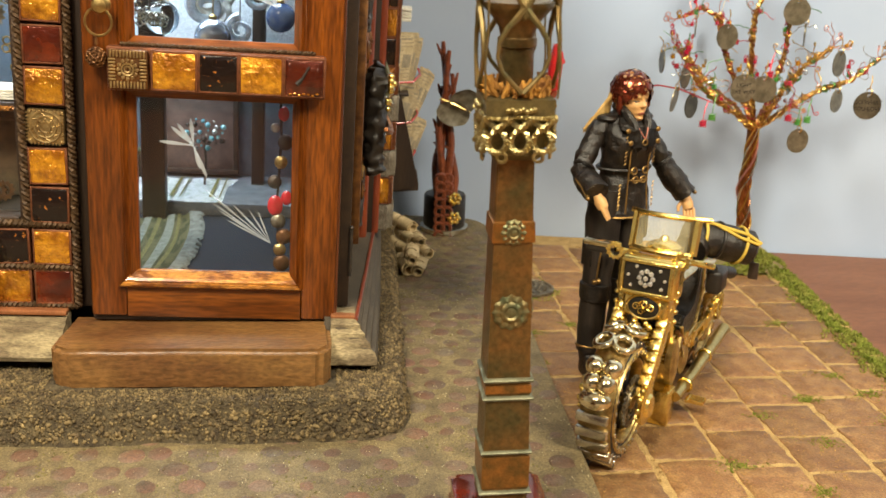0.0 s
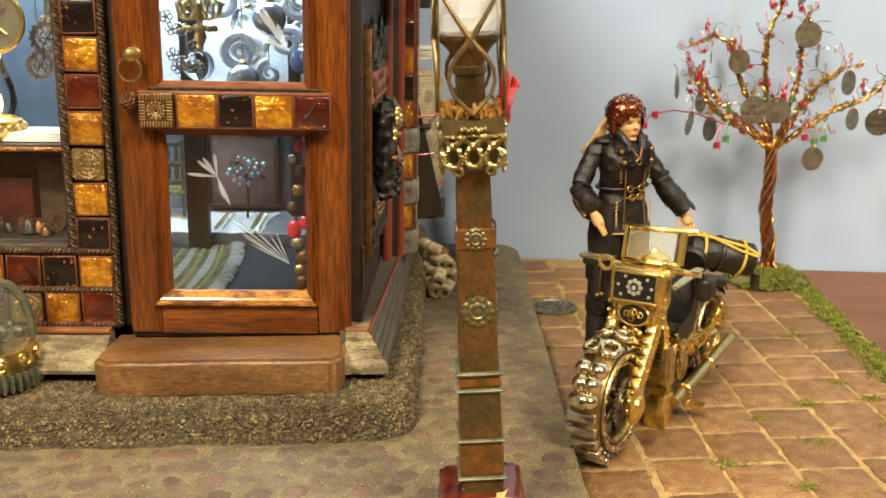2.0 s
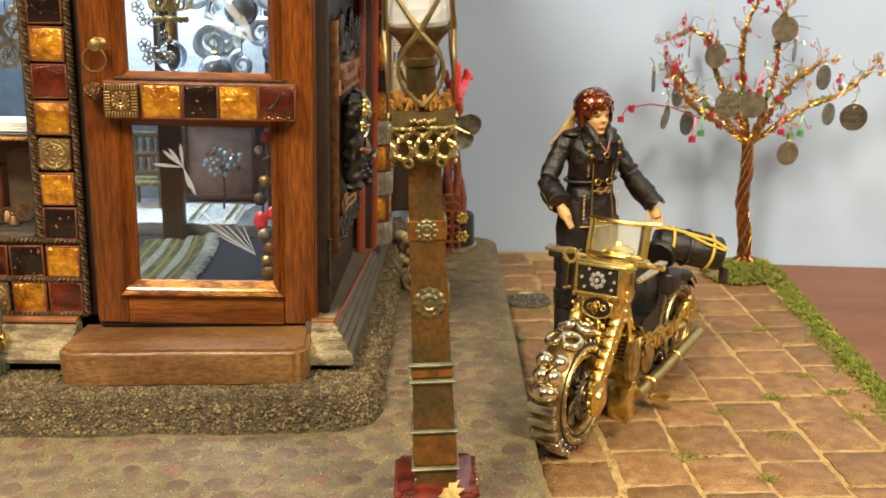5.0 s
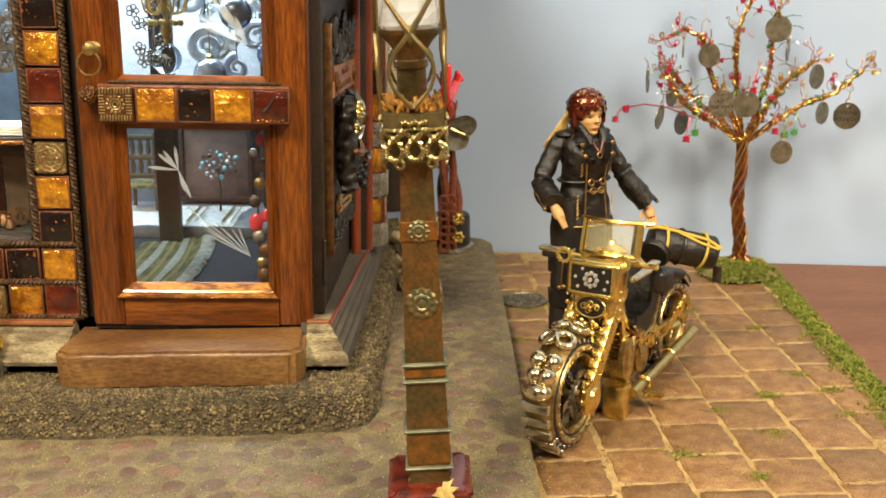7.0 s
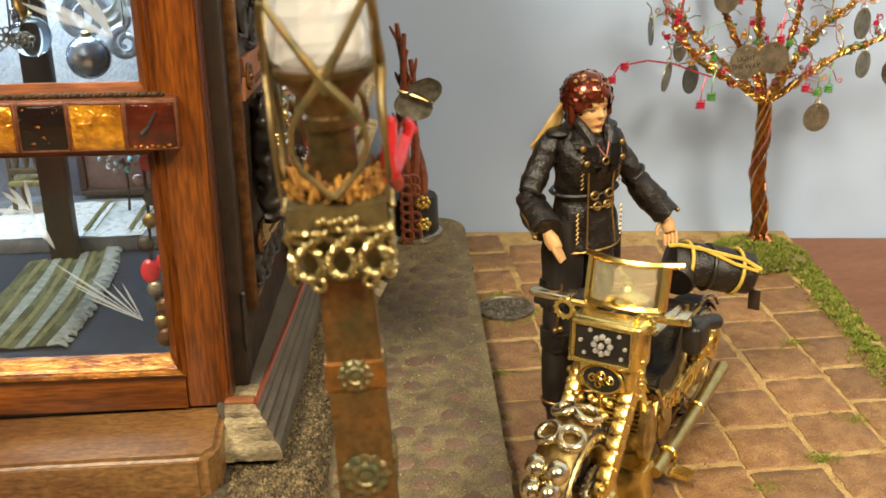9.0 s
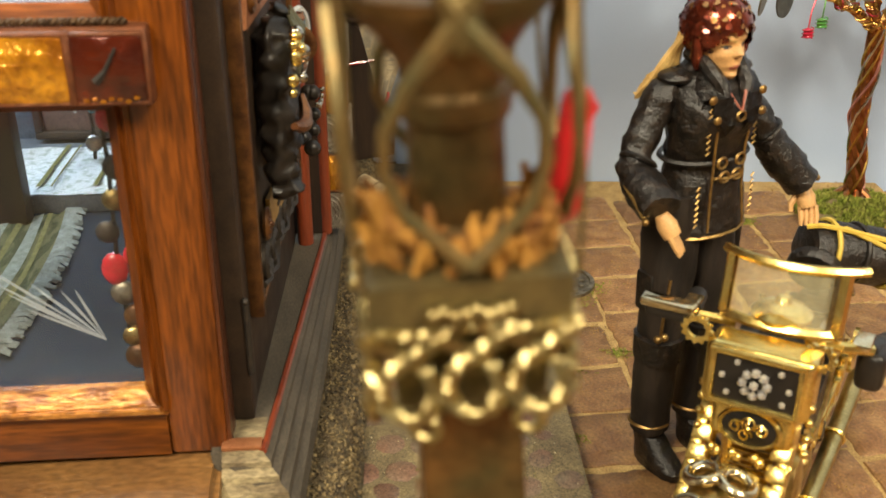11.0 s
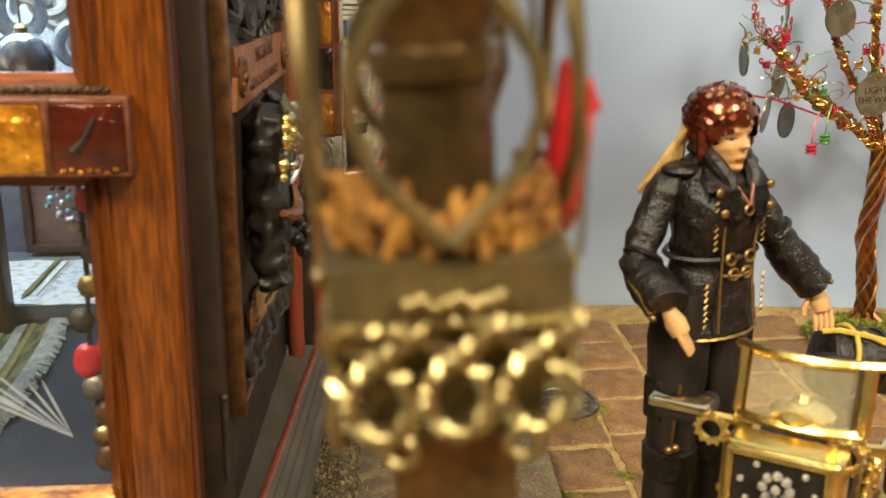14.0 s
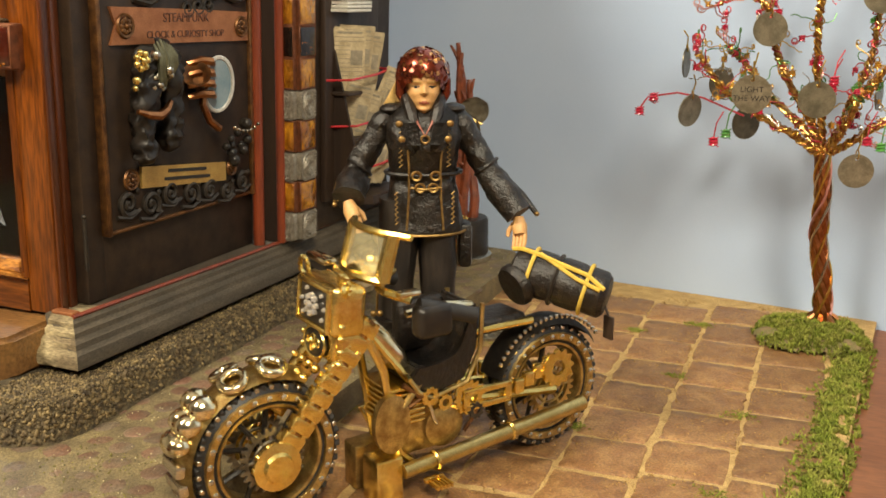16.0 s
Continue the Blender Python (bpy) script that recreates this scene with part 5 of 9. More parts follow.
def wheel(x, r):
    z = r + 0.0008
    bm = B()
    lathe(bm, [(r - 0.0085, -0.0052), (r - 0.003, -0.0068), (r - 0.0012, -0.0052), (r - 0.0008, 0.0), (r - 0.0012, 0.0052), (r - 0.003, 0.0068), (r - 0.0085, 0.0052), (r - 0.0090, 0.0)], (x, 0, z), 36, "y", ring=True)
    tyre = k_("tyre", bm, RUBBER, "black rubber tyre with chunky tread")
    n = 30
    bmk = B()
    box(bmk, (0, 0, 0), (0.0034, 0.0042, 0.0026), 0.0004, seg=1)
    lug = mesh_of(bmk, "tread_lug", RUBBER)
    bmk = B()
    lathe(bmk, [(0.0012, 0.0), (0.0012, 0.0008), (0.0006, 0.0012)], seg=8)
    stud = mesh_of(bmk, "stud", SILVER)
    for k in range(n):
        t = 2 * math.pi * k / n
        for s in (-1, 1):
            a = t + s * 0.05
            ob = piece("tread_lug", lug, tyre, LOCAL[tyre] @ Matrix.Translation((x, 0, z)) @ Matrix.Rotation(a, 4, "Y") @ Matrix.Translation((0, s * 0.0035, r - 0.0012)) @ Matrix.Rotation(s * 0.45, 4, "Z"))
    for k in range(26):
        t = 2 * math.pi * k / 26
        for s in (-1, 1):
            piece("stud", stud, tyre, LOCAL[tyre] @ Matrix.Translation((x, 0, z)) @ Matrix.Rotation(t, 4, "Y") @ Matrix.Translation((0, s * 0.0068, r - 0.0048)) @ Matrix.Rotation(-s * math.pi / 2, 4, "X"))
    bm = B()
    lathe(bm, [(r - 0.0088, -0.0060), (r - 0.0078, -0.0062), (r - 0.0078, 0.0062), (r - 0.0088, 0.0060), (r - 0.0100, 0.0040), (r - 0.0100, -0.0040)], (x, 0, z), 36, "y", ring=True)
    rim = k_("rim", bm, OLDGOLD)
    for s in (-1, 1):
        bm = B()
        lathe(bm, [(r - 0.0066, s * 0.0060), (r - 0.0062, s * 0.0070), (r - 0.0034, s * 0.0075), (r - 0.0027, s * 0.0064)], (x, 0, z), 40, "y", ring=True)
        k_("sidewall_band", bm, OLDGOLD, "gold band round the tyre wall", tyre)
    bmk = B()
    box(bmk, (0, 0, 0), (0.0022, 0.0030, 0.0022), 0.0004, seg=1)
    cleat = mesh_of(bmk, "cleat", SILVER)
    for k in range(n):
        t = 2 * math.pi * (k + 0.5) / n
        for s in (-1, 1):
            piece("cleat", cleat, tyre, LOCAL[tyre] @ Matrix.Translation((x, 0, z)) @ Matrix.Rotation(t + s * 0.04, 4, "Y") @ Matrix.Translation((0, s * 0.0044, r - 0.0013)))
    bm = B()
    lathe(bm, [(0.0012, -0.0085), (0.0035, -0.0080), (0.0048, -0.0050), (0.0030, -0.003), (0.0030, 0.003), (0.0048, 0.0050), (0.0035, 0.0080), (0.0012, 0.0085)], (x, 0, z), 18, "y")
    k_("hub", bm, OLDGOLD)
    for k in range(9):
        t = 2 * math.pi * k / 9
        bm = B()
        tube(bm, [(x + 0.003 * math.cos(t), 0.002 * (-1) ** k, z + 0.003 * math.sin(t)), (x + (r - 0.0095) * math.cos(t + 0.1), 0, z + (r - 0.0095) * math.sin(t + 0.1))], 0.0011, 6)
        k_("spoke", bm, BLACK)
    for s in (-1, 1):
        bm = B()
        gear(bm, (0, 0, 0), 0.0128, 0.0094, 0.0010, 26)
        torus(bm, (0, 0, 0.0005), 0.0070, 0.0007, (0, 0, 1), 22, 5)
        for k in range(6):
            t = k * math.pi / 3
            tube(bm, [(0.0035 * math.cos(t), 0.0035 * math.sin(t), 0.0005), (0.0098 * math.cos(t), 0.0098 * math.sin(t), 0.0005)], 0.0007, 5)
        bmesh.ops.transform(bm, matrix=Matrix.Translation((x, s * 0.0066, z)) @ Matrix.Rotation(math.pi / 2, 4, "X"), verts=bm.verts)
        k_("sprocket", bm, PEWTER if x < 0.05 else OLDGOLD, "cogged wheel disc")
    return z


RF, RR = 0.0285, 0.0275
ZF, ZR = wheel(0.0, RF), wheel(0.1310, RR)

# front mudguard of linked silver scales
CHROME = mat("bright_pale_gold", (0.90, 0.82, 0.60), (0.70, 0.56, 0.30), 0.12, metal=1.0, scale=200, fine=2000, bump=0.2)
bm = B()
for w, dr in ((1, 0),):
    rows = []
    for k in range(19):
        t = radians(-28 + 150 * k / 18)
        rows.append([Vector((-(RF + 0.004 + o) * math.sin(t) * 1.0, y, ZF + (RF + 0.004 + o) * math.cos(t))) for y, o in ((-0.0078, -0.002), (-0.005, 0.0006), (0, 0.0016), (0.005, 0.0006), (0.0078, -0.002))])
    vs = [[bm.verts.new(p) for p in r_] for r_ in rows]
    for a, b in zip(vs, vs[1:]):
        for i in range(4):
            bm.faces.new((a[i], a[i + 1], b[i + 1], b[i]))
bmesh.ops.solidify(bm, geom=list(bm.faces), thickness=0.0008)
guard = k_("mudguard", bm, OLDGOLD, "tarnished brass front mudguard with chain ornament")
for k in range(5):
    t = radians((-4, 21, 44, 57, 70)[k])
    c = Vector((-(RF + 0.0062) * math.sin(t), 0, ZF + (RF + 0.0062) * math.cos(t)))
    nrm = Vector((-math.sin(t), 0, math.cos(t)))
    if k < 2:
        bm = B()
        for s in (-1, 1):
            torus(bm, c + Vector((0, s * 0.0044, 0)), 0.0043, 0.0017, nrm + Vector((0, s * 0.3, 0)), 26, 10)
        k_("ornament_ring", bm, CHROME, "pale gold ring pair", guard)
    else:
        bm = B()
        for s in ((-1, 1), (-0.75, 0.75), (0,))[k - 2]:
            ball(bm, c + Vector((0, s * 0.0040, 0)) - nrm * 0.0010 * abs(s), (0.0056, 0.0046 if s else 0.0078, 0.0048), 14, 9)
        k_("ornament_knuckle", bm, CHROME, "rounded pale gold scale", guard)
for k in range(6):
    t = radians(84 + 12.5 * k)
    rr_ = RF + 0.0052 - 0.0007 * k
    bm = B()
    box(bm, (0, 0, 0.0006), (0.0046, 0.0150, 0.0036), 0.0008)
    bmesh.ops.transform(bm, matrix=Matrix.Translation((-rr_ * math.sin(t), 0, ZF + rr_ * math.cos(t))) @ Matrix.Rotation(-t, 4, "Y"), verts=bm.verts)
    k_("guard_plate", bm, SILVER, "flat silver scale", guard)
for x, z in ((0.014, 0.0575), (0.019, 0.0600)):
    for y in (-0.006, 0.0, 0.006):
        bm = B()
        ball(bm, (x, y, z), 0.0019, 9, 6)
        ball(bm, (x - 0.002, y + 0.001, z + 0.0025), 0.0014, 8, 6)
        k_("bead", bm, GOLD)

# fork legs of chain links
for s in (-1, 1):
    y = s * 0.0115
    a, b = Vector((-0.001, y, ZF)), Vector((0.040, y * 0.95, 0.0765))
    bm = B()
    tube(bm, [a, b], 0.0020, 8)
    leg = k_("fork_leg", bm, BRONZE, "gold chain link fork leg")
    d = (b - a)
    ang = math.atan2(d.x, d.z)
    for k in range(10):
        c = a + d * ((k + 0.7) / 10.3)
        bm = B()
        box(bm, (0, 0, 0), (0.0094 - 0.0001 * k, 0.0056, 0.0052), 0.0007)
        box(bm, (-0.0026, s * 0.0010, 0.0028), (0.0022, 0.0034, 0.0020), 0.0005)
        box(bm, (0.0026, s * 0.0010, 0.0028), (0.0022, 0.0034, 0.0020), 0.0005)
        bmesh.ops.transform(bm, matrix=Matrix.Translation(c) @ Matrix.Rotation(ang, 4, "Y"), verts=bm.verts)
        k_("chain_link", bm, GOLD, parent=leg)
    bm = B()
    lathe(bm, [(0.0035, -0.002), (0.0088, -0.0015), (0.0092, 0.0005), (0.0060, 0.0012), (0.0050, 0.0026), (0.0020, 0.0030)], (0, 0, 0), 20, "y")
    for k in range(10):
        t = k * math.pi / 5
        ball(bm, (0.0080 * math.cos(t), 0.0012 * s, 0.0080 * math.sin(t)), 0.0017, 7, 5)
    for v in bm.verts:
        v.co = Vector((v.co.x - 0.001, y + s * (0.0028 + v.co.y * s * s), v.co.z + ZF))
    k_("hub_rosette", bm, GOLD, "gold rosette over the axle", leg, kind="stuff")

# fairing with jewelled lamp, emblem and windshield
F0 = Matrix.Translation((0.0225, -0.002, 0.0835)) @ Matrix.Rotation(radians(6), 4, "Y") @ Matrix.Diagonal((1, 0.86, 0.88, 1))


def fair(bm):
    bmesh.ops.transform(bm, matrix=F0, verts=bm.verts)
    return bm


bm = B()
box(bm, (0.006, 0, 0), (0.014, 0.0345, 0.0215), 0.0028, seg=3)
fairing = k_("fairing", fair(bm), GOLD, "polished gold headlamp housing")
for c, s in (((-0.0012, 0, 0.0086), (0.0024, 0.0300, 0.0022)), ((-0.0012, 0, -0.0086), (0.0024, 0.0300, 0.0022)), ((-0.0012, 0.0138, 0), (0.0024, 0.0022, 0.0192)), ((-0.0012, -0.0138, 0), (0.0024, 0.0022, 0.0192))):
    bm = B()
    box(bm, c, s, 0.0007)
    k_("lamp_frame", fair(bm), GOLD, parent=fairing)
bm = B()
box(bm, (-0.0008, 0, 0), (0.0008, 0.0262, 0.0156))
k_("lamp_plate", fair(bm), BLACK, "black enamel plate", fairing)
GEM = mat("crystal_gem", (0.72, 0.66, 0.52), (0.50, 0.50, 0.52), 0.06, metal=0.55, scale=900, fine=3000, bump=0.5, coat=1.0)
bm = B()
for k in range(9):
    t = k * 2 * math.pi / 8
    c = (-0.0022, 0.0038 * math.cos(t), 0.0038 * math.sin(t)) if k < 8 else (-0.0030, 0, 0)
    got = bmesh.ops.create_icosphere(bm, subdivisions=1, radius=0.0017)["verts"]
    bmesh.ops.translate(bm, vec=c, verts=got)
k_("gem_flower", fair(bm), GEM, "cluster of clear crystal gems", fairing, smooth=0, kind="stuff")
for y, z in ((-0.0105, 0.0), (0.0105, 0.0005), (-0.0075, 0.0052), (0.0062, 0.0058), (0.0085, -0.005), (-0.009, -0.0048)):
    bm = B()
    got = bmesh.ops.create_icosphere(bm, subdivisions=1, radius=0.0012)["verts"]
    bmesh.ops.translate(bm, vec=(-0.0016, y, z), verts=got)
    k_("gem", fair(bm), GEM, parent=fairing, smooth=0)
bm = B()
box(bm, (0.0075, 0, -0.0165), (0.0120, 0.0270, 0.0135), 0.0025, seg=3)
lower = k_("lower_fairing", fair(bm), GOLD, "gold lower fairing with emblem")
bm = B()
lathe(bm, [(0.0062, 0.0), (0.0068, 0.0006), (0.0060, 0.0012)], (0, 0, 0), 24, "x")
for v in bm.verts:
    v.co = Vector((0.0012 - v.co.x, v.co.y * 1.5, v.co.z - 0.0165))
k_("emblem", fair(bm), BLACK, "black oval emblem with gold scrolls", lower)
bm = B()
torus(bm, (0, 0, 0), 0.0064, 0.0006, (1, 0, 0), 24, 5)
for v in bm.verts:
    v.co = Vector((0.0000 + v.co.x, v.co.y * 1.5, v.co.z - 0.0165))
for sy, cz, fl in ((-0.004, -0.0165, 1), (0.0042, -0.0165, -1), (0.0, -0.0150, 1), (0.001, -0.0190, -1)):
    tube(bm, spiral((-0.0004, sy, cz), 0.0024, 0.0006, 1.3, (0, fl, 0), (0, 0, 1), 14), 0.0005, 5)
k_("emblem_scroll", fair(bm), GOLD, parent=lower)
for s in (-1, 1):
    for z in (-0.006, -0.011, -0.0165, -0.022):
        bm = B()
        ball(bm, (0.003, s * 0.0172, z), 0.0015, 9, 6)
        k_("bead", fair(bm), GOLD, parent=fairing)
# windshield: curved clear sheet in a gold frame
def shield(t, z):
    a = (t - 0.5) * 1.1
    return Vector((0.0140 + 0.030 * (1 - math.cos(a)) + (z - 0.0125) * 0.16, 0.0345 * math.sin(a), z))


bm = B()
rows = [[bm.verts.new(shield(i / 10, z)) for i in range(11)] for z in (0.0125, 0.019, 0.025, 0.031)]
for a, b in zip(rows, rows[1:]):
    for i in range(10):
        bm.faces.new((a[i], a[i + 1], b[i + 1], b[i]))
bmesh.ops.solidify(bm, geom=list(bm.faces), thickness=0.0006)
ws = k_("windshield", fair(bm), SHIELD, "clear curved windshield in a gold frame")
ws.visible_shadow = False
for pts, r in (([shield(i / 10, 0.0322) for i in range(-2, 12)], 0.0016), ([shield(i / 10, 0.0122) for i in range(11)], 0.0018), ([shield(0, z) for z in (0.0122, 0.0318)], 0.0024), ([shield(1, z) for z in (0.0122, 0.0318)], 0.0020)):
    bm = B()
    tube(bm, pts, r, 6)
    k_("shield_frame", fair(bm), GOLD, parent=ws)
for t0, t1 in ((-0.03, 0.09), (0.93, 1.03)):
    bm = B()
    rows = [[bm.verts.new(shield(t, z) - Vector((0.0012, 0, 0))) for t in (t0, (t0 + t1) / 2, t1)] for z in (0.0122, 0.019, 0.0255, 0.0318)]
    for a, b in zip(rows, rows[1:]):
        for i in range(2):
            bm.faces.new((a[i], a[i + 1], b[i + 1], b[i]))
    bmesh.ops.solidify(bm, geom=list(bm.faces), thickness=0.0012)
    k_("shield_strip", fair(bm), CHROME, parent=ws)
bm = B()
lathe(bm, [(0.0095, 0), (0.0100, 0.002), (0.0075, 0.004), (0.0065, 0.0045), (0.0030, 0.0055), (0.0022, 0.0075), (0.0008, 0.008)], (0.022, 0, 0.0125), 22)
k_("instrument", fair(bm), GOLD, "round gold instrument dome behind the shield")
for s in (-1, 1):
    bm = B()
    tube(bm, [(0.044, s * 0.010, 0.088), (0.042, s * 0.020, 0.089), (0.048, s * 0.027, 0.087)], 0.0016, 7)
    hb = k_("handlebar", bm, GOLD)
    bm = B()
    tube(bm, [(0.052, s * 0.0255, 0.084), (0.074, s * 0.0300, 0.0775)], [0.0030, 0.0032], 10)
    k_("grip", bm, RUBBER, parent=hb)
    bm = B()
    box(bm, (0.048, s * 0.0245, 0.0890), (0.0090, 0.0050, 0.0022), 0.0008)
    k_("lever_plate", bm, CHROME, parent=hb)
    bm = B()
    gear(bm, (0, 0, 0), 0.0046, 0.0026, 0.0012, 12)
    bmesh.ops.transform(bm, matrix=Matrix.Translation((0.026, s * 0.0165, 0.0930)) @ Matrix.Rotation(math.pi / 2, 4, "Y"), verts=bm.verts)
    k_("cog", bm, GOLD, parent=hb)
# the small side wing mirror with dark body
bm = B()
box(bm, (0.057, -0.0270, 0.0780), (0.0150, 0.0080, 0.0125), 0.0025, seg=3)
k_("side_pod", bm, BLACK, "black pod beside the handlebar")
bm = B()
box(bm, (0.040, 0.0290, 0.0915), (0.0060, 0.0170, 0.0030), 0.0012)
k_("wing_mirror", bm, CHROME, "pale gold wing mirror")
bm = B()
box(bm, (0.042, 0.0290, 0.0885), (0.0080, 0.0140, 0.0040), 0.0012)
k_("mirror_back", bm, BLACK)

# frame, tank saddle, engine
for s in (-1, 1):
    for pts, r in (([(0.038, s * 0.006, 0.074), (0.046, s * 0.009, 0.055), (0.052, s * 0.010, 0.020), (0.060, s * 0.010, 0.012)], 0.0018), ([(0.040, s * 0.005, 0.072), (0.058, s * 0.008, 0.048), (0.080, s * 0.009, 0.044), (0.092, s * 0.008, 0.060)], 0.0016), ([(0.086, s * 0.009, 0.034), (0.131, s * 0.0095, ZR)], 0.0020), ([(0.084, s * 0.008, 0.062), (0.118, s * 0.009, 0.062)], 0.0017)):
        bm = B()
        tube(bm, pts, r, 8)
        k_("frame_tube", bm, GOLD)
bm = B()
loft(bm, [(0.058, 0, 0.0500, 0.003, 0.005, 0), (0.056, 0, 0.0535, 0.0060, 0.0078, 0), (0.052, 0, 0.060, 0.0066, 0.0080, 0), (0.047, 0, 0.068, 0.0056, 0.0070, 0), (0.044, 0, 0.0730, 0.003, 0.005, 0)], 16)
k_("tank", bm, CHROME, "slim pale gold fuel tank")
bm = B()
outline = [(0.056, 0.0500), (0.060, 0.0440), (0.066, 0.0405), (0.082, 0.0440), (0.0880, 0.0560), (0.0890, 0.0745), (0.0850, 0.0750), (0.0820, 0.0600), (0.0780, 0.0545), (0.068, 0.0520), (0.060, 0.0545)]
got = ring_strip(bm, [[(x, y, z) for x, z in outline] for y in (-0.0125, 0.0125)])
bmesh.ops.bevel(bm, geom=list(bm.edges), offset=0.0012, segments=2, affect="EDGES")
seat = k_("saddle", bm, LEATHER, "deep black leather saddle with an upright back")
bm = B()
box(bm, (0.0740, 0.0105, 0.0635), (0.022, 0.0070, 0.0220), 0.0022, seg=3)
pouch = k_("saddle_bag", bm, LEATHER, "upright black leather bag beside the saddle")
bm = B()
tube(bm, [(0.070, 0.0066, 0.0690), (0.0745, 0.0062, 0.0665), (0.0780, 0.0066, 0.0650)], [0.0006, 0.0010, 0.0006], 6)
k_("clasp", bm, GOLD, parent=pouch)
for s in (-1, 1):
    bm = B()
    tube(bm, [(x, s * w, z + 0.003) for x, z, w in ((0.056, 0.0465, 0.0126), (0.060, 0.0405, 0.0127), (0.066, 0.0370, 0.0128), (0.0825, 0.0405, 0.0128), (0.0890, 0.0530, 0.0127), (0.0900, 0.0720, 0.0126))], 0.0010, 6)
    k_("piping", bm, OLDGOLD, parent=seat)
bm = B()
tube(bm, [(0.056, -0.010, 0.0755), (0.070, -0.011, 0.0765), (0.086, -0.010, 0.0745)], [0.0016, 0.0022, 0.0016], 8)
k_("side_rail", bm, CHROME)
bm = B()
box(bm, (0.101, 0, 0.0625), (0.030, 0.0185, 0.0065), 0.0025, seg=3)
k_("pillion_seat", bm, LEATHER, "black leather pillion seat")
bm = B()
lathe(bm, [(0.0085, 0.0), (0.0095, 0.0015), (0.0095, 0.004), (0.0080, 0.0055)], (0, 0, 0), 20)
bmesh.ops.transform(bm, matrix=Matrix.Translation((0.1155, 0.002, 0.0735)) @ Matrix.Rotation(radians(68), 4, "Y"), verts=bm.verts)
k_("backrest", bm, LEATHER, "round black padded backrest")
# engine block
bm = B()
box(bm, (0.066, 0, 0.028), (0.026, 0.0190, 0.024), 0.003, seg=2)
eng = k_("engine", bm, OLDGOLD, "brass engine block")
for k in range(7):
    bm = B()
    box(bm, (0.056, 0, 0.031 + 0.0024 * k), (0.016, 0.0220, 0.0012), 0.0004)
    k_("cooling_fin", bm, GOLD, parent=eng)
for s in (-1, 1):
    bm = B()
    lathe(bm, [(0.0085, 0.0), (0.0090, 0.001), (0.0060, 0.002), (0.0020, 0.0028)], (0, 0, 0), 20, "y")
    for v in bm.verts:
        v.co = Vector((v.co.x + 0.073, s * (0.0100 + v.co.y), v.co.z + 0.026))
    k_("engine_cover", bm, OLDGOLD, parent=eng)
    bm = B()
    gear(bm, (0, 0, 0), 0.0075, 0.0042, 0.0014, 14)
    bmesh.ops.transform(bm, matrix=Matrix.Translation((0.084, s * 0.0112, 0.036)) @ Matrix.Rotation(math.pi / 2, 4, "X"), verts=bm.verts)
    k_("cog", bm, GOLD, parent=eng)
bm = B()
lathe(bm, [(0.006, 0.0), (0.0105, 0.001), (0.0105, 0.004), (0.006, 0.005)], (0, 0, 0), 22, "y")
for v in bm.verts:
    v.co = Vector((v.co.x * 0.75 + 0.048, v.co.y - 0.014, v.co.z * 1.15 + 0.033))
k_("oval_cover", bm, OLDGOLD, "dark bronze oval side cover")
# cogs, rods and bolts crowding the engine
re_ = random.Random(17)
for s in (-1, 1):
    for k in range(9):
        x, z = re_.uniform(0.050, 0.092), re_.uniform(0.016, 0.042)
        m_ = re_.choice((OLDGOLD, IRON, GOLD, SILVER, BRONZE))
        bm = B()
        if k % 3 == 0:
            gear(bm, (0, 0, 0), re_.uniform(0.0030, 0.0048), 0.0016, 0.0012, 10)
            bmesh.ops.transform(bm, matrix=Matrix.Translation((x, s * 0.0125, z)) @ Matrix.Rotation(math.pi / 2, 4, "X"), verts=bm.verts)
            k_("cog", bm, m_, parent=eng)
        else:
            tube(bm, [(x, s * 0.0105, z), (x + re_.uniform(-0.006, 0.006), s * 0.0125, z + re_.uniform(0.004, 0.010)), (x + re_.uniform(-0.008, 0.008), s * 0.0110, z + re_.uniform(0.010, 0.016))], re_.uniform(0.0007, 0.0014), 7)
            k_("rod", bm, m_, parent=eng)
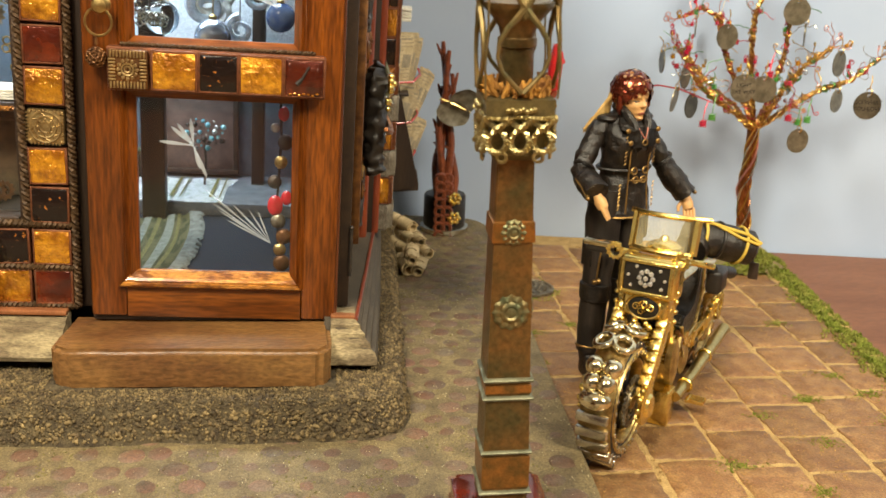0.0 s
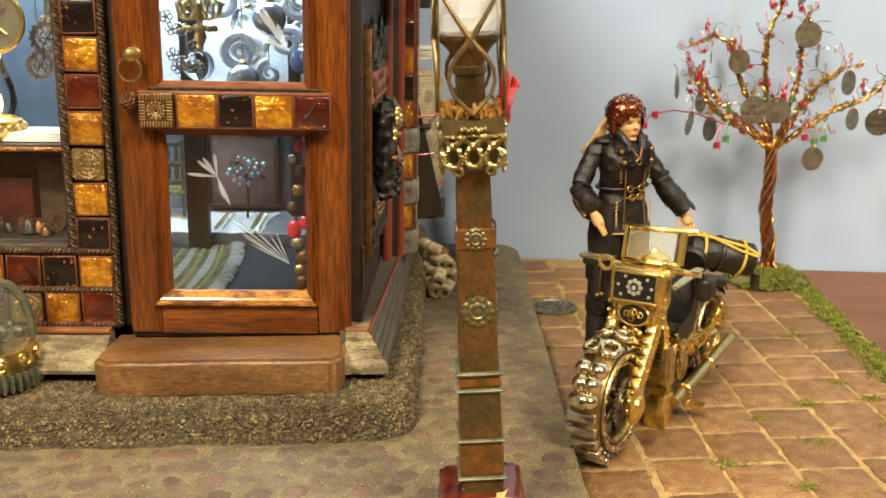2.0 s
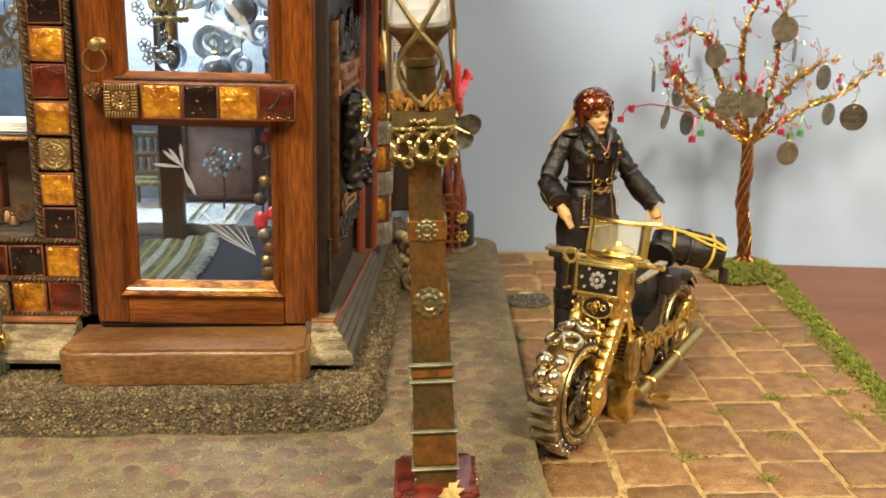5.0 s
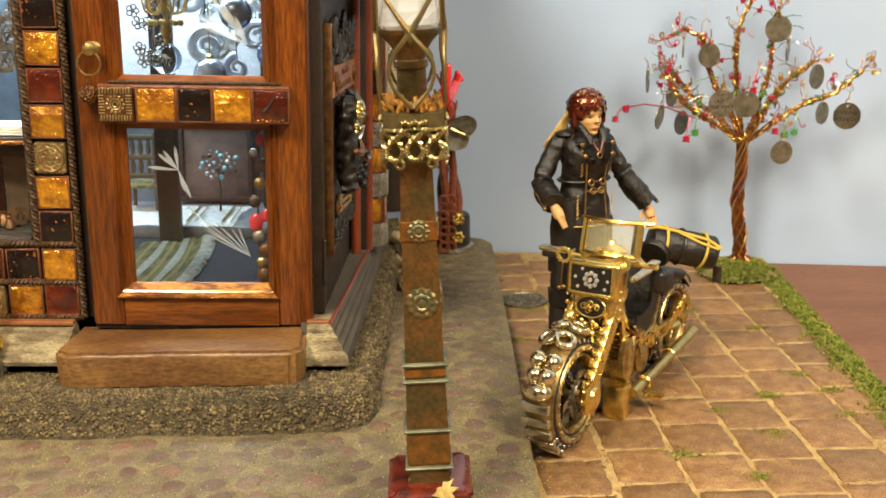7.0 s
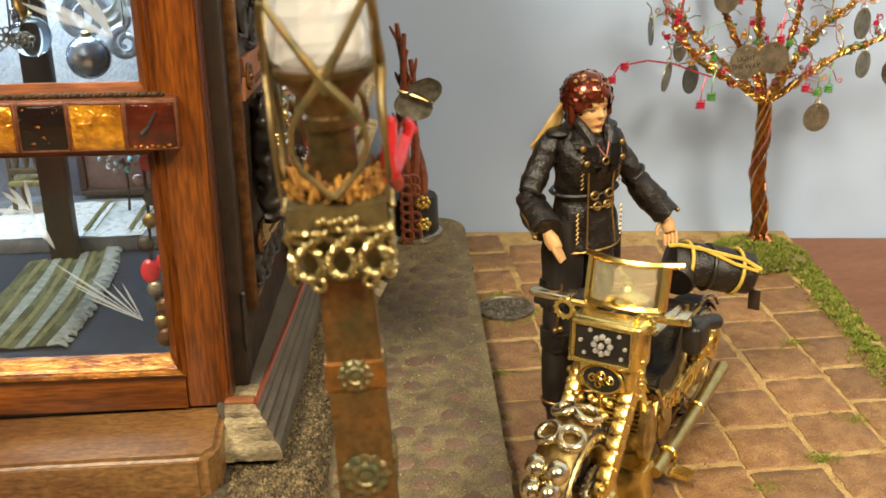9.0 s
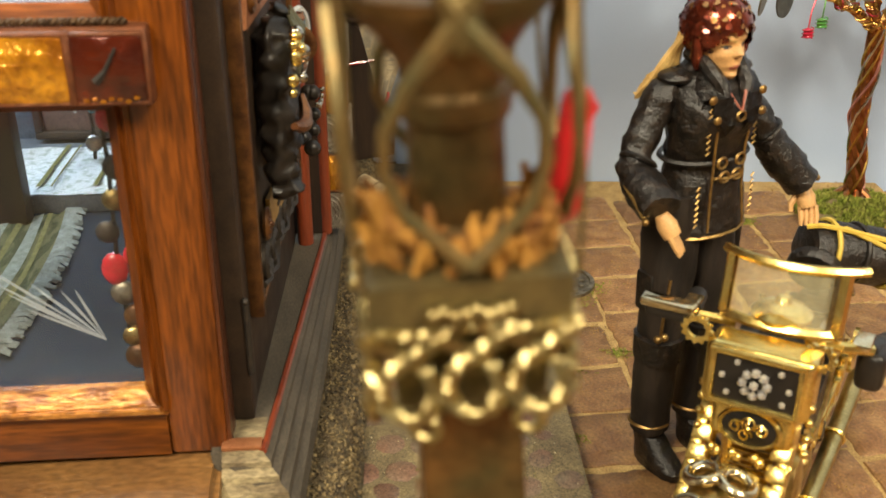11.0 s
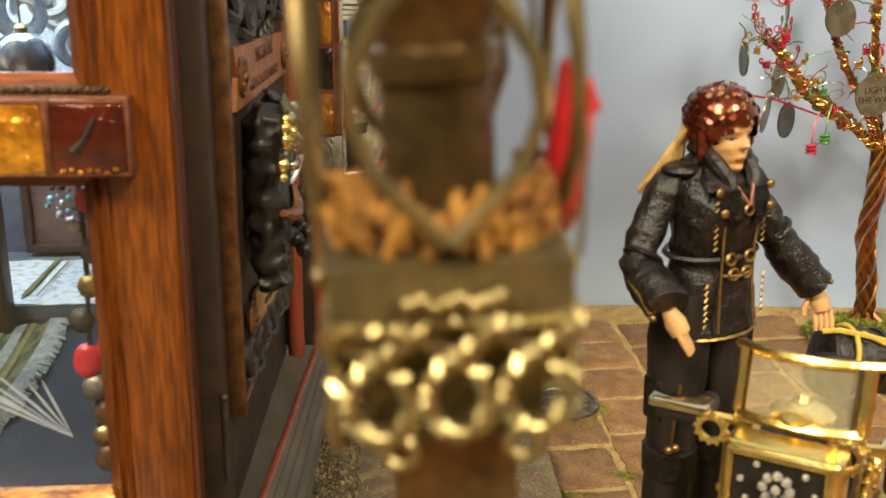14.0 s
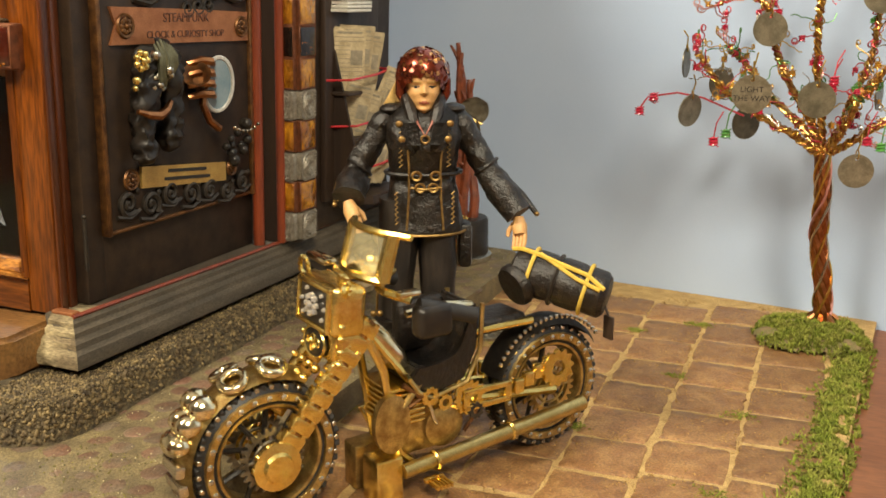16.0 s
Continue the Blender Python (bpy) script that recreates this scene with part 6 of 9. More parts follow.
# swing arm plates, exhausts, stand
for s in (-1, 1):
    bm = B()
    for c, sz in (((0.093, 0), (0.024, 0.0026)), ((0.093, 0.0065), (0.024, 0.0026)), ((0.0825, 0.00325), (0.003, 0.009)), ((0.1035, 0.00325), (0.003, 0.009))):
        box(bm, (c[0], s * 0.0125, 0.0315 + c[1]), (sz[0], 0.0022, sz[1]), 0.0005)
    k_("swing_plate", bm, GOLD, "slotted gold swing arm plate")
    for k in range(4):
        bm = B()
        box(bm, (0.1090 + 0.0052 * k, s * 0.0125, 0.0355 + 0.0022 * k), (0.0050, 0.0032, 0.0066), 0.0009)
        k_("chain_link", bm, GOLD)
    bm = B()
    gear(bm, (0, 0, 0), 0.0085, 0.0035, 0.0016, 12)
    bmesh.ops.transform(bm, matrix=Matrix.Translation((0.1285, s * 0.0135, 0.0400)) @ Matrix.Rotation(math.pi / 2, 4, "X"), verts=bm.verts)
    k_("cog", bm, GOLD)
    bm = B()
    tube(bm, [(0.052, s * 0.0140, 0.0125), (0.075, s * 0.0150, 0.0150), (0.100, s * 0.0155, 0.0175), (0.142, s * 0.0160, 0.0215)], [0.0030, 0.0030, 0.0032, 0.0034], 12)
    ex = k_("exhaust_pipe", bm, mat("pale_brass_tube", (0.62, 0.50, 0.22), (0.50, 0.38, 0.15), 0.25, metal=1.0, scale=200, fine=2000, bump=0.1), "long pale brass exhaust pipe")
    for x, z in ((0.066, 0.0140), (0.103, 0.0178)):
        bm = B()
        torus(bm, (x, s * 0.0152, z), 0.0036, 0.0008, (1, 0, 0.08), 14, 5)
        k_("clamp", bm, GOLD, parent=ex)
    bm = B()
    for k in range(5):
        box(bm, (0.060 + 0.0016 * k, s * 0.0225, 0.0085), (0.0009, 0.0090, 0.0018))
    box(bm, (0.0632, s * 0.0185, 0.0085), (0.0090, 0.0020, 0.0022), 0.0005)
    k_("foot_peg", bm, GOLD, "ribbed gold foot peg")
bm = B()
box(bm, (0.046, -0.008, 0.0095), (0.012, 0.012, 0.0190), 0.001)
k_("stand_box", bm, GOLD, "gold box stand under the frame")
bm = B()
box(bm, (0.046, 0.0085, 0.0095), (0.012, 0.010, 0.0190), 0.001)
k_("stand_box", bm, OLDGOLD)
# rear mudguard
bm = B()
rows = []
for k in range(13):
    t = radians(-72 + 128 * k / 12)
    rows.append([Vector((0.131 + (RR + 0.003 + o) * math.sin(t), y, ZR + (RR + 0.003 + o) * math.cos(t))) for y, o in ((-0.0078, -0.002), (-0.004, 0.0006), (0.004, 0.0006), (0.0078, -0.002))])
vs = [[bm.verts.new(p) for p in r_] for r_ in rows]
for a, b in zip(vs, vs[1:]):
    for i in range(3):
        bm.faces.new((a[i], a[i + 1], b[i + 1], b[i]))
bmesh.ops.solidify(bm, geom=list(bm.faces), thickness=0.0007)
k_("rear_mudguard", bm, IRON, "dark rear mudguard edged with beads")
bm = B()
for k in range(22):
    t = radians(-60 + 110 * k / 21)
    ball(bm, (0.131 + (RR + 0.0045) * math.sin(t), -0.0078, ZR + (RR + 0.0045) * math.cos(t)), 0.0011, 6, 4)
k_("beading", bm, SILVER, kind="stuff")

# black rolled bag with yellow straps and a tag
bag = thing("rolled_bag", AT_BIKE @ Matrix.Translation((0.133, -0.009, 0.064)), "black leather roll bag strapped on the bike with yellow cords", "bag")
AX = Vector((0.55, -0.80, -0.20)).normalized()
C0 = Vector((0.133, -0.009, 0.0762))
bm = B()
prof = [(0.002, -0.0212), (0.0070, -0.0210), (0.0096, -0.0194), (0.0100, -0.0165), (0.0096, -0.0130), (0.0104, -0.0105), (0.0106, -0.0040), (0.0100, -0.0015), (0.0106, 0.0010), (0.0106, 0.0080), (0.0098, 0.0110), (0.0103, 0.0140), (0.0098, 0.0190), (0.0075, 0.0210), (0.002, 0.0212)]
lathe(bm, prof, (0, 0, 0), 20)
ROLL = Matrix.Translation(C0) @ Vector((0, 0, 1)).rotation_difference(AX).to_matrix().to_4x4()
for v in bm.verts:
    v.co += Vector((noise.noise(v.co * 160) * 0.0009, noise.noise(v.co * 160 + Vector((5, 0, 0))) * 0.0009, 0))
bmesh.ops.transform(bm, matrix=AT_BIKE @ ROLL, verts=bm.verts)
part("roll", bm, LEATHER, bag)
YELLOW = mat("yellow_cord", (0.62, 0.44, 0.07), (0.48, 0.32, 0.04), 0.5, scale=300, fine=2500, bump=0.3)
for z in (-0.013, -0.002, 0.0115):
    bm = B()
    torus(bm, (0, 0, z), 0.0107, 0.0009, (0.1, 0, 1), 22, 6)
    bmesh.ops.transform(bm, matrix=AT_BIKE @ ROLL, verts=bm.verts)
    part("strap", bm, YELLOW if z > 0.01 or z < -0.01 else BLACK, bag, "yellow cord strap" if z > 0.01 else "")
bm = B()
tube(bm, [(0.0085, 0.0070, 0.0205), (0.0108, 0.004, 0.012), (0.0112, 0.003, 0.002), (0.0112, 0.001, -0.010), (0.0108, 0.000, -0.018), (0.0085, -0.001, -0.0225)], 0.0010, 6)
tube(bm, [(0.0080, 0.0078, 0.0190), (0.0092, 0.0065, 0.008), (0.0108, 0.0025, -0.004), (0.0112, 0.000, -0.010)], 0.0009, 6)
bmesh.ops.transform(bm, matrix=AT_BIKE @ ROLL @ pose(0, 0, 0, 0, 0, 145), verts=bm.verts)
part("strap", bm, YELLOW, bag, "yellow cord strap")
bm = B()
box(bm, (0.1440, -0.0280, 0.0590), (0.0012, 0.0055, 0.0100), 0.0003)
tube(bm, [(0.1440, -0.0245, 0.0690), (0.1440, -0.0280, 0.0630)], 0.0006, 5)
bmesh.ops.transform(bm, matrix=AT_BIKE, verts=bm.verts)
part("tag", bm, DARKWOOD, bag, "dark brown luggage tag")

# ---- doll beside the motorcycle ----
AT_DOLL = pose(0.1663, 0.4912, 0.0008, 0, 0, 26)
# local: the doll looks along -y, its own right side is at -x
bm = B()
M_LEATHER, M_SKIN, M_HELMET, M_HAIR, M_GOLD, M_TROUSER, M_GLINT, M_LIP = range(8)


def d_add(got, index):
    paint(bm, got, index)


def bough(pts, radii, index, seg=10):
    d_add(tube(bm, pts, radii, seg), index)


def sleeve(pts, radii, seg=18):
    rows = finer([(*p, r) for p, r in zip(pts, radii)], 6)
    got = tube(bm, [r[:3] for r in rows], [r[3] for r in rows], seg)
    crease(got, 0.0013, 280, (1, 1, 1))
    paint(bm, got, M_LEATHER)


# boots and legs
for s, x in ((-1, -0.0140), (1, 0.0070)):
    d_add(loft(bm, [(x, -0.006, 0.0, 0.0052, 0.0115, 0), (x, -0.006, 0.003, 0.0056, 0.0118, 0), (x, -0.003, 0.007, 0.0050, 0.0088, 0), (x, 0.001, 0.012, 0.0050, 0.0056, 0), (x, 0.001, 0.020, 0.0058, 0.0062, 0)], 12), M_LEATHER)
    got = loft(bm, finer([(x, 0.001, 0.014, 0.0064, 0.0068, 0), (x, 0.000, 0.030, 0.0066, 0.0070, 0), (x, -0.001, 0.046, 0.0068, 0.0073, 0), (x * 0.95, -0.001, 0.060, 0.0075, 0.0080, 0), (x * 0.85, 0.000, 0.080, 0.0086, 0.0092, 0), (x * 0.70, 0.001, 0.108, 0.0090, 0.0098, 0)], 5), 18)
    crease(got, 0.0009, 240, (1, 1, 0.45))
    d_add(got, M_TROUSER)
    d_add(loft(bm, [(x, -0.001, 0.0450, 0.0074, 0.0078, 0), (x, -0.001, 0.0455, 0.0082, 0.0086, 0), (x, -0.001, 0.0545, 0.0084, 0.0088, 0), (x, -0.001, 0.0550, 0.0074, 0.0078, 0)], 14), M_LEATHER)
    d_add(torus(bm, (x, 0.001, 0.0165), 0.0071, 0.0007, (0.1, 0.1, 1), 16, 5), M_GOLD)
# coat
first = len(bm.verts)
coat = [(0, 0.001, 0.0790, 0.0172, 0.0122, 0), (0, 0.001, 0.0800, 0.0178, 0.0128, 0), (0, 0.000, 0.088, 0.0166, 0.0116, 0), (0, 0.000, 0.098, 0.0150, 0.0104, 0), (0, 0.000, 0.106, 0.0138, 0.0098, 0), (0, -0.001, 0.113, 0.0146, 0.0108, 0), (0, -0.002, 0.121, 0.0158, 0.0122, 0), (0, -0.0015, 0.128, 0.0158, 0.0116, 0), (0, 0.000, 0.134, 0.0150, 0.0098, 0), (0, 0.0015, 0.1380, 0.0122, 0.0080, 0), (0, 0.002, 0.1405, 0.0082, 0.0066, 0), (0, 0.002, 0.1420, 0.0062, 0.0060, 0)]
got = loft(bm, finer(coat, 5), 36, 2.2)
crease(got, 0.0013, 260, (1, 1, 0.6))
d_add(got, M_LEATHER)
# collar and lapels
for s in (-1, 1):
    bough([(s * 0.0065, 0.004, 0.1440), (s * 0.0070, -0.004, 0.1425), (s * 0.0052, -0.0105, 0.1355), (s * 0.0030, -0.0128, 0.126)], [0.0022, 0.0026, 0.0026, 0.0014], M_LEATHER, 8)
    bough([(s * 0.0080, -0.0108, 0.1310), (s * 0.0072, -0.0124, 0.1225), (s * 0.0066, -0.0116, 0.1120), (s * 0.0068, -0.0116, 0.0990), (s * 0.0078, -0.0128, 0.0830)], 0.0005, M_GOLD, 5)
    d_add(ball(bm, (s * 0.0128, 0.0022, 0.1372), (0.0056, 0.0060, 0.0026), 12, 8), M_LEATHER)
d_add(torus(bm, (0.0, -0.0148, 0.1255), 0.0017, 0.0005, (0, 1, 0), 12, 5), M_GOLD)
# wide lapels lying on the chest
def chest(x, z, lift):
    rows_ = [r for r in coat if r[2] <= z]
    a, b = rows_[-1][3], rows_[-1][4]
    return Vector((x, rows_[-1][1] - b * max(0.05, 1 - (abs(x) / a) ** 2.2) ** (1 / 2.2) - lift, z))


for s in (-1, 1):
    tmp = B()
    rows_ = []
    for z, x0, x1 in ((0.1405, 0.0042, 0.0068), (0.1385, 0.0040, 0.0105), (0.1355, 0.0038, 0.0132), (0.1320, 0.0036, 0.0128), (0.1325, 0.0034, 0.0100), (0.1280, 0.0030, 0.0098), (0.1230, 0.0024, 0.0078), (0.1180, 0.0018, 0.0040)):
        rows_.append([tmp.verts.new(chest(s * (x0 + (x1 - x0) * i / 4), z, 0.0012 + 0.0004 * (i == 4))) for i in range(5)])
    for a, b in zip(rows_, rows_[1:]):
        for i in range(4):
            tmp.faces.new((a[i], a[i + 1], b[i + 1], b[i]))
    bmesh.ops.solidify(tmp, geom=list(tmp.faces), thickness=0.0008)
    bmesh.ops.recalc_face_normals(tmp, faces=tmp.faces)
    lapel = bpy.data.meshes.new("lapel")
    tmp.to_mesh(lapel)
    tmp.free()
    bm.from_mesh(lapel)
    bpy.data.meshes.remove(lapel)
    for z, x in ((0.1322, 0.0106), (0.1255, 0.0096)):
        c = chest(s * x, z, 0.0022)
        d_add(ball(bm, c, (0.0016, 0.0008, 0.0016), 9, 6), M_GOLD)
# zigzag zips on coat and sleeves, pendant on a cord
for s in (-1, 1):
    bough([(s * 0.0100 + 0.0007 * (-1) ** k, -0.0117, 0.1290 - 0.0011 * k) for k in range(16)], 0.00035, M_GOLD, 4)
    bough([(s * 0.0120 + 0.0006 * (-1) ** k, -0.0112, 0.1010 - 0.0012 * k) for k in range(14)], 0.00035, M_GOLD, 4)
bough([(-0.0062, -0.006, 0.1425), (-0.0030, -0.0128, 0.1325), (0.0, -0.0148, 0.1270), (0.0030, -0.0128, 0.1325), (0.0062, -0.006, 0.1425)], 0.0005, M_LIP, 5)
# belts
d_add(torus(bm, (0, 0, 0), 1.0, 0.07, (0, 0, 1), 28, 5), M_LEATHER)
belt = [v for v in bm.verts if abs(v.co.z) < 0.2 and v.co.xy.length > 0.5]
for v in belt:
    v.co = Vector((v.co.x * 0.0162, v.co.y * 0.0116 + 0.0, 0.1085 + v.co.z * 0.014))
for x, z in ((-0.0035, 0.1085), (0.0045, 0.1085), (-0.002, 0.1030), (0.0035, 0.1030)):
    d_add(torus(bm, (x, -0.0122, z), 0.0019, 0.0006, (0, 1, 0), 12, 5), M_GOLD)
d_add(tube(bm, [(-0.006, -0.0116, 0.1030), (0.0, -0.0124, 0.1022), (0.007, -0.0116, 0.1030)], 0.0006, 5), M_GOLD)
hem = tube(bm, [(0.0187 * math.cos(t), 0.0132 * math.sin(t) + 0.001, 0.0800) for t in [2 * math.pi * k / 28 for k in range(29)]], 0.0007, 5)
d_add(hem, M_GOLD)
# the coat is cut short
for v in list(bm.verts)[first:]:
    z = v.co.z
    if z < 0.106:
        v.co.z = 0.0925 + (z - 0.079) * 0.907
    else:
        v.co.z = 0.117 + (z - 0.106) * 0.93
# arms
sleeve([(-0.0125, 0.003, 0.1425), (-0.0165, 0.004, 0.1400), (-0.0215, 0.004, 0.1320), (-0.0268, 0.003, 0.1230), (-0.0292, 0.0005, 0.1175), (-0.0306, -0.006, 0.1145), (-0.0318, -0.0150, 0.1110)], [0.0046, 0.0056, 0.0054, 0.0052, 0.0058, 0.0062, 0.0056])
sleeve([(-0.0300, -0.003, 0.1160), (-0.0308, -0.008, 0.1142), (-0.0320, -0.0160, 0.1108)], [0.0064, 0.0070, 0.0064])
sleeve([(0.0125, 0.003, 0.1425), (0.0165, 0.003, 0.1395), (0.0210, 0.002, 0.1315), (0.0272, -0.001, 0.1205), (0.0308, -0.003, 0.1145), (0.0358, -0.0055, 0.1075), (0.0398, -0.0085, 0.1020)], [0.0046, 0.0055, 0.0054, 0.0054, 0.0060, 0.0064, 0.0058])
sleeve([(0.0318, -0.003, 0.1132), (0.0402, -0.0088, 0.1015)], [0.0066, 0.0064])
for s in (-1, 1):
    d_add(torus(bm, (s * 0.0272, 0.001 - 0.002 * (s > 0), 0.1212), 0.0056, 0.0009, (s * 0.6, -0.2, -0.8), 18, 6), M_LEATHER)
bough([(0.0372, 0.0010, 0.1150), (0.0430, -0.003, 0.1085), (0.0482, -0.0080, 0.1020)], [0.0011, 0.0017, 0.0012], M_LEATHER, 7)
d_add(ball(bm, (0.0484, -0.0084, 0.1016), 0.0012, 8, 6), M_GOLD)
bough([(-0.0366, -0.004, 0.1165), (-0.0376, -0.010, 0.1135), (-0.0378, -0.0150, 0.1095)], 0.0007, M_GOLD, 6)
d_add(ball(bm, (-0.0378, -0.0158, 0.1085), 0.0012, 8, 6), M_GOLD)

bough([(-0.0362 + 0.0005 * (-1) ** k, -0.0065 - 0.0008 * k, 0.1165 - 0.0006 * k) for k in range(12)], 0.00035, M_GOLD, 4)


def hand_of(base, out, down, spread, index):
    """A small open hand: palm, four fingers and a thumb."""
    base, out, down, spread = Vector(base), Vector(out), Vector(down), Vector(spread)
    bough([base, base + out * 0.004, base + out * 0.0075], [0.0022, 0.0034, 0.0030], index, 9)
    for k in range(4):
        a = base + out * 0.0072 + spread * (0.0017 * (k - 1.5))
        bough([a, a + out * 0.0032 + down * 0.0010, a + out * 0.0055 + down * 0.0030], [0.0010, 0.0010, 0.0007], index, 7)
    bough([base + out * 0.003 - spread * 0.0026, base + out * 0.0058 - spread * 0.0050 + down * 0.001, base + out * 0.0080 - spread * 0.0052 + down * 0.002], [0.0012, 0.0011, 0.0008], index, 7)


hand_of((-0.0322, -0.0165, 0.1100), (0.28, -0.45, -0.85), (0.30, 0.05, -0.5), (-0.80, -0.55, 0.05), M_SKIN)
hand_of((0.0404, -0.0092, 0.1005), (0.05, -0.40, -0.92), (-0.5, -0.1, -0.4), (0.75, -0.65, 0.1), M_SKIN)
# neck and head: a modelled plain face under a red sequin cap
bough([(0, 0.001, 0.1420), (0, -0.002, 0.1520)], [0.0046, 0.0044], M_SKIN, 12)


def along(table, z):
    """Straight steps between rows of (z, value)."""
    for (z0, a), (z1, b) in zip(table, table[1:]):
        if z <= z1:
            return a + (b - a) * max(0, (z - z0) / (z1 - z0))
    return table[-1][1]


WIDE = [(0.1450, 0.0014), (0.1456, 0.0030), (0.1470, 0.0046), (0.1495, 0.0060), (0.1530, 0.0073), (0.1570, 0.0080), (0.1620, 0.0082), (0.1660, 0.0070), (0.1690, 0.0030)]
FORE = [(0.1450, -0.0078), (0.1456, -0.0090), (0.1470, -0.0099), (0.1485, -0.0098), (0.1500, -0.0104), (0.1530, -0.0106), (0.1565, -0.0106), (0.1585, -0.0114), (0.1620, -0.0108), (0.1660, -0.0080), (0.1690, -0.0030)]


def bell(x, c, w):
    return math.exp(-((x - c) / w) ** 2)


rows_ = []
for j in range(49):
    z = 0.1450 + 0.0240 * j / 48
    ring = []
    for i in range(57):
        t = radians(-100 + 200 * i / 56)
        x = along(WIDE, z) * math.sin(t)
        y = 0.0005 + (along(FORE, z) - 0.0005) * math.copysign(abs(math.cos(t)) ** 0.9, math.cos(t))
        f = max(0.0, math.cos(t))
        rise = min(1, max(0, (0.1580 - z) / 0.0040)) * min(1, max(0, (z - 0.1526) / 0.0012))
        y -= 0.0027 * rise * bell(x, 0, 0.0011) * f
        y -= 0.0006 * bell(z, 0.1537, 0.0006) * (bell(x, 0.0012, 0.0006) + bell(x, -0.0012, 0.0006))
        y += 0.0012 * bell(z, 0.1564, 0.0011) * bell(abs(x), 0.0031, 0.0017)
        y -= 0.0004 * bell(z, 0.1562, 0.0005) * bell(abs(x), 0.0032, 0.0012)
        y -= 0.0006 * bell(z, 0.1502, 0.0005) * bell(x, 0, 0.0018) + 0.0006 * bell(z, 0.1492, 0.0005) * bell(x, 0, 0.0015)
        y += 0.0004 * bell(z, 0.1482, 0.0006) * bell(x, 0, 0.002)
        y -= 0.0005 * bell(z, 0.1466, 0.0009) * bell(x, 0, 0.0020)
        y -= 0.0006 * bell(z, 0.1532, 0.0016) * bell(abs(x), 0.0048, 0.0018)
        ring.append(bm.verts.new((x, y, z)))
    rows_.append(ring)
for a, b in zip(rows_, rows_[1:]):
    for i in range(56):
        face = bm.faces.new((a[i], a[i + 1], b[i + 1], b[i]))
        c = face.calc_center_median()
        k = M_SKIN
        if c.y < -0.003:
            u = abs(c.x)
            if (u / 0.0023) ** 2 + ((c.z - 0.1497 + 0.0002 * (u > 0.001)) / 0.0008) ** 2 < 1:
                k = M_LIP
            elif ((u - 0.0033) / 0.0015) ** 2 + ((c.z - 0.1562) / 0.0005) ** 2 < 1:
                k = M_LEATHER
            elif 0.0012 < u < 0.0054 and abs(c.z - 0.1579 - 0.16 * (u - 0.0012) + 40 * max(0, u - 0.0038) ** 2 * 4) < 0.0003:
                k = M_HAIR
        face.material_index = k
# cap: a dome open over the face, deep at the cheeks
CAP = Vector((0, -0.0005, 0.1606))
RAD = Vector((0.0112, 0.0117, 0.0112))


def bare(p):
    """Whether a point of the dome lies over the open face."""
    u = abs(p.x) / 0.0086
    return p.z < 0.1495 + 0.002 * (p.y > 0.003) or (p.y < -0.0010 and u < 1 and p.z < 0.1500 + 0.0105 * (1 - u ** 4))


rings_ = []
for j in range(34):
    v = -1.25 + (1.25 + math.pi / 2) * j / 33
    rings_.append([CAP + Vector((RAD.x * math.cos(v) * math.cos(t), RAD.y * math.cos(v) * math.sin(t), RAD.z * math.sin(v) + 1e-6 * i)) for i, t in enumerate([2 * math.pi * k / 56 for k in range(56)])])
grid_ = [[bm.verts.new(p * 1.0) for p in r] for r in rings_]
for a, b in zip(grid_, grid_[1:]):
    for i in range(56):
        four = (a[i], a[(i + 1) % 56], b[(i + 1) % 56], b[i])
        if any(bare(v.co) for v in four):
            continue
        face = bm.faces.new(four)
        face.material_index = M_HELMET
bmesh.ops.delete(bm, geom=[v for r in grid_ for v in r if not v.link_faces], context="VERTS")
rs = random.Random(11)
for k in range(420):
    t, p = rs.uniform(0, 6.283), math.acos(rs.uniform(-0.55, 1.0))
    nrm = Vector((math.sin(p) * math.cos(t), math.sin(p) * math.sin(t), math.cos(p)))
    c = CAP + Vector((nrm.x * RAD.x, nrm.y * RAD.y, nrm.z * RAD.z)) * 1.012
    if bare(c) or (c.y > 0.004 and rs.random() < 0.7):
        continue
    a, b = frame_of(nrm + Vector((rs.uniform(-0.4, 0.4), rs.uniform(-0.4, 0.4), rs.uniform(-0.4, 0.4))))
    w = rs.uniform(0.0006, 0.0012)
    vs = [bm.verts.new(c + (a * math.cos(i * 1.047) + b * math.sin(i * 1.047)) * w) for i in range(6)]
    # gold sequins gather at the front top to stand in for glints
    bm.faces.new(vs).material_index = M_GLINT if rs.random() < (0.55 if c.z > 0.165 and c.y < 0.002 else 0.12) else M_HELMET
for s in (-1, 1):
    bough([(s * 0.0100, -0.0030, 0.159), (s * 0.0097, -0.0030, 0.153), (s * 0.0082, -0.0022, 0.1490)], [0.0016, 0.0021, 0.0012], M_HELMET, 10)
for k in range(13):
    o = (k - 6) * 0.00042
    bough([(-0.0088 + o * 0.3, 0.0052 - abs(o), 0.1590), (-0.0104 + o * 0.6, 0.0056, 0.1535), (-0.0118 + o, 0.0066 - o * 0.3, 0.1490), (-0.0146 + o * 1.1, 0.0090, 0.1452 + o * 0.7), (-0.0178 + o * 0.9, 0.0118, 0.1408 + o + rs.uniform(-0.001, 0.001)), (-0.0184 + o * 0.7, 0.0130, 0.1380 + rs.uniform(-0.001, 0.002))], [0.0010, 0.0012, 0.0012, 0.0010, 0.0008, 0.0003], M_HAIR, 6)
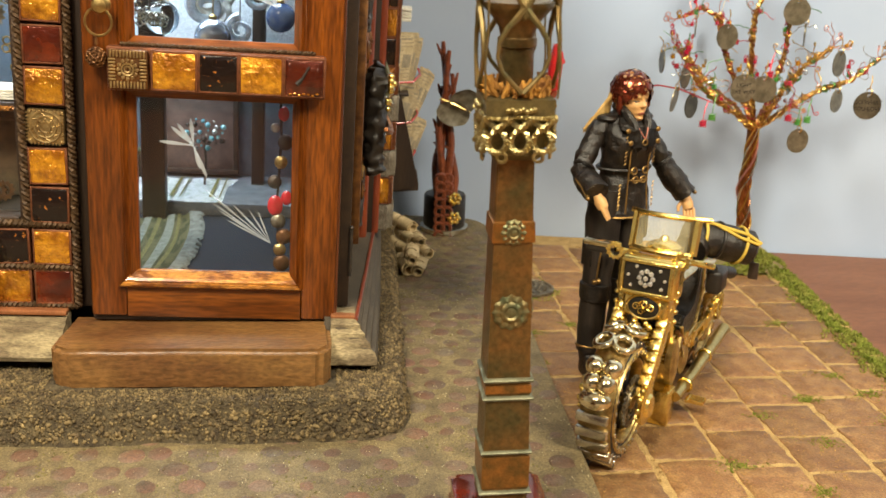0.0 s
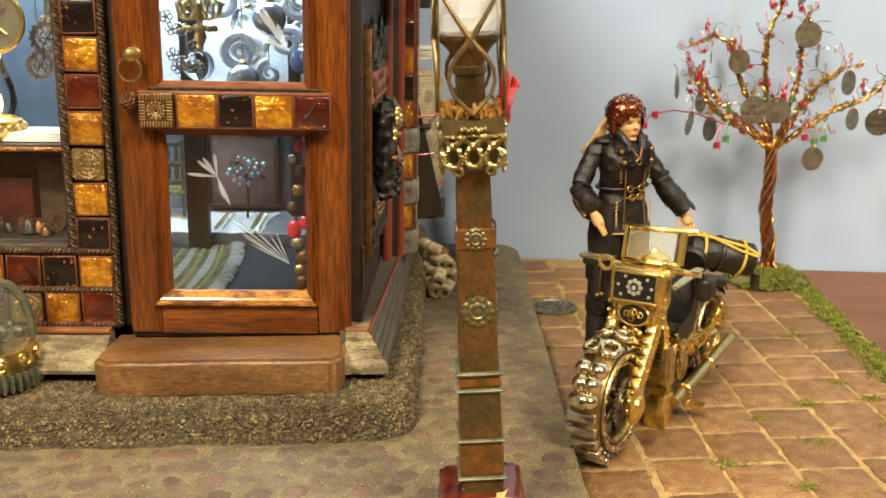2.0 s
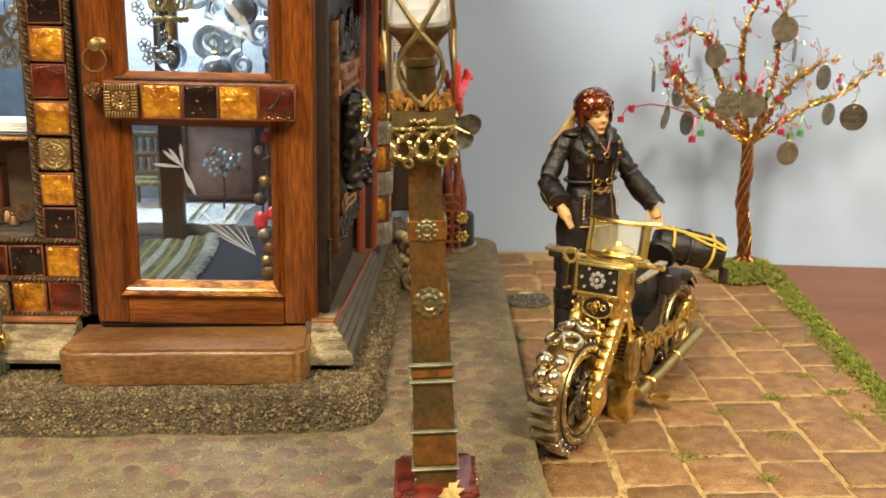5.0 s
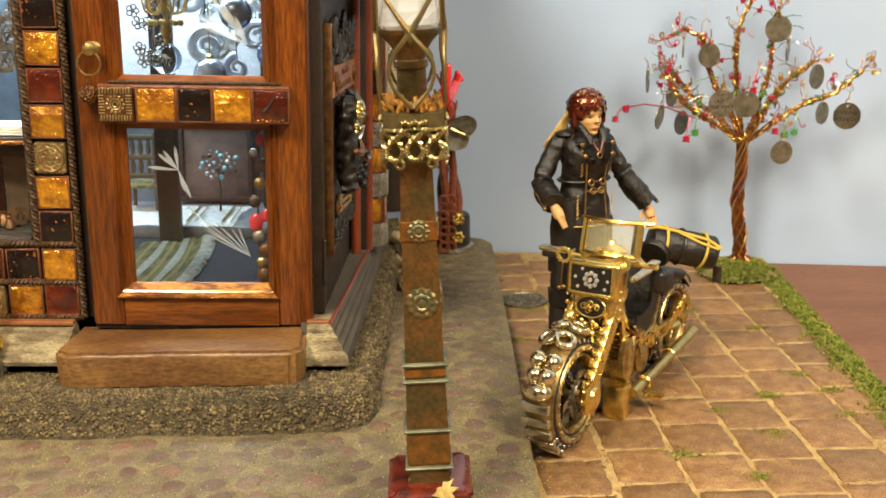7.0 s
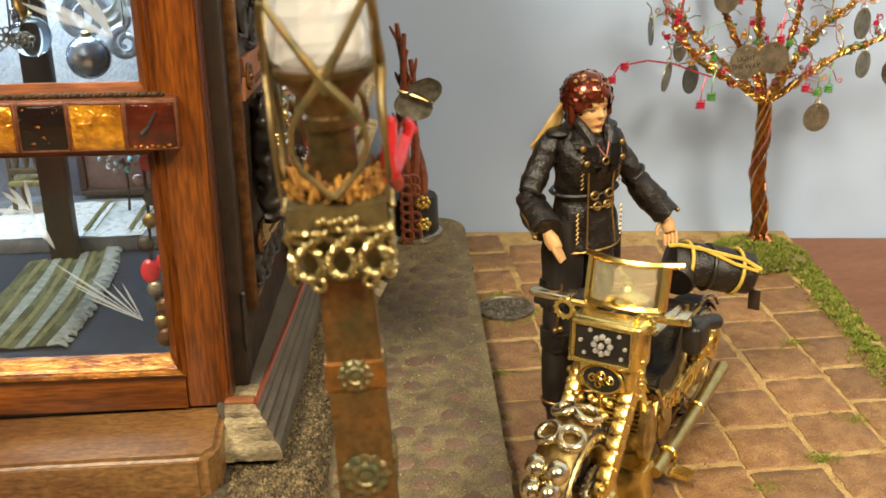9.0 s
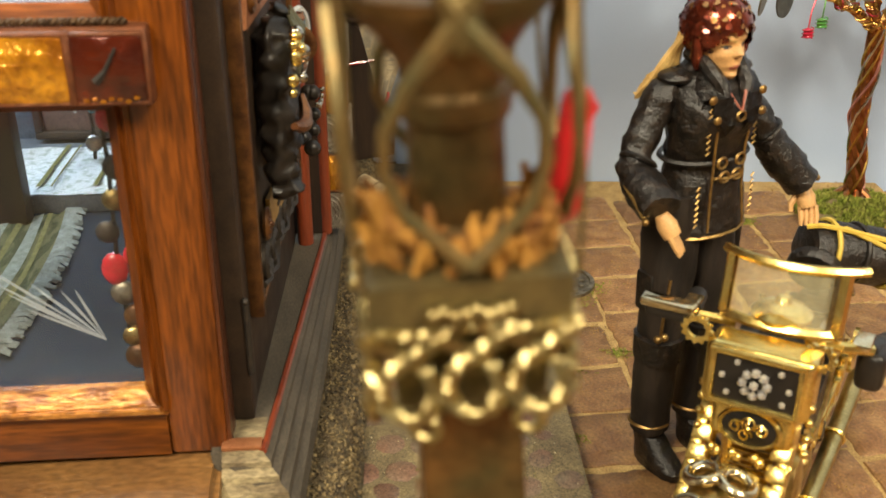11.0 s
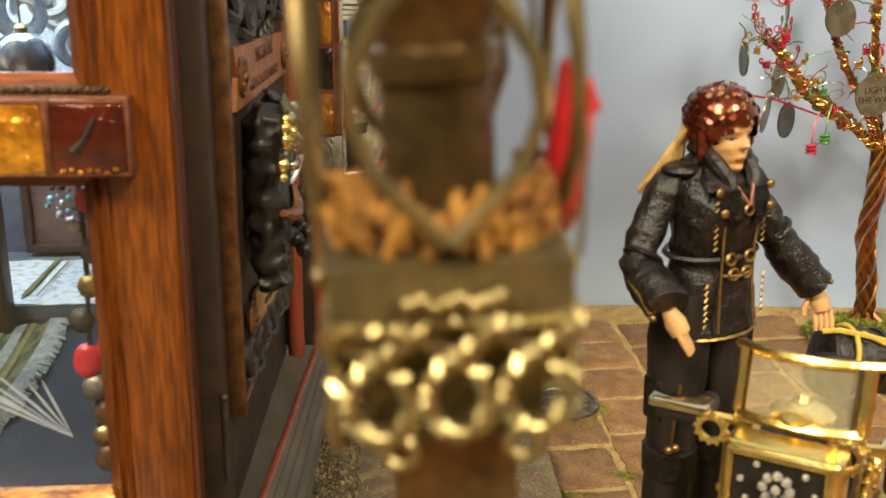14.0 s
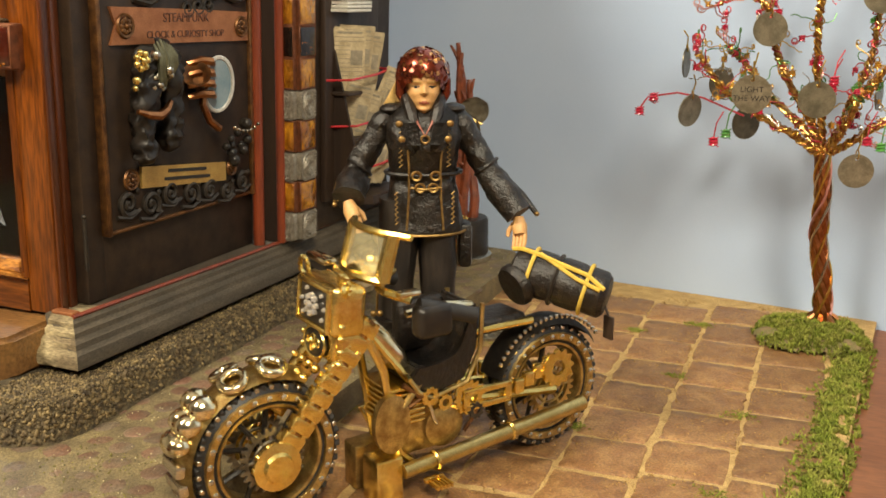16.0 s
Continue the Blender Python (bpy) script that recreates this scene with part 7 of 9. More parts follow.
# pouch and hanging cord on the hip
d_add(box(bm, (-0.0190, 0.001, 0.0720), (0.0045, 0.0085, 0.0150), 0.0012), M_LEATHER)
bough([(-0.0185, -0.009, 0.0800), (-0.0205, -0.0095, 0.0700), (-0.0210, -0.0090, 0.0600)], 0.0006, M_GOLD, 5)
for dx in (-0.0014, 0.0014):
    d_add(ball(bm, (-0.0210 + dx, -0.0092, 0.0585), 0.0015, 8, 6), M_GOLD)
d_add(box(bm, (0.0185, 0.004, 0.086), (0.006, 0.012, 0.020), 0.002), M_LEATHER)
GLINT = mat("gold_glint_sequin", (0.90, 0.58, 0.26), (0.62, 0.26, 0.08), 0.2, metal=1.0, scale=250, fine=1500, bump=0.2)
LIP = mat("brown_red_lip_paint", (0.34, 0.10, 0.06), (0.28, 0.08, 0.05), 0.4, bump=0)
HELMET = mat("red_copper_sequin", (0.24, 0.038, 0.014), (0.10, 0.020, 0.010), 0.16, metal=0.75, scale=250, fine=1500, bump=0.3, coat=0.5)
HAIR = mat("dark_blond_hair", (0.60, 0.40, 0.14), (0.40, 0.24, 0.07), 0.45, scale=250, fine=2500, bump=0.5, stretch=(1, 1, 0.15))
TROUSER = mat("black_ribbed_cloth", (0.009, 0.007, 0.006), (0.024, 0.016, 0.011), 0.42, scale=220, fine=2200, bump=0.6, depth=0.0005, stretch=(1, 1, 0.25))
COATGOLD = mat("dull_gold_trim", (0.42, 0.27, 0.09), (0.24, 0.14, 0.05), 0.35, metal=0.9, scale=300, fine=2500, bump=0.3)
solid("doll", bm, [LEATHER, SKIN, HELMET, HAIR, COATGOLD, TROUSER, GLINT, LIP], "doll in a black leather coat and red sequin cap", "doll", at=AT_DOLL)

# ---- wire tree with engraved discs ----
tree = thing("wire_tree", pose(0.334, 0.702, 0.008), "twisted copper wire tree hung with discs and beads", "tree")
MIXWIRE = mat("copper_and_gold_wire", (0.36, 0.19, 0.07), (0.62, 0.44, 0.14), 0.24, metal=1.0, scale=420, fine=3000, bump=0.2, mix=(0.47, 0.53))
GOLDWIRE = mat("gold_wire", (0.70, 0.46, 0.12), (0.55, 0.32, 0.07), 0.25, metal=1.0, scale=300, fine=3000, bump=0.1)
REDWIRE = mat("pink_red_wire", (0.55, 0.06, 0.09), (0.42, 0.04, 0.05), 0.3, metal=0.6, scale=300, fine=3000, bump=0.1)
PINKWIRE = mat("pale_pink_wire", (0.70, 0.36, 0.32), (0.55, 0.25, 0.22), 0.3, metal=0.7, scale=300, fine=3000, bump=0.1)
GREENWIRE = mat("green_wire", (0.10, 0.26, 0.07), (0.07, 0.18, 0.05), 0.3, metal=0.6, scale=300, fine=3000, bump=0.1)
# wide tone spread between discs stands in for more and less lit ones
DISC = mat("engraved_pewter_disc", (0.235, 0.21, 0.15), (0.13, 0.115, 0.08), 0.30, metal=0.75, scale=160, fine=2200, bump=0.3, vary=0.45)
rt = random.Random(5)


def bundle(name, pts, r0, r1, strands, twist, material, parent=None, label=""):
    """Several wires twisted about a curved line."""
    pts = [Vector(p) for p in pts]
    fine = []
    for i in range(len(pts) - 1):
        for k in range(8):
            fine.append(pts[i].lerp(pts[i + 1], k / 8))
    fine.append(pts[-1])
    for _ in range(3):
        fine = [fine[0]] + [(fine[i - 1] + fine[i] * 2 + fine[i + 1]) / 4 for i in range(1, len(fine) - 1)] + [fine[-1]]
    n = len(fine)
    length = sum((fine[i + 1] - fine[i]).length for i in range(n - 1))
    bm = B()
    for s in range(strands):
        line, rad = [], []
        for i, p in enumerate(fine):
            d = fine[min(i + 1, n - 1)] - fine[max(i - 1, 0)]
            a, b = frame_of(d)
            f = i / (n - 1)
            r = r0 + (r1 - r0) * f
            t = 2 * math.pi * (s / strands + twist * length * f * 10)
            line.append(p + (a * math.cos(t) + b * math.sin(t)) * r * 0.62)
            rad.append(r * 0.52)
        tube(bm, line, rad, 6)
    return part(name, bm, material, parent or tree, label)


TRUNK = [(0.334, 0.702, 0.004), (0.3325, 0.701, 0.030), (0.3270, 0.698, 0.058), (0.3280, 0.694, 0.082), (0.3250, 0.690, 0.108)]
trunk = bundle("trunk", TRUNK, 0.0050, 0.0038, 6, 1.4, COPPERWIRE, None, "thick trunk of twisted copper wires")
for k, m_ in enumerate((GOLDWIRE, SILVER, GOLDWIRE, PINKWIRE, SILVER)):
    bm = B()
    pts = []
    for i in range(60):
        f = i / 59
        z = 0.006 + 0.098 * f
        j = min(int(f * 4), 3)
        p = Vector(TRUNK[j]).lerp(Vector(TRUNK[j + 1]), f * 4 - j)
        t = f * (11 - k) + k * 1.7
        r = 0.0054 - 0.0010 * f
        pts.append(p + Vector((math.cos(t) * r, math.sin(t) * r, 0)))
    tube(bm, pts, 0.0008, 5)
    part("binding_wire", bm, m_, trunk)
for k in range(7):
    t = k * 0.9
    bm = B()
    a = Vector((0.334, 0.702, 0.012))
    tube(bm, [a + Vector((math.cos(t) * 0.004, math.sin(t) * 0.004, 0)), a + Vector((math.cos(t) * 0.008, math.sin(t) * 0.008, -0.003)), a + Vector((math.cos(t) * 0.012, math.sin(t) * 0.012, -0.006))], 0.0016, 6)
    part("root", bm, COPPERWIRE, trunk)
FORK = Vector((0.325, 0.690, 0.106))
# tips of the limbs
BOUGHS = [
    [(0.310, 0.684, 0.118), (0.285, 0.676, 0.132), (0.270, 0.670, 0.144), (0.257, 0.666, 0.162)],
    [(0.312, 0.700, 0.122), (0.290, 0.708, 0.140), (0.279, 0.712, 0.154), (0.268, 0.714, 0.164)],
    [(0.318, 0.690, 0.125), (0.303, 0.688, 0.148), (0.295, 0.690, 0.167), (0.290, 0.692, 0.188), (0.276, 0.693, 0.195), (0.262, 0.692, 0.188)],
    [(0.3225, 0.692, 0.130), (0.3185, 0.692, 0.150), (0.3165, 0.692, 0.180), (0.318, 0.692, 0.198), (0.326, 0.691, 0.216), (0.330, 0.690, 0.238)],
    [(0.334, 0.686, 0.120), (0.341, 0.680, 0.140), (0.354, 0.676, 0.158), (0.369, 0.672, 0.170)],
    [(0.333, 0.690, 0.122), (0.338, 0.694, 0.139), (0.346, 0.697, 0.161), (0.347, 0.698, 0.187), (0.350, 0.700, 0.206)],
    [(0.338, 0.690, 0.114), (0.356, 0.688, 0.128), (0.372, 0.686, 0.138), (0.392, 0.682, 0.145), (0.411, 0.678, 0.163)],
]
ends = []
for bough_pts in BOUGHS:
    bundle("branch", [FORK] + bough_pts, 0.0021, 0.0009, 4, 2.2, MIXWIRE, None, "branch of twisted copper and gold wire")
    ends.append([FORK] + [Vector(p) for p in bough_pts])
    for k, m_ in enumerate((GOLDWIRE, REDWIRE if rt.random() < 0.4 else GOLDWIRE, COPPERWIRE)):
        line, n = ends[-1], 22 * len(bough_pts)
        pts = []
        for i in range(n + 1):
            f = i / n * (len(line) - 1)
            j = min(int(f), len(line) - 2)
            p = line[j].lerp(line[j + 1], f - j)
            a, b = frame_of(line[j + 1] - line[j])
            t, r = i * (0.62 + 0.11 * k) + 2 * k, 0.0022 - 0.0011 * i / n + rt.uniform(-0.0003, 0.0007)
            pts.append(p + (a * math.cos(t) + b * math.sin(t)) * r)
        bm = B()
        tube(bm, pts, 0.00048, 5)
        part("binding_wire", bm, m_, tree)


def bead(bm, c, r):
    """A small barrel bead wound round with a few turns of wire."""
    lathe(bm, [(r * 0.35, -r), (r * 0.8, -r * 0.7), (r * 0.9, 0), (r * 0.8, r * 0.7), (r * 0.35, r)], c, 8)
    n = 26
    tube(bm, [Vector(c) + Vector((r * 1.02 * math.cos(k * 0.75), r * 1.02 * math.sin(k * 0.75), r * (2 * k / n - 1))) for k in range(n + 1)], r * 0.16, 4)


BEADS = {"red": mat("red_glass_bead", (0.55, 0.02, 0.06), (0.40, 0.015, 0.04), 0.1, scale=500, fine=3000, bump=0.2, coat=1.0), "gold": mat("amber_glass_bead", (0.62, 0.33, 0.03), (0.5, 0.22, 0.02), 0.1, metal=0.3, scale=500, fine=3000, bump=0.2, coat=1.0), "green": mat("green_glass_bead", (0.10, 0.36, 0.08), (0.08, 0.28, 0.05), 0.1, scale=500, fine=3000, bump=0.2, coat=1.0)}
WIRES = {"red": REDWIRE, "gold": GOLDWIRE, "green": GREENWIRE}


WIRES["silver"] = SILVER
WIRES["pink"] = PINKWIRE


def twig(start, out, colour, length, curl, beads=True):
    """A thin coloured wire that wanders off its limb and ends in a curl, with or without a wound bead."""
    d = Vector(out).normalized()
    pts = [start]
    n = 9
    for k in range(n):
        d = (d + Vector((rt.uniform(-0.55, 0.55), rt.uniform(-0.45, 0.45), rt.uniform(-0.5, 0.55)))).normalized()
        pts.append(pts[-1] + d * length / n)
    a, b = frame_of(d)
    sp = spiral(pts[-1] + b * curl, curl, curl * 0.45, rt.uniform(0.8, 1.6), -b, d, 14)
    bm = B()
    tube(bm, pts + sp[1:], 0.00036, 5)
    w = part("twig", bm, WIRES[colour], tree)
    if beads and colour in BEADS:
        bm = B()
        bead(bm, pts[-3], rt.uniform(0.0012, 0.0020))
        part("bead", bm, BEADS[colour], w)


for line in ends:
    for k in range(15):
        i = rt.randrange(1, len(line) - 1)
        p = line[i].lerp(line[i + 1], rt.random())
        out = Vector((rt.uniform(-1, 1), rt.uniform(-0.8, 0.6), rt.uniform(-0.5, 0.95)))
        twig(p, out, rt.choice(("red", "gold", "gold", "silver", "green", "gold", "red", "pink")), rt.uniform(0.006, 0.018), rt.uniform(0.0012, 0.0024), rt.random() < 0.6)
    for k in range(5):
        out = (line[-1] - line[-2]).normalized() + Vector((rt.uniform(-0.7, 0.7), rt.uniform(-0.6, 0.6), rt.uniform(-0.5, 0.6)))
        twig(line[-1], out, rt.choice(("red", "pink", "gold", "red")), rt.uniform(0.008, 0.017), 0.0022, k < 2)
    # knots of wound wire along the limb
    for k in range(16):
        i = rt.randrange(1, len(line) - 1)
        p = line[i].lerp(line[i + 1], rt.random())
        bm = B()
        for _ in range(3):
            torus(bm, p + Vector((rt.uniform(-0.0014, 0.0014), rt.uniform(-0.001, 0.001), rt.uniform(-0.0014, 0.0014))), rt.uniform(0.0014, 0.0028), 0.00042, (rt.uniform(-1, 1), rt.uniform(-1, 1), rt.uniform(-1, 1)), 12, 4)
        part("wire_knot", bm, rt.choice((GOLDWIRE, GOLDWIRE, REDWIRE, COPPERWIRE, GREENWIRE, GOLDWIRE)), tree)
    # loose ends of thin wire
    for k in range(7):
        i = rt.randrange(1, len(line) - 1)
        p = line[i].lerp(line[i + 1], rt.random())
        d = Vector((rt.uniform(-1, 1), rt.uniform(-0.6, 0.6), rt.uniform(-0.3, 1))).normalized()
        pts = [p]
        for _ in range(rt.randrange(8, 14)):
            d = (d + Vector((rt.uniform(-0.7, 0.7), rt.uniform(-0.5, 0.5), rt.uniform(-0.7, 0.7)))).normalized()
            pts.append(pts[-1] + d * 0.0022)
        bm = B()
        tube(bm, pts, 0.00030, 4)
        part("twig", bm, rt.choice((GOLDWIRE, REDWIRE, GREENWIRE, PINKWIRE, SILVER)), tree)
# long low twig with hanging red bead
bm = B()
tube(bm, [(0.283, 0.671, 0.129), (0.260, 0.676, 0.1375), (0.245, 0.680, 0.1395), (0.232, 0.683, 0.1370), (0.2285, 0.6835, 0.1345), (0.2320, 0.6835, 0.1325), (0.2340, 0.6835, 0.1355), (0.2280, 0.6837, 0.1365), (0.2240, 0.6837, 0.1305)], 0.0006, 5)
low = part("twig", bm, REDWIRE, tree, "long pink wire twig")
for c in ((0.2233, 0.6837, 0.1279), (0.2310, 0.6835, 0.1362)):
    bm = B()
    bead(bm, Vector(c), 0.0026)
    part("bead", bm, BEADS["red"], low)
for c, col in (((0.2698, 0.6501, 0.1189), "red"), ((0.2760, 0.650, 0.1235), "green"), ((0.347, 0.680, 0.119), "red"), ((0.354, 0.678, 0.1165), "green"), ((0.362, 0.680, 0.118), "green"), ((0.3275, 0.678, 0.151), "red"), ((0.3268, 0.678, 0.1465), "red")):
    c = Vector(c)
    bm = B()
    tube(bm, [c + Vector((0.004, 0.004, 0.014)), c + Vector((0.001, 0.001, 0.008)), c], 0.0004, 5)
    w = part("twig", bm, WIRES[col], tree)
    bm = B()
    bead(bm, c - Vector((0, 0, 0.002)), 0.0026)
    part("bead", bm, BEADS[col], w)
# white mother of pearl flower near the top
bm = B()
for k in range(5):
    t = k * 1.2566
    ball(bm, (0.288 + 0.003 * math.cos(t), 0.680, 0.2260 + 0.003 * math.sin(t)), (0.0026, 0.0008, 0.0026), 8, 5)
tube(bm, [(0.288, 0.6805, 0.2245), (0.287, 0.684, 0.2140), (0.292, 0.688, 0.2050), (0.290, 0.692, 0.188)], 0.0004, 5)
part("pearl_flower", bm, WHITEPAPER, tree, "white pearl flower")


def disc(c, r, turn, words=(), lean=0.0, rz2=0.0):
    """An engraved round charm hanging from a small ring."""
    bm = B()
    n = 28
    hole = Vector((0, 0, r * 0.74))
    outer = [Vector((r * math.cos(2 * math.pi * k / n), 0, r * math.sin(2 * math.pi * k / n))) for k in range(n)]
    inner = [hole + Vector((r * 0.11 * math.cos(2 * math.pi * k / n), 0, r * 0.11 * math.sin(2 * math.pi * k / n))) for k in range(n)]
    rows = [[bm.verts.new(p + Vector((0, y, 0))) for p in o] for o, y in ((inner, -0.0004), (outer, -0.0004), (outer, 0.0004), (inner, 0.0004))]
    for a, b in zip(rows, rows[1:] + rows[:1]):
        for i in range(n):
            j = (i + 1) % n
            bm.faces.new((a[i], a[j], b[j], b[i]))
    m = pose(c[0], c[1], c[2], lean, rz2, turn)
    ob = new("engraved_disc", mesh_of(bm, "engraved_disc", DISC))
    ob.parent = tree
    ob.matrix_basis = LOCAL[tree].inverted() @ m
    LOCAL[ob] = m
    for k, w in enumerate(words):
        letters("engraving", w, r * 0.42, INK, ob, m @ Matrix.Translation((0, -0.00045, r * (0.22 - 0.46 * k))) @ pose(0, 0, 0, 90, 0, 0), depth=0.00005)
    bm = B()
    torus(bm, m @ Vector((0, 0, r * 0.98)), r * 0.27, 0.0004, (1, 0.3, 0), 12, 4)
    tube(bm, [m @ Vector((0, 0, r * 1.2)), m @ Vector((0.001, 0.0, r * 1.7)), m @ Vector((0.002, 0.003, r * 2.1))], 0.0004, 4)
    part("hook", bm, GOLDWIRE, ob)


disc((0.2926, 0.680, 0.1755), 0.0092, 16)
disc((0.2890, 0.632, 0.1448), 0.0098, 8, ("LIGHT", "THE WAY"))
disc((0.3198, 0.669, 0.1395), 0.0098, -10)
disc((0.3422, 0.650, 0.1056), 0.0088, 10)
disc((0.3830, 0.636, 0.1340), 0.0098, -6, ("DO WHAT", "YOU LOVE"))
disc((0.3830, 0.680, 0.1305), 0.0086, 36)
disc((0.3613, 0.643, 0.1620), 0.0090, 36)
disc((0.3477, 0.690, 0.1940), 0.0100, -6)
disc((0.2540, 0.669, 0.1310), 0.0092, 58, (), 8)
disc((0.2815, 0.708, 0.1207), 0.0096, 42, (), 0)
disc((0.2480, 0.687, 0.1560), 0.0085, 84)
disc((0.2850, 0.726, 0.1790), 0.0085, 72)
disc((0.2680, 0.690, 0.1450), 0.0090, 48)
disc((0.3510, 0.695, 0.1410), 0.0085, 76)
disc((0.3570, 0.692, 0.1780), 0.0088, 62)
disc((0.3100, 0.690, 0.2370), 0.0098, 6)
disc((0.3350, 0.675, 0.2270), 0.0095, 45)

# ---- coral sculpture on its stand ----
SC = (0.0972, 0.7330)
sculpture = thing("branch_sculpture", pose(SC[0], SC[1], 0.0145), "red brown carved branch sculpture on a black drum stand", "sculpture")
bm = B()
lathe(bm, [(0.0180, 0.0138), (0.0192, 0.0146), (0.0192, 0.0180), (0.0170, 0.0192)], (SC[0], SC[1], 0), 28)
part("tray", bm, SILVER, sculpture, "round pewter tray")
bm = B()
lathe(bm, [(0.0165, 0.0170), (0.0168, 0.0185), (0.0166, 0.0425), (0.0155, 0.0440), (0.0060, 0.0445)], (SC[0], SC[1], 0), 24)
part("drum", bm, BLACK, sculpture, "black drum base")
BRANCH = mat("red_brown_carved_branch", (0.22, 0.055, 0.020), (0.12, 0.030, 0.013), 0.3, scale=220, fine=1800, bump=0.7, depth=0.0006, coat=0.4)
rb = random.Random(9)
for k, (dx, dy, lean, top) in enumerate(((-0.006, -0.004, 0.0, 0.150), (-0.002, 0.002, -0.002, 0.162), (0.003, -0.003, -0.004, 0.156), (0.006, 0.001, -0.003, 0.138), (-0.007, 0.003, 0.002, 0.128))):
    pts = []
    for i in range(11):
        f = i / 10
        pts.append((SC[0] + dx * (1 - 0.35 * f) + lean * f + 0.0022 * math.sin(f * 9 + k * 2), SC[1] + dy + 0.0016 * math.cos(f * 8 + k), 0.036 + (top - 0.036) * f))
    bm = B()
    tube(bm, pts, [0.0036 - 0.0021 * (i / 10) + 0.0005 * rb.random() for i in range(11)], 8)
    for i in (3, 5, 7, 9):
        p = Vector(pts[i])
        tube(bm, [p, p + Vector((rb.uniform(-0.004, 0.004), rb.uniform(-0.003, 0.003), 0.006)), p + Vector((rb.uniform(-0.006, 0.006), rb.uniform(-0.003, 0.003), 0.011))], [0.0017, 0.0013, 0.0007], 6)
    part("branch", bm, BRANCH, sculpture)
bm = B()
for i in range(8):
    z = 0.014 + 0.0065 * i
    for s in (-1, 1):
        torus(bm, (SC[0] - 0.003 + s * 0.0028, SC[1] - 0.0172 + 0.00012 * i, z), 0.0036, 0.0014, (0.1, 1, 0.1), 12, 6)
part("lattice", bm, BRANCH, sculpture, "pierced red brown lattice", kind="stuff")
bm = B()
for cz, n in ((0.0285, 6), (0.0440, 7)):
    for k in range(n):
        t = k * 6.283 / n
        ball(bm, (SC[0] + 0.0055 + 0.0036 * math.cos(t), SC[1] - 0.0185, cz + 0.0036 * math.sin(t)), 0.0020, 7, 5)
    ball(bm, (SC[0] + 0.0055, SC[1] - 0.0197, cz), 0.0016, 7, 5)
part("gilt_flower", bm, GOLD, sculpture, "pale gilt flower beads", kind="stuff")
SHELL = mat("grey_shell", (0.40, 0.36, 0.27), (0.22, 0.185, 0.13), 0.35, scale=200, fine=1500, bump=0.6)
for c, s, ry, rz in (((SC[0] + 0.002, SC[1] - 0.010, 0.1105), 0.0135, 20, 10), ((SC[0] + 0.0105, SC[1] - 0.008, 0.1190), 0.0125, -30, -15)):
    bm = B()
    rings = []
    for i in range(5):
        f = i / 4
        rings.append([Vector((f * s * math.cos(t), -0.004 * f * f + 0.0006 * math.cos(t * 7) * f, f * s * 0.75 * math.sin(t))) for t in [2 * math.pi * k / 22 for k in range(22)]])
    vs = [[bm.verts.new(p + Vector((1e-5 * k, 0, 0))) for k, p in enumerate(r_)] for r_ in rings[1:]]
    mid = bm.verts.new((0, 0, 0))
    for k in range(22):
        bm.faces.new((mid, vs[0][k], vs[0][(k + 1) % 22]))
    for a, b in zip(vs, vs[1:]):
        for k in range(22):
            bm.faces.new((a[k], a[(k + 1) % 22], b[(k + 1) % 22], b[k]))
    bmesh.ops.solidify(bm, geom=list(bm.faces), thickness=0.0006)
    bmesh.ops.transform(bm, matrix=pose(c[0], c[1], c[2], 15, ry, rz), verts=bm.verts)
    part("shell", bm, SHELL, sculpture, "grey ribbed shell leaf")
bm = B()
tube(bm, [(SC[0] - 0.008, SC[1] - 0.012, 0.1205), (SC[0] + 0.002, SC[1] - 0.014, 0.1170), (SC[0] + 0.016, SC[1] - 0.011, 0.1100)], [0.0008, 0.0014, 0.0007], 6)
part("stem", bm, OLDGOLD, sculpture)

# ---- paper scrolls on the pavement ----
PARCHMENT = mat("pale_parchment", (0.66, 0.53, 0.31), (0.44, 0.33, 0.18), 0.8, scale=140, fine=1500, bump=0.4, vary=0.12)
def scroll(at, length, r, label="rolled parchment scroll lying in a heap"):
    """A sheet rolled into a hollow tube with a loose edge."""
    ob = thing("paper_scroll", at, label, "scroll", "heap of scrolls")
    bm = B()
    lathe(bm, [(r, -length / 2), (r * 1.02, -length / 4), (r, 0), (r * 1.02, length / 4), (r, length / 2), (r * 0.90, length / 2), (r * 0.90, -length / 2)], (0, 0, 0), 22, "y", ring=True)
    lathe(bm, [(r * 0.72, -length / 2 - 0.0004), (r * 0.72, length / 2 - 0.001), (r * 0.62, length / 2 - 0.001), (r * 0.62, -length / 2 - 0.0004)], (0.0006, 0, -r * 0.14), 18, "y", ring=True)
    box(bm, (r * 0.55, 0, r * 0.93), (r * 0.9, length, 0.0003), 0.0, Matrix.Rotation(0.5, 4, "Y"))
    part("sheet", bm, PARCHMENT, ob, here=True)
    bm = B()
    torus(bm, (0, 0, 0), r * 1.04, 0.0005, (0, 1, 0), 18, 4)
    part("tie", bm, mat("twine", (0.32, 0.24, 0.13), None, 0.8, bump=0.2), ob, here=True)
    return ob


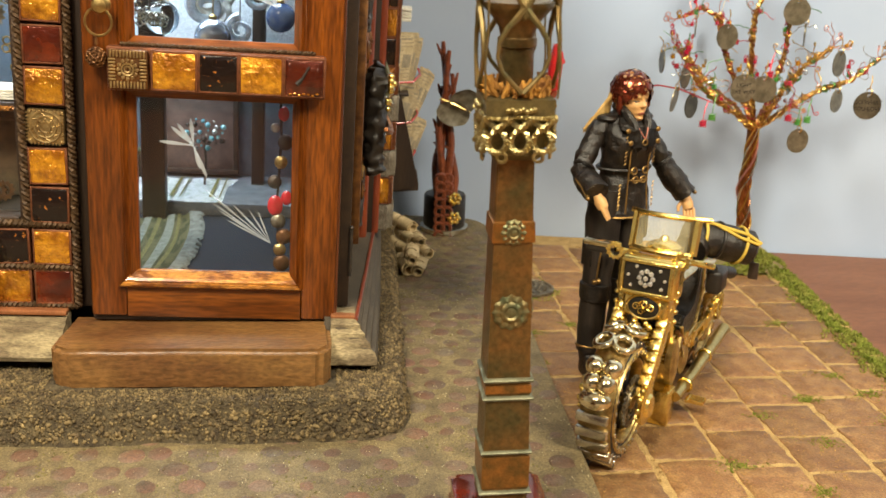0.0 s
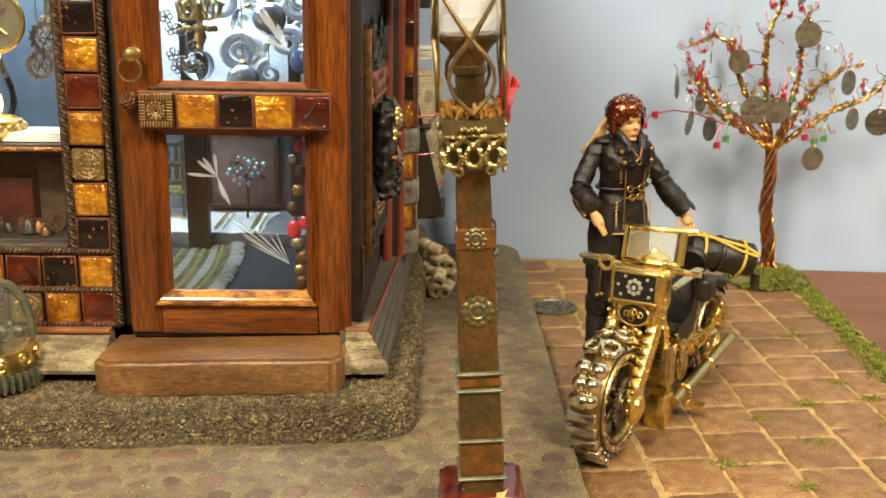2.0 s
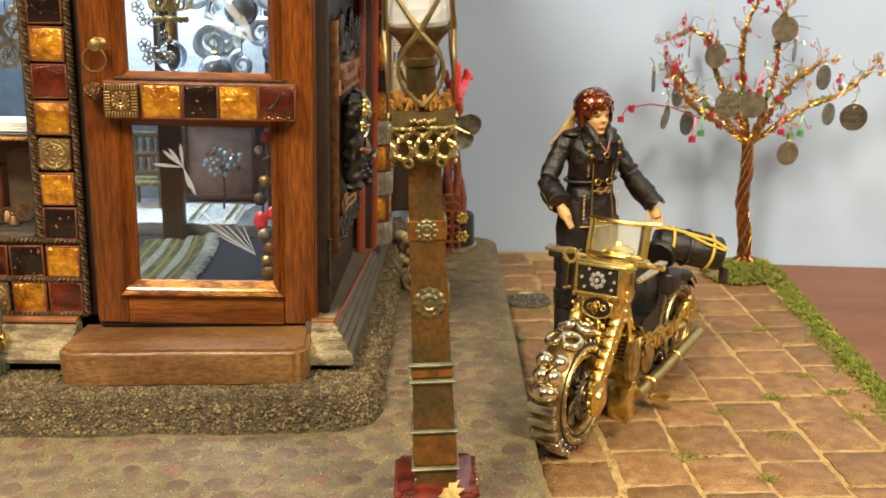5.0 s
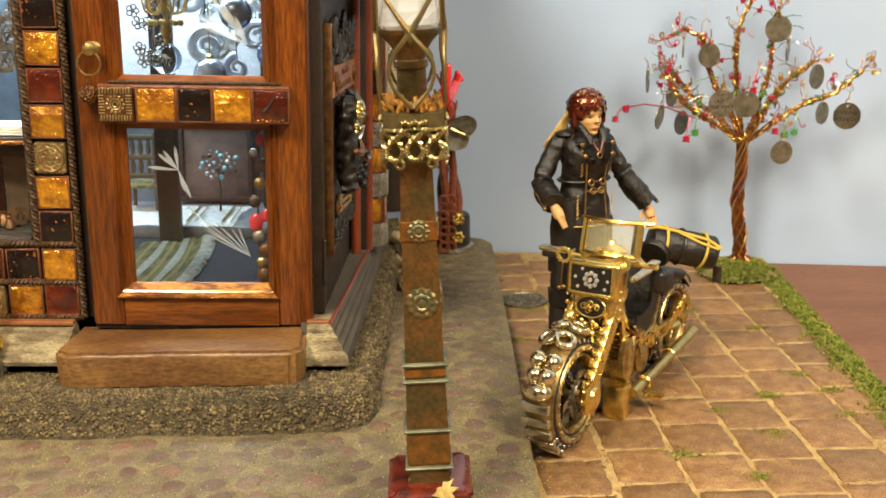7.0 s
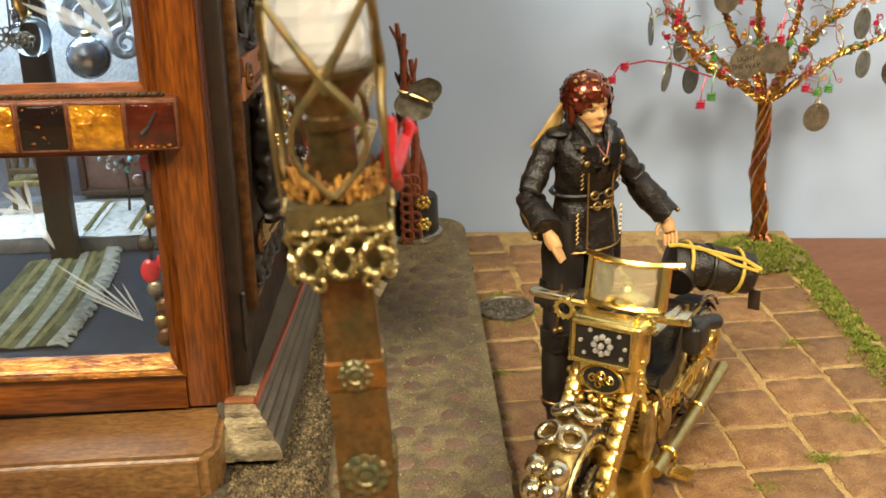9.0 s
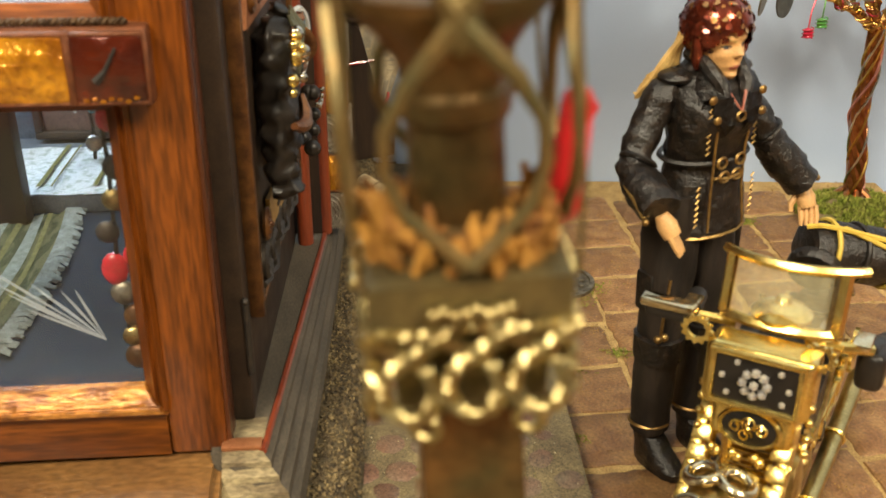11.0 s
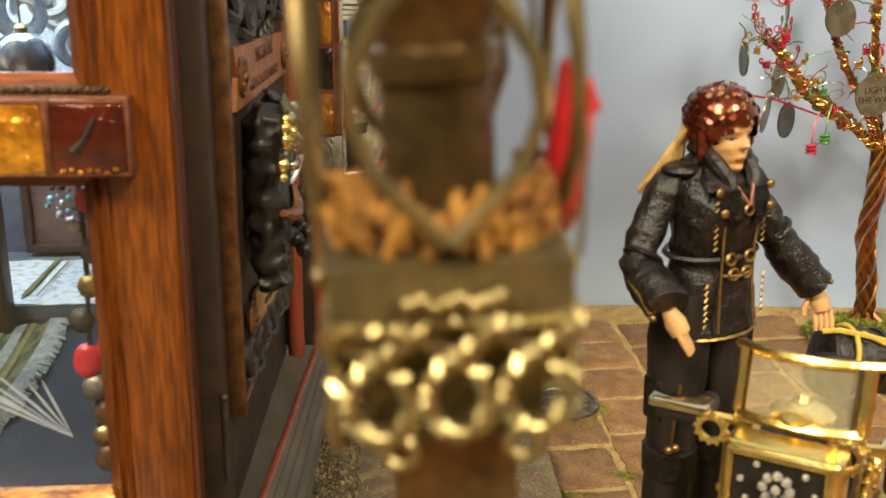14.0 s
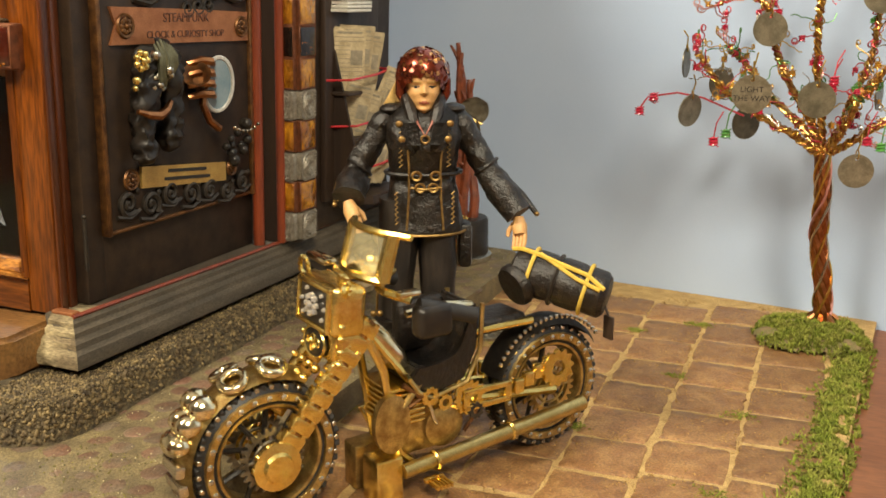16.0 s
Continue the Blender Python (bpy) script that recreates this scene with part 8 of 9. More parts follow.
for x, y, z, ln, r, rz, rx in ((0.0605, 0.638, 0.0168, 0.024, 0.0048, 8, 0), (0.0700, 0.634, 0.0162, 0.021, 0.0042, -12, 0), (0.0645, 0.636, 0.0245, 0.022, 0.0042, -4, 4), (0.0600, 0.682, 0.0166, 0.026, 0.0046, 24, 0), (0.0690, 0.678, 0.0160, 0.024, 0.0040, 14, 0), (0.0765, 0.675, 0.0158, 0.022, 0.0038, 18, 0), (0.0640, 0.684, 0.0242, 0.024, 0.0041, 20, 0), (0.0715, 0.680, 0.0238, 0.024, 0.0038, 10, 0), (0.0610, 0.692, 0.0318, 0.026, 0.0048, 38, 6)):
    scroll(pose(x - 0.002, y - 0.010, z + 0.0025, rx, rz * 0.3, rz), ln, r)

# ---- drain cover on the patio ----
drain = thing("drain_cover", pose(0.1475, 0.628, 0.0), "round dark metal drain cover set in the patio", "drain cover")
bm = B()
lathe(bm, [(0.0175, 0.0002), (0.0175, 0.0022), (0.0155, 0.0026), (0.0150, 0.0016), (0.0020, 0.0016)], (0.1475, 0.628, 0), 30)
part("rim", bm, PEWTER, drain)
for rr_, n in ((0.0115, 12), (0.0070, 8), (0.0028, 4)):
    for k in range(n):
        t = k * 6.283 / n
        bm = B()
        ball(bm, (0.1475 + rr_ * math.cos(t), 0.628 + rr_ * math.sin(t), 0.0020), (0.0017, 0.0017, 0.0009), 8, 5)
        part("stud", bm, PEWTER, drain)

# ---- brass gear pot with a glass dome, beside the house ----
GP = (-0.176, 0.424, 0.0345)
pot = thing("gear_lantern", pose(*GP), "brass cog base with a hazy glass dome", "lantern")
bm = B()
gear(bm, (GP[0], GP[1], GP[2]), 0.0240, 0.012, 0.0090, 36)
part("cog_base", bm, PALEGREEN, pot, "greened brass cog base")
bm = B()
lathe(bm, [(0.0205, 0.0090), (0.0212, 0.010), (0.0212, 0.0200), (0.0195, 0.0215), (0.0185, 0.0220), (0.0178, 0.0205)], GP, 32)
part("band", bm, OLDGOLD, pot, "brass band with round studs")
for k in range(10):
    t = k * 0.6283 + 0.2
    bm = B()
    lathe(bm, [(0.0042, 0.0), (0.0042, 0.001), (0.0030, 0.0016), (0.0022, 0.0010), (0.0008, 0.0020)], (0, 0, 0), 14, "x")
    bmesh.ops.transform(bm, matrix=Matrix.Translation((GP[0], GP[1], GP[2] + 0.0150)) @ Matrix.Rotation(t, 4, "Z") @ Matrix.Translation((0.0210, 0, 0)), verts=bm.verts)
    part("stud", bm, GOLD, pot)
bm = B()
lathe(bm, [(0.0195, 0.0215), (0.0192, 0.030), (0.0175, 0.039), (0.0135, 0.047), (0.0070, 0.052), (0.0015, 0.0535)], GP, 28)
part("dome", bm, frosted("hazy_dome_glass", (0.50, 0.54, 0.46), 0.09), pot, "hazy glass dome")
bm = B()
for k in range(14):
    ball(bm, (GP[0] + rb.uniform(-0.011, 0.011), GP[1] + rb.uniform(-0.011, 0.011), GP[2] + rb.uniform(0.016, 0.032)), rb.uniform(0.002, 0.0045), 8, 6)
part("cog_heap", bm, PALEGREEN, pot, "heap of small brass pieces", kind="stuff")
for k in range(4):
    t = k * 1.5708 + 0.5
    bm = B()
    tube(bm, [(GP[0] + 0.0200 * math.cos(t) * f, GP[1] + 0.0200 * math.sin(t) * f, GP[2] + z) for f, z in ((1.0, 0.0215), (0.99, 0.032), (0.88, 0.042), (0.60, 0.0505), (0.2, 0.0545))], 0.0026, 8)
    part("rib", bm, PALEGREEN, pot)

# ---- inside the shop, seen through door and window ----
data = bpy.data.lights.new("shop_light", "AREA")
data.shape, data.size, data.size_y, data.energy, data.color = "RECTANGLE", 0.26, 0.10, 1.65, (0.64, 0.83, 1.0)
ob = new("shop_light", data)
ob.matrix_world = look((-0.15, 0.62, TOP - 0.006), (-0.15, 0.62, 0.0))
bm = B()
box(bm, (-0.15, 0.62, TOP - 0.0020), (0.27, 0.11, 0.0030), 0.0006)
solid("light_panel", bm, glow("cool_lit_diffuser", (0.80, 0.91, 1.0), 4.0), "flat cool white light panel under the shop ceiling", "lamp", at=HM)
# white panel at the back stands in for the glow behind the hanging glass
bm = B()
box(bm, (-0.090, 0.7085, 0.235), (0.190, 0.006, 0.206), 0.001)
solid("white_back_panel", bm, mat("white_glow_paint", (0.84, 0.87, 0.88), (0.76, 0.80, 0.83), 0.6, scale=50, fine=800, bump=0.1), "white panel standing in for the glow at the back of the shop", "panel", at=HM)
for x, y in ((-0.1075, 0.6200), (-0.0460, 0.690), (-0.012, 0.640)):
    bm = B()
    box(bm, (x, y, (TOP + 0.052) / 2 - 0.001), (0.015 if y < 0.63 else 0.009, 0.010, TOP - 0.054), 0.001)
    solid("shop_post", bm, DARKWOOD, "dark wooden post inside the shop", "post", group="posts in the shop", at=HM)
# low platform with an embroidered cloth, seen through the lower pane
bm = B()
box(bm, (-0.095, 0.672, 0.0565), (0.170, 0.086, 0.0090), 0.001)
solid("shop_platform", bm, mat("grey_blue_painted_board", (0.15, 0.16, 0.17), (0.09, 0.10, 0.11), 0.5, scale=90, fine=900, bump=0.2), "low grey painted platform at the back of the shop", "platform", at=HM)
bm = B()
rows = []
for j in range(10):
    yy = 0.6285 + 0.066 * j / 9
    rows.append([bm.verts.new((-0.160 + 0.100 * i / 18 - 0.018 * (1 - j / 9) * (i == 18), yy, 0.0618 + 0.0004 * math.sin(i * 1.3 + j))) for i in range(19)])
for a, b in zip(rows, rows[1:]):
    for i in range(18):
        bm.faces.new((a[i], a[i + 1], b[i + 1], b[i]))
bmesh.ops.solidify(bm, geom=list(bm.faces), thickness=0.0006)
solid("embroidered_cloth", bm, mat("bright_white_linen", (0.86, 0.87, 0.85), (0.60, 0.63, 0.55), 0.8, scale=260, fine=1500, bump=0.4, mix=(0.52, 0.60)), "white embroidered cloth spread on the platform", "cloth", at=HM)
STRIPE = mat("olive_stripe_weave", (0.22, 0.20, 0.06), (0.30, 0.26, 0.10), 0.8, scale=300, fine=1500, bump=0.3)
for k, (f, w) in enumerate(((0.60, 0.0022), (0.66, 0.0010), (0.86, 0.0022), (0.92, 0.0010))):
    bm = B()
    for j in range(1, 9):
        p = [Vector((-0.160 + 0.100 * f + dx, 0.6285 + 0.066 * jj / 9, 0.0632)) for jj in (j, j + 1) for dx in (-w / 2, w / 2)]
        bm.faces.new([bm.verts.new(c) for c in (p[0], p[1], p[3], p[2])])
    bmesh.ops.solidify(bm, geom=list(bm.faces), thickness=0.0003)
    ob = new("stripe", mesh_of(bm, "stripe", STRIPE))
    ob.parent = bpy.data.objects["embroidered_cloth"]
    tagged(ob, "woven olive stripe")
DULLCLOTH = mat("dull_cream_weave", (0.40, 0.41, 0.34), (0.28, 0.29, 0.22), 0.85, scale=240, fine=1500, bump=0.4)
# green striped rug with pale fringe on the floor
RUG = [(-0.128, 0.500), (-0.083, 0.500), (-0.0865, 0.628), (-0.126, 0.612)]


def rug_at(u, v):
    p = Vector((*RUG[0], 0)).lerp(Vector((*RUG[1], 0)), u).lerp(Vector((*RUG[3], 0)).lerp(Vector((*RUG[2], 0)), u), v)
    return Vector((p.x + 0.005 * math.sin(v * 3.14) * u, p.y, 0.0528 + 0.0010 * math.sin(u * 9 + v * 4) ** 2 + 0.0015 * (u > 0.98)))


bm = B()
rows = [[bm.verts.new(rug_at(i / 12, j / 12)) for i in range(13)] for j in range(13)]
for a, b in zip(rows, rows[1:]):
    for i in range(12):
        bm.faces.new((a[i], a[i + 1], b[i + 1], b[i]))
bmesh.ops.solidify(bm, geom=list(bm.faces), thickness=0.0006)
rug = solid("striped_rug", bm, CLOTH, "rumpled green striped rug with a pale fringe", "rug", at=HM)
for f, w, m_ in ((0.20, 0.030, STRIPE), (0.38, 0.055, DULLCLOTH), (0.55, 0.030, STRIPE), (0.72, 0.055, DULLCLOTH), (0.84, 0.025, STRIPE)):
    bm = B()
    rows = [[bm.verts.new(rug_at(f + d, j / 14) + Vector((0, 0, 0.0005))) for d in (-w, w)] for j in range(15)]
    for a, b in zip(rows, rows[1:]):
        bm.faces.new((a[0], a[1], b[1], b[0]))
    bmesh.ops.solidify(bm, geom=list(bm.faces), thickness=0.0003)
    ob = new("stripe", mesh_of(bm, "stripe", m_))
    ob.parent = rug
    tagged(ob)
bm = B()
for j in range(60):
    v = j / 59
    p = rug_at(1.0, v)
    tube(bm, [p, p + Vector((0.005 + 0.002 * rnd.random(), rnd.uniform(-0.001, 0.001), 0.0004)), p + Vector((0.0075 + 0.002 * rnd.random(), rnd.uniform(-0.002, 0.002), -0.0010))], 0.0009, 4)
solid("rug_fringe", bm, mat("dull_fringe_cotton", (0.26, 0.28, 0.25), (0.17, 0.18, 0.15), 0.85, scale=240, fine=1500, bump=0.4), "pale fringe of the striped rug", "fringe", "stuff", at=HM)
# spindle back chair on the platform
OLIVEWOOD = mat("olive_brown_wood", (0.085, 0.066, 0.034), (0.05, 0.040, 0.022), 0.5, scale=200, fine=1500, bump=0.3)
CX, CY, CZ = -0.1400, 0.680, 0.0640
ch = thing("shop_chair", pose(CX, CY, CZ), "small olive wooden spindle back chair", "chair", tilt=HM)
bm = B()
box(bm, (CX, CY, CZ + 0.018), (0.024, 0.020, 0.004), 0.001)
part("seat", bm, CLOTH, ch)
for x in (-0.0105, 0.0105):
    for y in (-0.008, 0.009):
        bm = B()
        tube(bm, [(CX + x, CY + y, CZ - 0.001), (CX + x, CY + y, CZ + (0.016 if y > 0 else 0.058))], 0.0015, 6)
        part("leg", bm, OLIVEWOOD, ch)
for z in (0.055, 0.040, 0.026):
    bm = B()
    box(bm, (CX, CY - 0.008, CZ + z), (0.021, 0.0026, 0.0042), 0.0008)
    part("rail", bm, OLIVEWOOD, ch)
for x in (-0.006, 0.0, 0.006):
    bm = B()
    lathe(bm, [(0.0010, 0.027), (0.0022, 0.033), (0.0010, 0.040), (0.0022, 0.047), (0.0010, 0.054)], (CX + x, CY - 0.008, CZ), 8)
    part("spindle", bm, OLIVEWOOD, ch)
# dark framed picture leaning at the back of the platform
pic = thing("framed_picture", pose(-0.088, 0.702, 0.064), "rose brown picture in a dark frame", "picture", tilt=HM)
bm = B()
box(bm, (-0.090, 0.7065, 0.0965), (0.050, 0.003, 0.060), 0.0005)
part("panel", bm, mat("rose_brown_panel", (0.15, 0.095, 0.075), (0.09, 0.06, 0.05), 0.5, scale=120, fine=1200, bump=0.3), pic)
for c, s_ in (((-0.090, 0.7045, 0.1275), (0.058, 0.006, 0.004)), ((-0.090, 0.7045, 0.0655), (0.058, 0.006, 0.004)), ((-0.117, 0.7045, 0.0965), (0.004, 0.006, 0.058)), ((-0.063, 0.7045, 0.0965), (0.004, 0.006, 0.058))):
    bm = B()
    box(bm, c, s_, 0.0008)
    part("frame", bm, DARKWOOD, pic)
fl = thing("bead_flower", pose(-0.082, 0.668, 0.0635), "round cluster of teal and pearl beads on a stem", "flower", tilt=HM)
bm = B()
tube(bm, [(-0.0818, 0.672, 0.0630), (-0.0810, 0.673, 0.080), (-0.0818, 0.672, 0.096)], 0.0009, 6)
part("stem", bm, IRON, fl)
for k in range(30):
    t = k * 2.399
    r = 0.0150 * math.sqrt((k + 0.5) / 30)
    bm = B()
    ball(bm, (-0.0818 + r * math.cos(t), 0.669 - 0.004 * (1 - (r / 0.0150) ** 2), 0.1000 + r * 0.75 * math.sin(t)), 0.0009 + 0.0006 * (k % 3), 8, 6)
    part("bead", bm, (GEM, TEAL, IRON, TEAL)[k % 4], fl)
# garland of red and gold trinkets hanging by the door stile
gar = thing("trinket_garland", pose(-0.012, 0.465, 0.09), "hanging string of red discs, gold bells and beads", "garland", tilt=HM)
bm = B()
tube(bm, [(-0.0205, 0.4585, 0.172), (-0.0195, 0.4585, 0.140), (-0.0210, 0.4585, 0.110), (-0.0200, 0.4585, 0.072)], 0.0007, 5)
part("cord", bm, IRON, gar)
for z, dx, m_, r in ((0.152, 0.002, REDBEAD, 0.0028), (0.145, -0.002, GEM, 0.0024), (0.138, 0.003, IRON, 0.0040), (0.128, 0.001, OLDGOLD, 0.0034), (0.118, -0.002, IRON, 0.0036), (0.1060, -0.0015, REDBEAD, 0.0040), (0.110, 0.004, REDBEAD, 0.0028), (0.098, 0.0, PEWTER, 0.0040), (0.090, 0.003, BRONZE, 0.0042), (0.083, 0.001, OLDGOLD, 0.0034), (0.076, 0.002, BRONZE, 0.0044)):
    bm = B()
    ball(bm, (-0.0205 + dx, 0.4585, z), (r, r * 0.5, r * (1.35 if m_ is REDBEAD else 1.0)), 10, 7)
    part("trinket", bm, m_, gar)
SHELLGLASS = mat("milky_shell_glass", (0.82, 0.86, 0.90), (0.55, 0.66, 0.76), 0.12, scale=140, fine=900, bump=0.4, coat=0.8)
SILVERED = mat("silvered_glass", (0.70, 0.76, 0.84), (0.50, 0.58, 0.70), 0.1, metal=0.7, scale=160, fine=1200, bump=0.4, coat=1.0)
# hanging glass balls, plates and brass work behind the upper pane
for x, y, z, r, m_, nm in ((-0.0463, 0.560, 0.2150, 0.0105, SILVERED, "silvered glass"), (-0.0634, 0.560, 0.1770, 0.0105, SILVERED, "silvered glass"), (-0.0256, 0.560, 0.1900, 0.0085, BLUEGLAZE, "blue glazed"), (-0.066, 0.600, 0.210, 0.0110, BOTTLE, "glass"), (-0.094, 0.575, 0.185, 0.0100, BOTTLE, "glass"), (-0.018, 0.580, 0.240, 0.0110, BLUEGLAZE, "blue glazed"), (-0.080, 0.60, 0.255, 0.0120, BOTTLE, "glass")):
    g = thing("hanging_ball", pose(x, y, z), f"round {nm} ornament hanging in the shop", "ornament", "hanging ornaments", tilt=HM)
    bm = B()
    ball(bm, (x, y, z), r, 18, 12)
    part("globe", bm, m_, g)
    bm = B()
    lathe(bm, [(0.0022, r * 0.96), (0.0024, r * 1.1), (0.0010, r * 1.22)], (x, y, z), 10)
    tube(bm, [(x, y, z + r * 1.1), (x, y, TOP - 0.002)], 0.0004, 4)
    part("cap", bm, OLDGOLD, g)
ch2 = thing("brass_chandelier", pose(-0.086, 0.545, 0.22), "scrolled brass chandelier hanging by the door", "chandelier", tilt=HM)
for k in range(9):
    t = k * 0.698
    bm = B()
    o = Vector((math.cos(t), math.sin(t), 0))
    tube(bm, [Vector((-0.086, 0.545, 0.222)) + o * a + Vector((0, 0, b)) for a, b in ((0.001, 0), (0.006, -0.008), (0.012, -0.006), (0.014, 0.002), (0.010, 0.004), (0.009, 0.000))], 0.0008, 5)
    ball(bm, Vector((-0.086, 0.545, 0.209)) + o * 0.009, 0.0020, 7, 5)
    part("arm", bm, OLDGOLD, ch2)
bm = B()
lathe(bm, [(0.0005, 0.196), (0.0040, 0.204), (0.0015, 0.212), (0.0030, 0.220), (0.0008, 0.232), (0.0008, TOP - 0.002)], (-0.086, 0.545, 0), 10)
part("stem", bm, OLDGOLD, ch2)
# silver lace garland and white shell swirls high in the doorway
lace = thing("silver_lace", pose(-0.098, 0.56, 0.2), "hanging bunch of silver filigree flowers and leaves", "garland", tilt=HM)
rl = random.Random(31)
for k in range(26):
    c = Vector((-0.099 + rl.uniform(-0.010, 0.010), 0.560 + rl.uniform(-0.004, 0.004), 0.182 + 0.085 * rl.random()))
    bm = B()
    for i in range(5):
        t = i * 1.2566 + k
        torus(bm, c + Vector((0.0024 * math.cos(t), 0, 0.0024 * math.sin(t))), 0.0016, 0.0005, (rl.uniform(-0.3, 0.3), 1, 0), 9, 4)
    ball(bm, c + Vector((0, -0.0008, 0)), 0.0011, 6, 4)
    part("lace_flower", bm, SILVER if k % 3 else PEWTER, lace)
bm = B()
tube(bm, [(-0.099, 0.562, 0.182), (-0.097, 0.562, 0.225), (-0.099, 0.562, TOP - 0.002)], 0.0006, 5)
part("cord", bm, SILVER, lace)
for x, y, z, r, turn in ((-0.070, 0.585, 0.1925, 0.0125, 20), (-0.040, 0.600, 0.1985, 0.0105, -25), (-0.058, 0.610, 0.2300, 0.0130, 60), (-0.082, 0.600, 0.2250, 0.0110, 130), (-0.030, 0.590, 0.2250, 0.0100, 200), (-0.050, 0.580, 0.1800, 0.0080, 90)):
    sw = thing("shell_ornament", pose(x, y, z), "curled white glass shell hanging in the shop", "ornament", "hanging shells", tilt=HM)
    a_, b_ = Vector((math.cos(radians(turn)), 0, math.sin(radians(turn)))), Vector((-math.sin(radians(turn)), 0, math.cos(radians(turn))))
    bm = B()
    tube(bm, spiral((x, y, z), r, r * 0.2, 1.5, a_, b_, 26), [r * (0.34 - 0.22 * i / 26) for i in range(27)], 9)
    part("shell", bm, SHELLGLASS, sw)
    bm = B()
    tube(bm, [(x, y, z + r * 0.9), (x, y, TOP - 0.002)], 0.0003, 4)
    part("thread", bm, SILVER, sw)
# white swirl sculpture before the white panel
bm = B()
for k, (x, z, r) in enumerate(((-0.058, 0.215, 0.013), (-0.040, 0.232, 0.011), (-0.066, 0.240, 0.010), (-0.035, 0.205, 0.010))):
    tube(bm, spiral((x, 0.660, z), r, r * 0.3, 1.4 * (-1) ** k, (1, 0, 0), (0, 0, 1), 22), [0.0028 - 0.0014 * i / 22 for i in range(23)], 8)
for k in range(3):
    tube(bm, spiral((-0.078 + 0.004 * k, 0.640, 0.196 - 0.006 * k), 0.014 - 0.003 * k, 0.003, 0.9, (0.5, 0, 0.8), (0.8, 0, -0.5), 18), [0.0035 - 0.0012 * i / 18 for i in range(19)], 8)
tube(bm, [(-0.066, 0.660, 0.190), (-0.058, 0.660, 0.202), (-0.050, 0.660, 0.222), (-0.038, 0.660, 0.243), (-0.030, 0.660, 0.262)], [0.004, 0.0036, 0.003, 0.0026, 0.002], 8)
solid("swirl_ornament", bm, WHITEPAPER, "white swirling scroll ornament", "ornament", at=HM)

# silver lace and glass in the shop window
lace2 = thing("silver_lace", pose(-0.150, 0.51, 0.2), "hanging bunch of silver filigree flowers and leaves", "garland", tilt=HM)
for k in range(34):
    c = Vector((-0.152 + rl.uniform(-0.013, 0.011), 0.512 + rl.uniform(-0.006, 0.006), 0.160 + 0.105 * rl.random()))
    bm = B()
    for i in range(4):
        t = i * 1.5708 + k
        torus(bm, c + Vector((0.0030 * math.cos(t), 0, 0.0030 * math.sin(t))), 0.0021, 0.0005, (rl.uniform(-0.4, 0.4), 1, 0.2), 10, 4)
    part("lace_flower", bm, (SILVER, PEWTER, OLDGOLD, BLUEGLAZE)[k % 4], lace2)
bm = B()
tube(bm, [(-0.152, 0.514, 0.160), (-0.150, 0.514, 0.215), (-0.152, 0.514, TOP - 0.002)], 0.0006, 5)
part("cord", bm, SILVER, lace2)

# shop window display, left of the door
sh = thing("window_shelf", pose(-0.21, 0.49, 0.15), "window shelf with gold rope edge", "shelf", tilt=HM)
bm = B()
box(bm, (-0.215, 0.490, 0.1485), (0.145, 0.050, 0.004), 0.0008)
part("board", bm, DARKWOOD, sh)
bm = B()
rope(bm, (-0.286, 0.4645, 0.1475), (-0.144, 0.4645, 0.1475), 0.0013, 0.0034)
part("rope_edge", bm, GOLDWOOD, sh)
bm = B()
for k in range(4):
    box(bm, (-0.163 + 0.001 * k, 0.480 + 0.0008 * k, 0.1515 + 0.0012 * k), (0.032, 0.024, 0.0009), 0.0002, m=None)
solid("paper_stack", bm, WHITEPAPER, "fanned white printed papers on the window shelf", "papers", at=HM)
ln = thing("flame_lantern", pose(-0.187, 0.482, 0.151), "lit brass oil lamp with a glowing flame bulb", "lamp", tilt=HM)
bm = B()
lathe(bm, [(0.0130, 0.1505), (0.0150, 0.152), (0.0150, 0.156), (0.0135, 0.158), (0.0140, 0.161), (0.0090, 0.163)], (-0.187, 0.482, 0), 22)
for k in range(18):
    t = k * 0.349
    ball(bm, (-0.187 + 0.0148 * math.cos(t), 0.482 + 0.0148 * math.sin(t), 0.1575), 0.0020, 7, 5)
part("base", bm, OLDGOLD, ln)
bm = B()
lathe(bm, [(0.0008, 0.163), (0.0042, 0.167), (0.0046, 0.171), (0.0026, 0.177), (0.0006, 0.184)], (-0.187, 0.482, 0), 14)
part("flame_bulb", bm, glow("warm_flame", (1.0, 0.62, 0.24), 22.0), ln, "glowing warm bulb")
bm = B()
lathe(bm, [(0.0095, 0.163), (0.0125, 0.170), (0.0120, 0.178), (0.0080, 0.188), (0.0060, 0.196)], (-0.187, 0.482, 0), 20)
chim = part("chimney", bm, PANE, ln, "clear glass chimney")
lp = bpy.data.lights.new("flame_light", "POINT")
lp.energy, lp.color, lp.shadow_soft_size = 0.05, (1.0, 0.66, 0.32), 0.004
lo = new("flame_light", lp)
lo.location = (-0.187, 0.482, 0.1925)
ck = thing("brass_ring_clock", pose(-0.178, 0.475, 0.21), "brass ring clock hanging in the window", "clock", tilt=HM)
bm = B()
torus(bm, (-0.181, 0.474, 0.2145), 0.0165, 0.0013, (0, 1, 0), 32, 7)
part("ring", bm, GOLD, ck)
# dial coloured dark to stand in for the murk seen inside the ring
bm = B()
lathe(bm, [(0.0150, 0.0), (0.0150, 0.0015)], (0, 0, 0), 28, "y")
for v in bm.verts:
    v.co += Vector((-0.181, 0.475, 0.2145))
